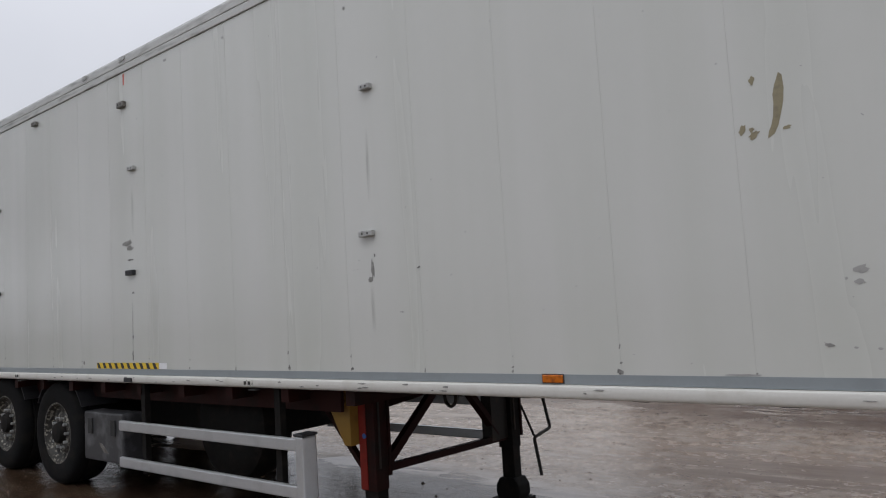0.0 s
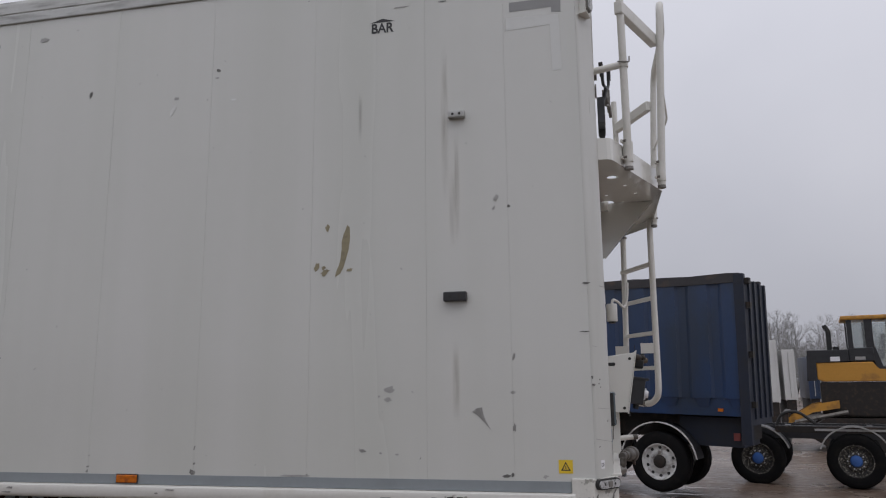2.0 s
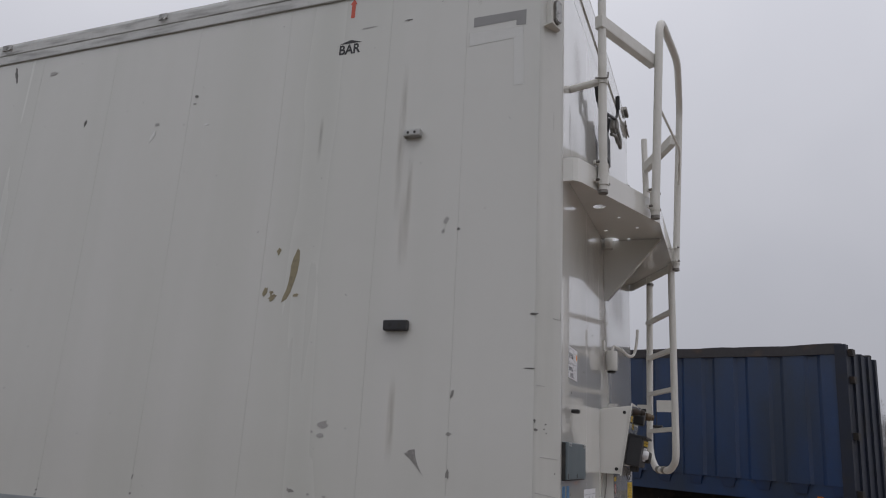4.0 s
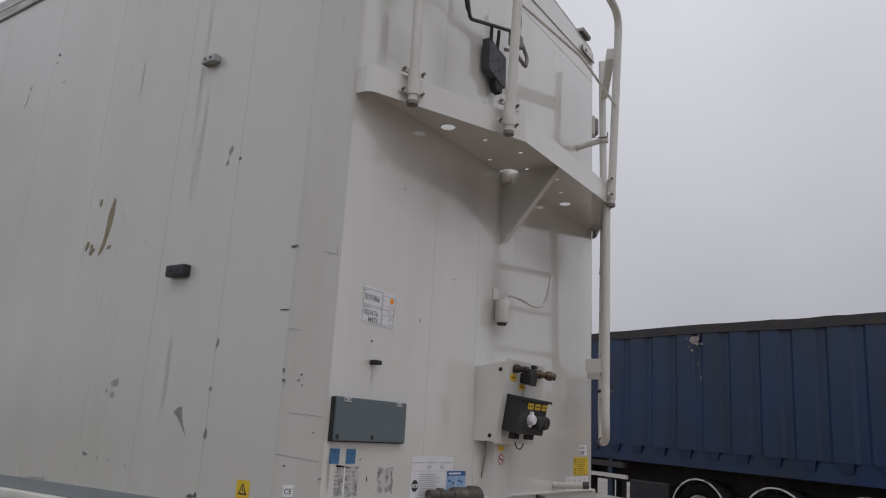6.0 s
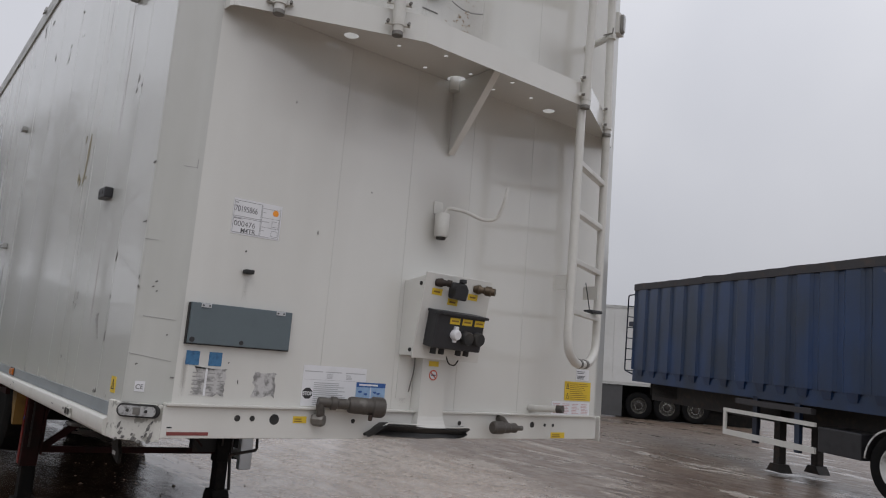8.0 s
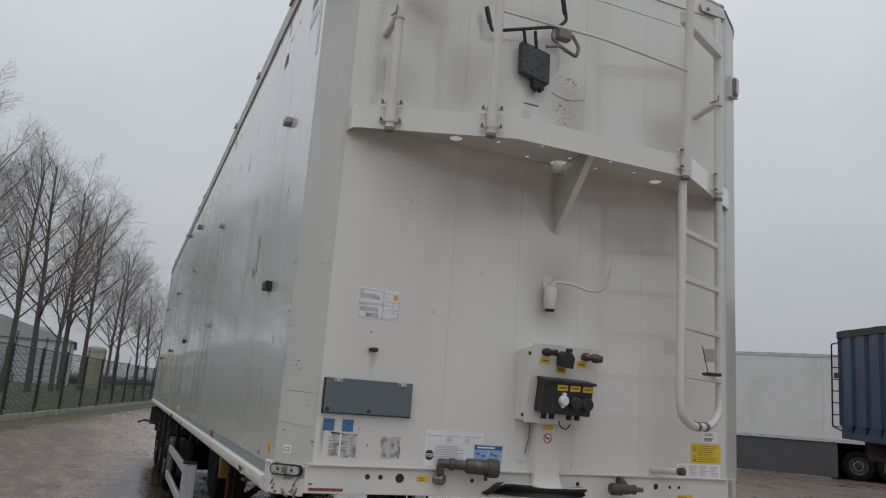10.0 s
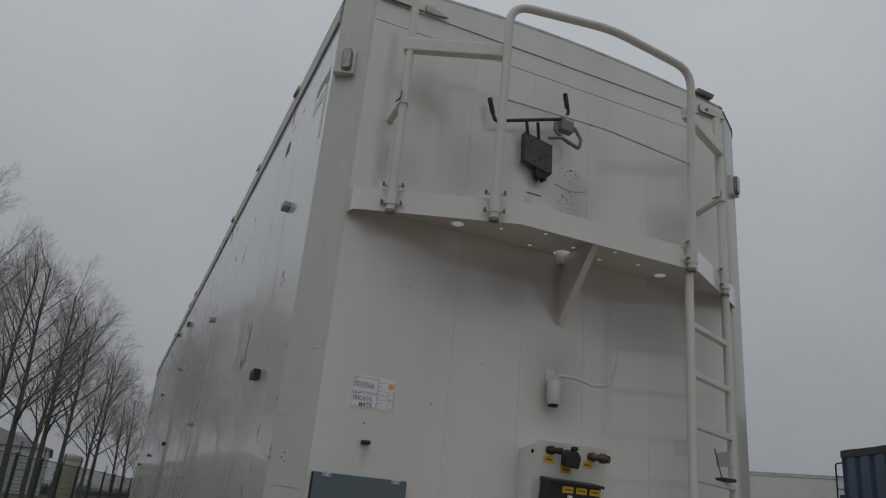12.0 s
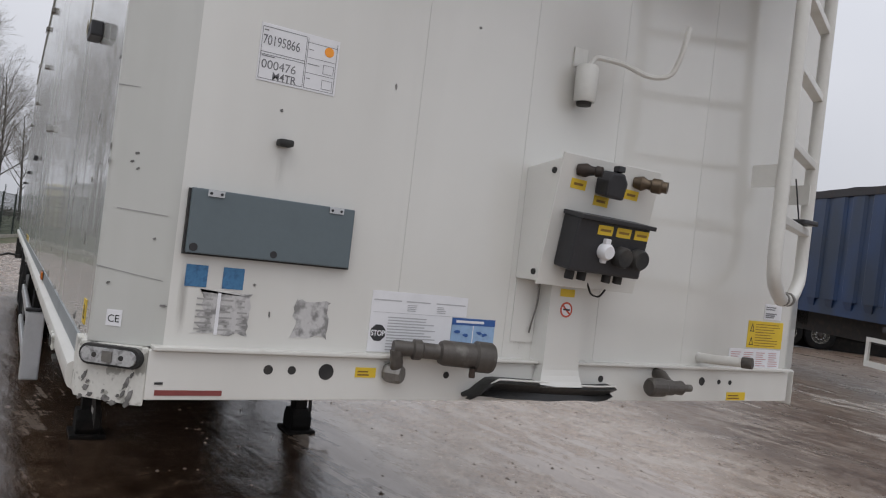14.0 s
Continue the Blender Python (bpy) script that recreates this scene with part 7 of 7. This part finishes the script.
# ---- yellow loader ----
def loader():
    t = thing("crawler_loader", pose(7.85, 19.3, ground_z(8, 18), 0, 0, -14), "yellow crawler loader with a black cab", "loader")
    # local x runs to its rear, y away from the near side
    hood = [(-2.0, 2.5), (-0.55, 2.5), (-0.42, 2.27), (0.04, 2.27), (0.0, 1.95), (-1.84, 1.95), (-2.0, 2.02)]
    part("engine_hood", prism(B(), [(x, 0.45, z) for x, z in hood], (0, 1.45, 0), 0.03), yellow_machine, t)
    part("body", box(B(), -1.95, 2.2, 0.5, 1.9, 0.95, 1.93, 0.05), dark_steel, t)
    cowl = [(-2.28, 1.97), (-2.02, 1.97), (-2.02, 2.52), (-1.14, 2.52), (-1.14, 2.86), (-2.22, 2.86)]
    part("black_cowl", prism(B(), [(x, 0.42, z) for x, z in cowl], (0, 1.5, 0), 0.02), black_plastic, t)
    cab = part("cab", box(B(), -1.13, -0.5, 0.46, 1.87, 2.52, 2.9, 0.02), black_plastic, t, "black cab with large windows and a yellow roof")
    for y in (0.48, 1.78):
        part("cab_post", box(B(), -1.12, -0.99, y, y + 0.07, 2.88, 3.72), black_plastic, cab)
        part("cab_post", box(B(), -0.67, -0.47, y, y + 0.07, 2.88, 3.72), black_plastic, cab)
        part("cab_post", prism(B(), [(-0.09, y, 2.27), (0.24, y, 2.27), (0.1, y, 3.72), (-0.03, y, 3.72)], (0, 0.07, 0)), black_plastic, cab)
        part("door_sill", prism(B(), [(-0.5, y, 2.53), (-0.42, y, 2.29), (-0.09, y, 2.29), (-0.09, y, 2.37), (-0.3, y, 2.37), (-0.44, y, 2.9), (-0.5, y, 2.9)], (0, 0.06, 0)), black_plastic, cab)
        part("cab_window", box(B(), -0.99, -0.67, y + 0.03, y + 0.04, 2.9, 3.7), cab_glass, cab)
        part("door_glass", prism(B(), [(-0.46, y + 0.03, 3.68), (-0.04, y + 0.03, 3.68), (-0.09, y + 0.03, 2.38), (-0.3, y + 0.03, 2.38), (-0.44, y + 0.03, 2.9)], (0, 0.01, 0)), cab_glass, cab)
    part("cab_roof", box(B(), -1.26, 0.16, 0.42, 1.92, 3.71, 3.83, 0.04), yellow_machine, cab)
    part("cab_window", box(B(), -1.1, -1.09, 0.56, 1.77, 2.9, 3.7), cab_glass, cab)
    part("seat", prism(B(), [(-0.62, 0.95, 2.6), (-0.2, 0.95, 2.6), (-0.12, 0.95, 3.3), (-0.24, 0.95, 3.3), (-0.3, 0.95, 2.75), (-0.62, 0.95, 2.75)], (0, 0.5, 0), 0.03), black_rubber, cab)
    part("exhaust", tube(B(), [(-1.6, 0.9, 2.8), (-1.6, 0.9, 3.42), (-1.7, 0.9, 3.6)], 0.07, 10), black_rubber, t, smooth=True)
    part("air_filter", tube(B(), [(-1.42, 1.3, 2.8), (-1.42, 1.3, 2.98)], 0.09, 10), black_rubber, t, smooth=True)
    part("maker_bar", box(B(), -1.62, -1.37, 0.413, 0.419, 2.53, 2.66), paper_white, t, "white lettering bar")
    part("model_bar", box(B(), -0.98, -0.72, 0.452, 0.459, 2.56, 2.65), chip_grey, t)
    for y in (0.1, 1.75):
        bm = B()
        pts = [(-1.9, 0.12), (1.9, 0.12), (2.25, 0.35), (2.2, 0.75), (1.9, 0.92), (-1.9, 0.92), (-2.25, 0.7), (-2.25, 0.35)]
        prism(bm, [(x, y, z) for x, z in pts], (0, 0.45, 0))
        tr = part("crawler_track", bm, dark_steel, t, "dark muddy crawler track")
        for i in range(18):
            part("track_shoe", box(B(), -1.95 + i * 0.22, -1.8 + i * 0.22, y - 0.02, y + 0.47, 0.0, 0.14), dark_steel, tr)
    for y in (0.35, 1.9):
        bm = prism(B(), [(-1.5, y, 1.42), (-2.2, y, 1.3), (-3.0, y, 0.85), (-2.95, y, 0.68), (-2.2, y, 1.08), (-1.5, y, 1.2)], (0, 0.1, 0))
        part("lift_arm", bm, yellow_machine, t)
        part("lift_ram", tube(B(), [(-1.3, y - 0.05, 1.1), (-2.7, y - 0.05, 0.8)], 0.06, 8), grey_metal, t, smooth=True)
    bm = prism(B(), [(-2.9, -0.1, 0.1), (-4.0, -0.1, 0.05), (-4.1, -0.1, 0.15), (-3.1, -0.1, 0.3), (-3.0, -0.1, 1.1), (-2.85, -0.1, 1.1)], (0, 2.5, 0))
    part("bucket", bm, dark_steel, t, "scraped steel bucket")


loader()


# ---- narrow box bodies beyond the loader ----
def storage_container(x, y, w, low, high, m, label):
    t = thing("storage_container", pose(x, y, -0.46, 0, 0, -4), label, "container", "upright containers")
    part("body", box(B(), 0, w, 0.02, 2.4, low, high, 0.02), m, t)
    for a in (0.0, w - 0.06):
        part("corner_post", box(B(), a, a + 0.06, -0.01, 0.05, low - 0.02, high + 0.02), m, t)
    part("lock_rod", tube(B(), [(w * 0.5, -0.01, low + 0.1), (w * 0.5, -0.01, high - 0.1)], 0.015, 6), rail_alu, t)
    part("stand", box(B(), 0.05, w - 0.05, 0.1, 2.3, 0.0, low), dark_steel, t, "dark support frame")
    part("side_frame", box(B(), w, w + 0.04, 0.1, 2.4, low + 0.1, high - 0.1), rail_alu, t)


storage_container(6.71, 32, 0.71, 1.05, 3.76, white_box, "tall narrow white steel container on a dark frame")
storage_container(7.64, 32, 0.49, 1.15, 3.34, white_box, "narrow white steel container on a dark frame")
storage_container(8.64, 32, 0.45, 1.2, 3.02, blue_paint, "narrow blue steel container on a dark frame")


# ---- fence ----
FA, FB = Vector((-6.0, -5.9, 0)), Vector((-100.0, 11.2, 0))
FD = (FB - FA).normalized()
FN = Vector((-FD.y, FD.x, 0))  # towards the field


def fence():
    ang = math.degrees(math.atan2(FD.y, FD.x))
    n = 32
    t = thing("mesh_fence", pose(FA.x, FA.y, 0, 0, 0, ang), "dark green wire-mesh fence on a concrete edging", "fence")
    L = 2.75
    for i in range(n):
        x = i * L
        post = part("post", box(B(), x - 0.045, x + 0.045, -0.03, 0.03, 0.1, 2.14), fence_green, t)
        bm = B()
        comb = [(x - 0.02, -0.028, 0.38)]
        for k in range(18):
            z = 0.4 + k * 0.14 if k < 13 else 2.14 + (k - 13) * 0.07
            comb += [(x - 0.02, -0.045, z), (x - 0.02, -0.09, z), (x - 0.02, -0.09, z + 0.022), (x - 0.02, -0.045, z + 0.022)]
        prism(bm, comb + [(x - 0.02, -0.028, 2.46)], (0.04, 0, 0))
        part("insulator_rod", bm, fence_green, post)
        bm = B()
        for k in range(10):
            z = 0.28 + k * 0.2
            box(bm, x + 0.03, x + L - 0.03, -0.004, 0.004, z - 0.006, z + 0.006)
        for k in range(1, 27):
            xx = x + k * L / 27
            box(bm, xx - 0.005, xx + 0.005, -0.004, 0.004, 0.24, 2.1)
        part("mesh_panel", bm, fence_green, t)
        part("top_wire", box(B(), x + 0.03, x + L - 0.03, -0.012, 0.012, 2.07, 2.1), fence_green, t)
        part("edging_slab", box(B(), x - L / 2 + 0.01, x + L / 2 - 0.01, -0.06, 0.06, -0.1, 0.24, 0.01), concrete, t)


fence()
bm = B()
rows = []
for k, (off, z) in enumerate(((0.0, -0.02), (0.35, 0.05), (0.85, 0.09))):
    rows.append([bm.verts.new(FA + FD * (i * 0.5) + FN * (-0.9 + off + 0.12 * noise.noise((i * 0.6, k, 0))) + Vector((0, 0, z + 0.03 * noise.noise((i * 0.9, k * 3, 2))))) for i in range(191)])
for p, q in zip(rows, rows[1:]):
    for i in range(190):
        bm.faces.new((p[i], p[i + 1], q[i + 1], q[i]))
structure("verge", bm, verge_mud, "strip of trampled mud along the fence")
bm = B()
cols = [0.05, 3, 8, 20, 60, 400]
grid = [[bm.verts.new(FA + FD * (i * 8 - 40) + FN * c + Vector((0, 0, 0.1 + 0.05 * noise.noise((i, c, 0))))) for i in range(60)] for c in cols]
for p, q in zip(grid, grid[1:]):
    for i in range(59):
        bm.faces.new((p[i], p[i + 1], q[i + 1], q[i]))
structure("field", bm, grass_mat, "winter grass field behind the fence")


# ---- bare trees ----
def grow(bm_wood, bm_twig, base, height, seed, counts=(24, 11, 10), wide=1.0, first=0.27):
    """A bare tree: a tapered trunk, limbs that sweep up into an egg-shaped crown, two orders of twigs."""
    rnd = random.Random(seed)

    def limb(p, d, length, r, order):
        n = (9, 5, 3, 1)[order]
        lift, wander = (0.1, 0.12, 0.1, 0.05)[order], (0.03, 0.08, 0.12, 0.16)[order]
        pts, dirs = [p], []
        for i in range(n):
            d = (d + Vector((rnd.uniform(-1, 1), rnd.uniform(-1, 1), rnd.uniform(-0.6, 0.6))) * wander + Vector((0, 0, lift / n))).normalized()
            p = p + d * length / n
            pts.append(p)
            dirs.append(d)
        if order < 2:
            tube(bm_wood, pts, r, 7 if order == 0 else 5, r2=max(0.01, r * 0.2), caps=False)
        else:
            tube(bm_twig, pts, r, 3, r2=max(0.003, r * 0.4), caps=False)
        if order == 3:
            return
        start = first if order == 0 else 0.18
        for k in range(counts[order]):
            f = start + (0.99 - start) * (k + rnd.random()) / counts[order]
            i = min(n - 1, int(f * n))
            q = pts[i].lerp(pts[i + 1], f * n - i)
            side = Matrix.Rotation(rnd.uniform(0, 2 * math.pi), 3, dirs[i]) @ dirs[i].orthogonal().normalized()
            tilt = (0.88 - 0.4 * f, 0.72, 0.8)[order] * rnd.uniform(0.7, 1.2) * (wide if order == 0 else 1)
            nd = (dirs[i] * math.cos(tilt) + side * math.sin(tilt)).normalized()
            ln = (height * (0.14 + 0.3 * (1 - f)) if order == 0 else length * (0, 0.5, 0.62)[order] * (1.15 - 0.55 * f)) * rnd.uniform(0.75, 1.25)
            limb(q, nd, ln, max(0.006, r * (1 - 0.75 * f) * (0.42, 0.36, 0.35)[order]), order + 1)
    limb(Vector(base), Vector((rnd.uniform(-0.03, 0.03), rnd.uniform(-0.03, 0.03), 1)), height * 0.86, height * 0.0125, 0)


def tree(seed, height, counts, wide, material, twigs, label, group):
    t = thing("bare_tree", Matrix.Identity(4), label, "tree", group)
    wood, twig = B(), B()
    grow(wood, twig, (0, 0, -0.1), height, seed, counts, wide)
    part("trunk", wood, material, t, smooth=True)
    part("crown", twig, twigs, t, "fine bare twigs")
    return t


kinds = [tree(seed, h, (24, 10, 7), w, bark, twig_grey, "tall leafless roadside tree with upswept branches", "row of bare trees") for seed, h, w in ((11, 16.8, 1.08), (23, 16.2, 1.16), (37, 17.4, 1.0), (51, 15.6, 1.12))]
rnd = random.Random(4)
ROW = (-18.0, -12.5, -8.5, -3.5, 2.9, 6.8, 13.6, 16.7, 23.6, 38.4, 43.8, 61.0, 72.2, 89.9, 106.0)
for i, s in enumerate(ROW):
    p = Vector((-44.0, -7.2, 0)) + Vector((-0.992, 0.128, 0)) * s
    m = pose(p.x, p.y + rnd.uniform(-0.3, 0.3), 0.1, 0, 0, rnd.uniform(0, 360)) @ Matrix.Scale(rnd.uniform(0.94, 1.06) * (0.84 if s < 0 else 1.0), 4)
    if i < 4:
        kinds[i].matrix_world = m
    else:
        c = copy_thing(kinds[(i * 3 + i // 4) % 4], Matrix.Identity(4))
        c.matrix_world = m
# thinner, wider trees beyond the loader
far_kinds = [tree(seed, 9.0, (16, 8, 7), 1.45, bark_hazed, bark_hazed, "small leafless tree in the distance, haze painted into its pale bark", "distant bare trees") for seed in (71, 83, 97)]
for i in range(76):
    x, y = 6 + i * 0.42 + rnd.uniform(-1, 1), 76 + rnd.uniform(-8, 14)
    m = pose(x, y, ground_z(x, y), 0, 0, rnd.uniform(0, 360)) @ Matrix.Scale(rnd.uniform(0.74, 1.0), 4)
    c = far_kinds[i] if i < 3 else copy_thing(far_kinds[i % 3], Matrix.Identity(4))
    c.matrix_world = m


# ---- far buildings ----
def shed():
    t = thing("warehouse", pose(-112, -15.5, -0.9, 0, 0, 3), "pale grey warehouse with a low gable", "building")
    part("wall", box(B(), -16, 16, -8, 8, 0, 6.2), far_wall, t)
    part("roof", prism(B(), [(-16.3, -8.4, 6.1), (-16.3, 8.4, 6.1), (-16.3, 0, 8.6)], (32.6, 0, 0)), far_roof, t)
    for k in range(4):
        part("roof_light", box(B(), -12 + k * 7, -10 + k * 7, 2.2, 5.2, 7.0, 7.9), far_wall, t)
    part("door", box(B(), 16.0, 16.05, -2, 2, 0, 4.2), far_roof, t)
    t = thing("storage_silo", pose(-84, -3.7, 0, 0, 0, 0), "tan cylindrical storage silo", "silo")
    part("shell", lathe(B(), [(1.1, 0), (1.1, 4.2), (1.0, 4.35), (0, 4.6)], (0, 0, 0), (0, 0, 1), 20), far_tan, t, smooth=True)
    part("top_rim", lathe(B(), [(1.13, 3.9), (1.15, 4.05), (1.13, 4.2)], (0, 0, 0), (0, 0, 1), 20), far_roof, t)


shed()


def hedge(name, a, b, height, depth, seed, label):
    """A ragged far line of bare scrub."""
    rnd = random.Random(seed)
    bm = B()
    a, b = Vector(a), Vector(b)
    d = (b - a).normalized()
    nrm = Vector((-d.y, d.x, 0))
    count = int((b - a).length * 5)
    for i in range(count):
        p = a + (b - a) * rnd.random() + nrm * rnd.uniform(-depth, depth)
        h = height * rnd.uniform(0.5, 1.0)
        for k in range(3):
            q = p + Vector((rnd.uniform(-0.5, 0.5), rnd.uniform(-0.5, 0.5), h * rnd.uniform(0.6, 1)))
            tube(bm, [p, (p + q) / 2 + Vector((rnd.uniform(-.2, .2), rnd.uniform(-.2, .2), 0)), q], 0.04, 3, r2=0.01, caps=False)
    ob = link_mesh(name, bm, hedge_mat)
    return tagged(ob, label=label, category="hedge", kind="stuff")


hedge("scrub_hedge", (-30, -30, 0), (-190, 8, 0), 2.6, 2.5, 3, "far line of bare brown scrub")
hedge("scrub_hedge", (-60, 95, 0), (60, 88, 0), 4.5, 3, 5, "far line of bare brown scrub")
hedge("scrub_hedge", (-70, -75, 0), (70, -75, 0), 5.0, 3, 6, "far line of bare brown scrub")
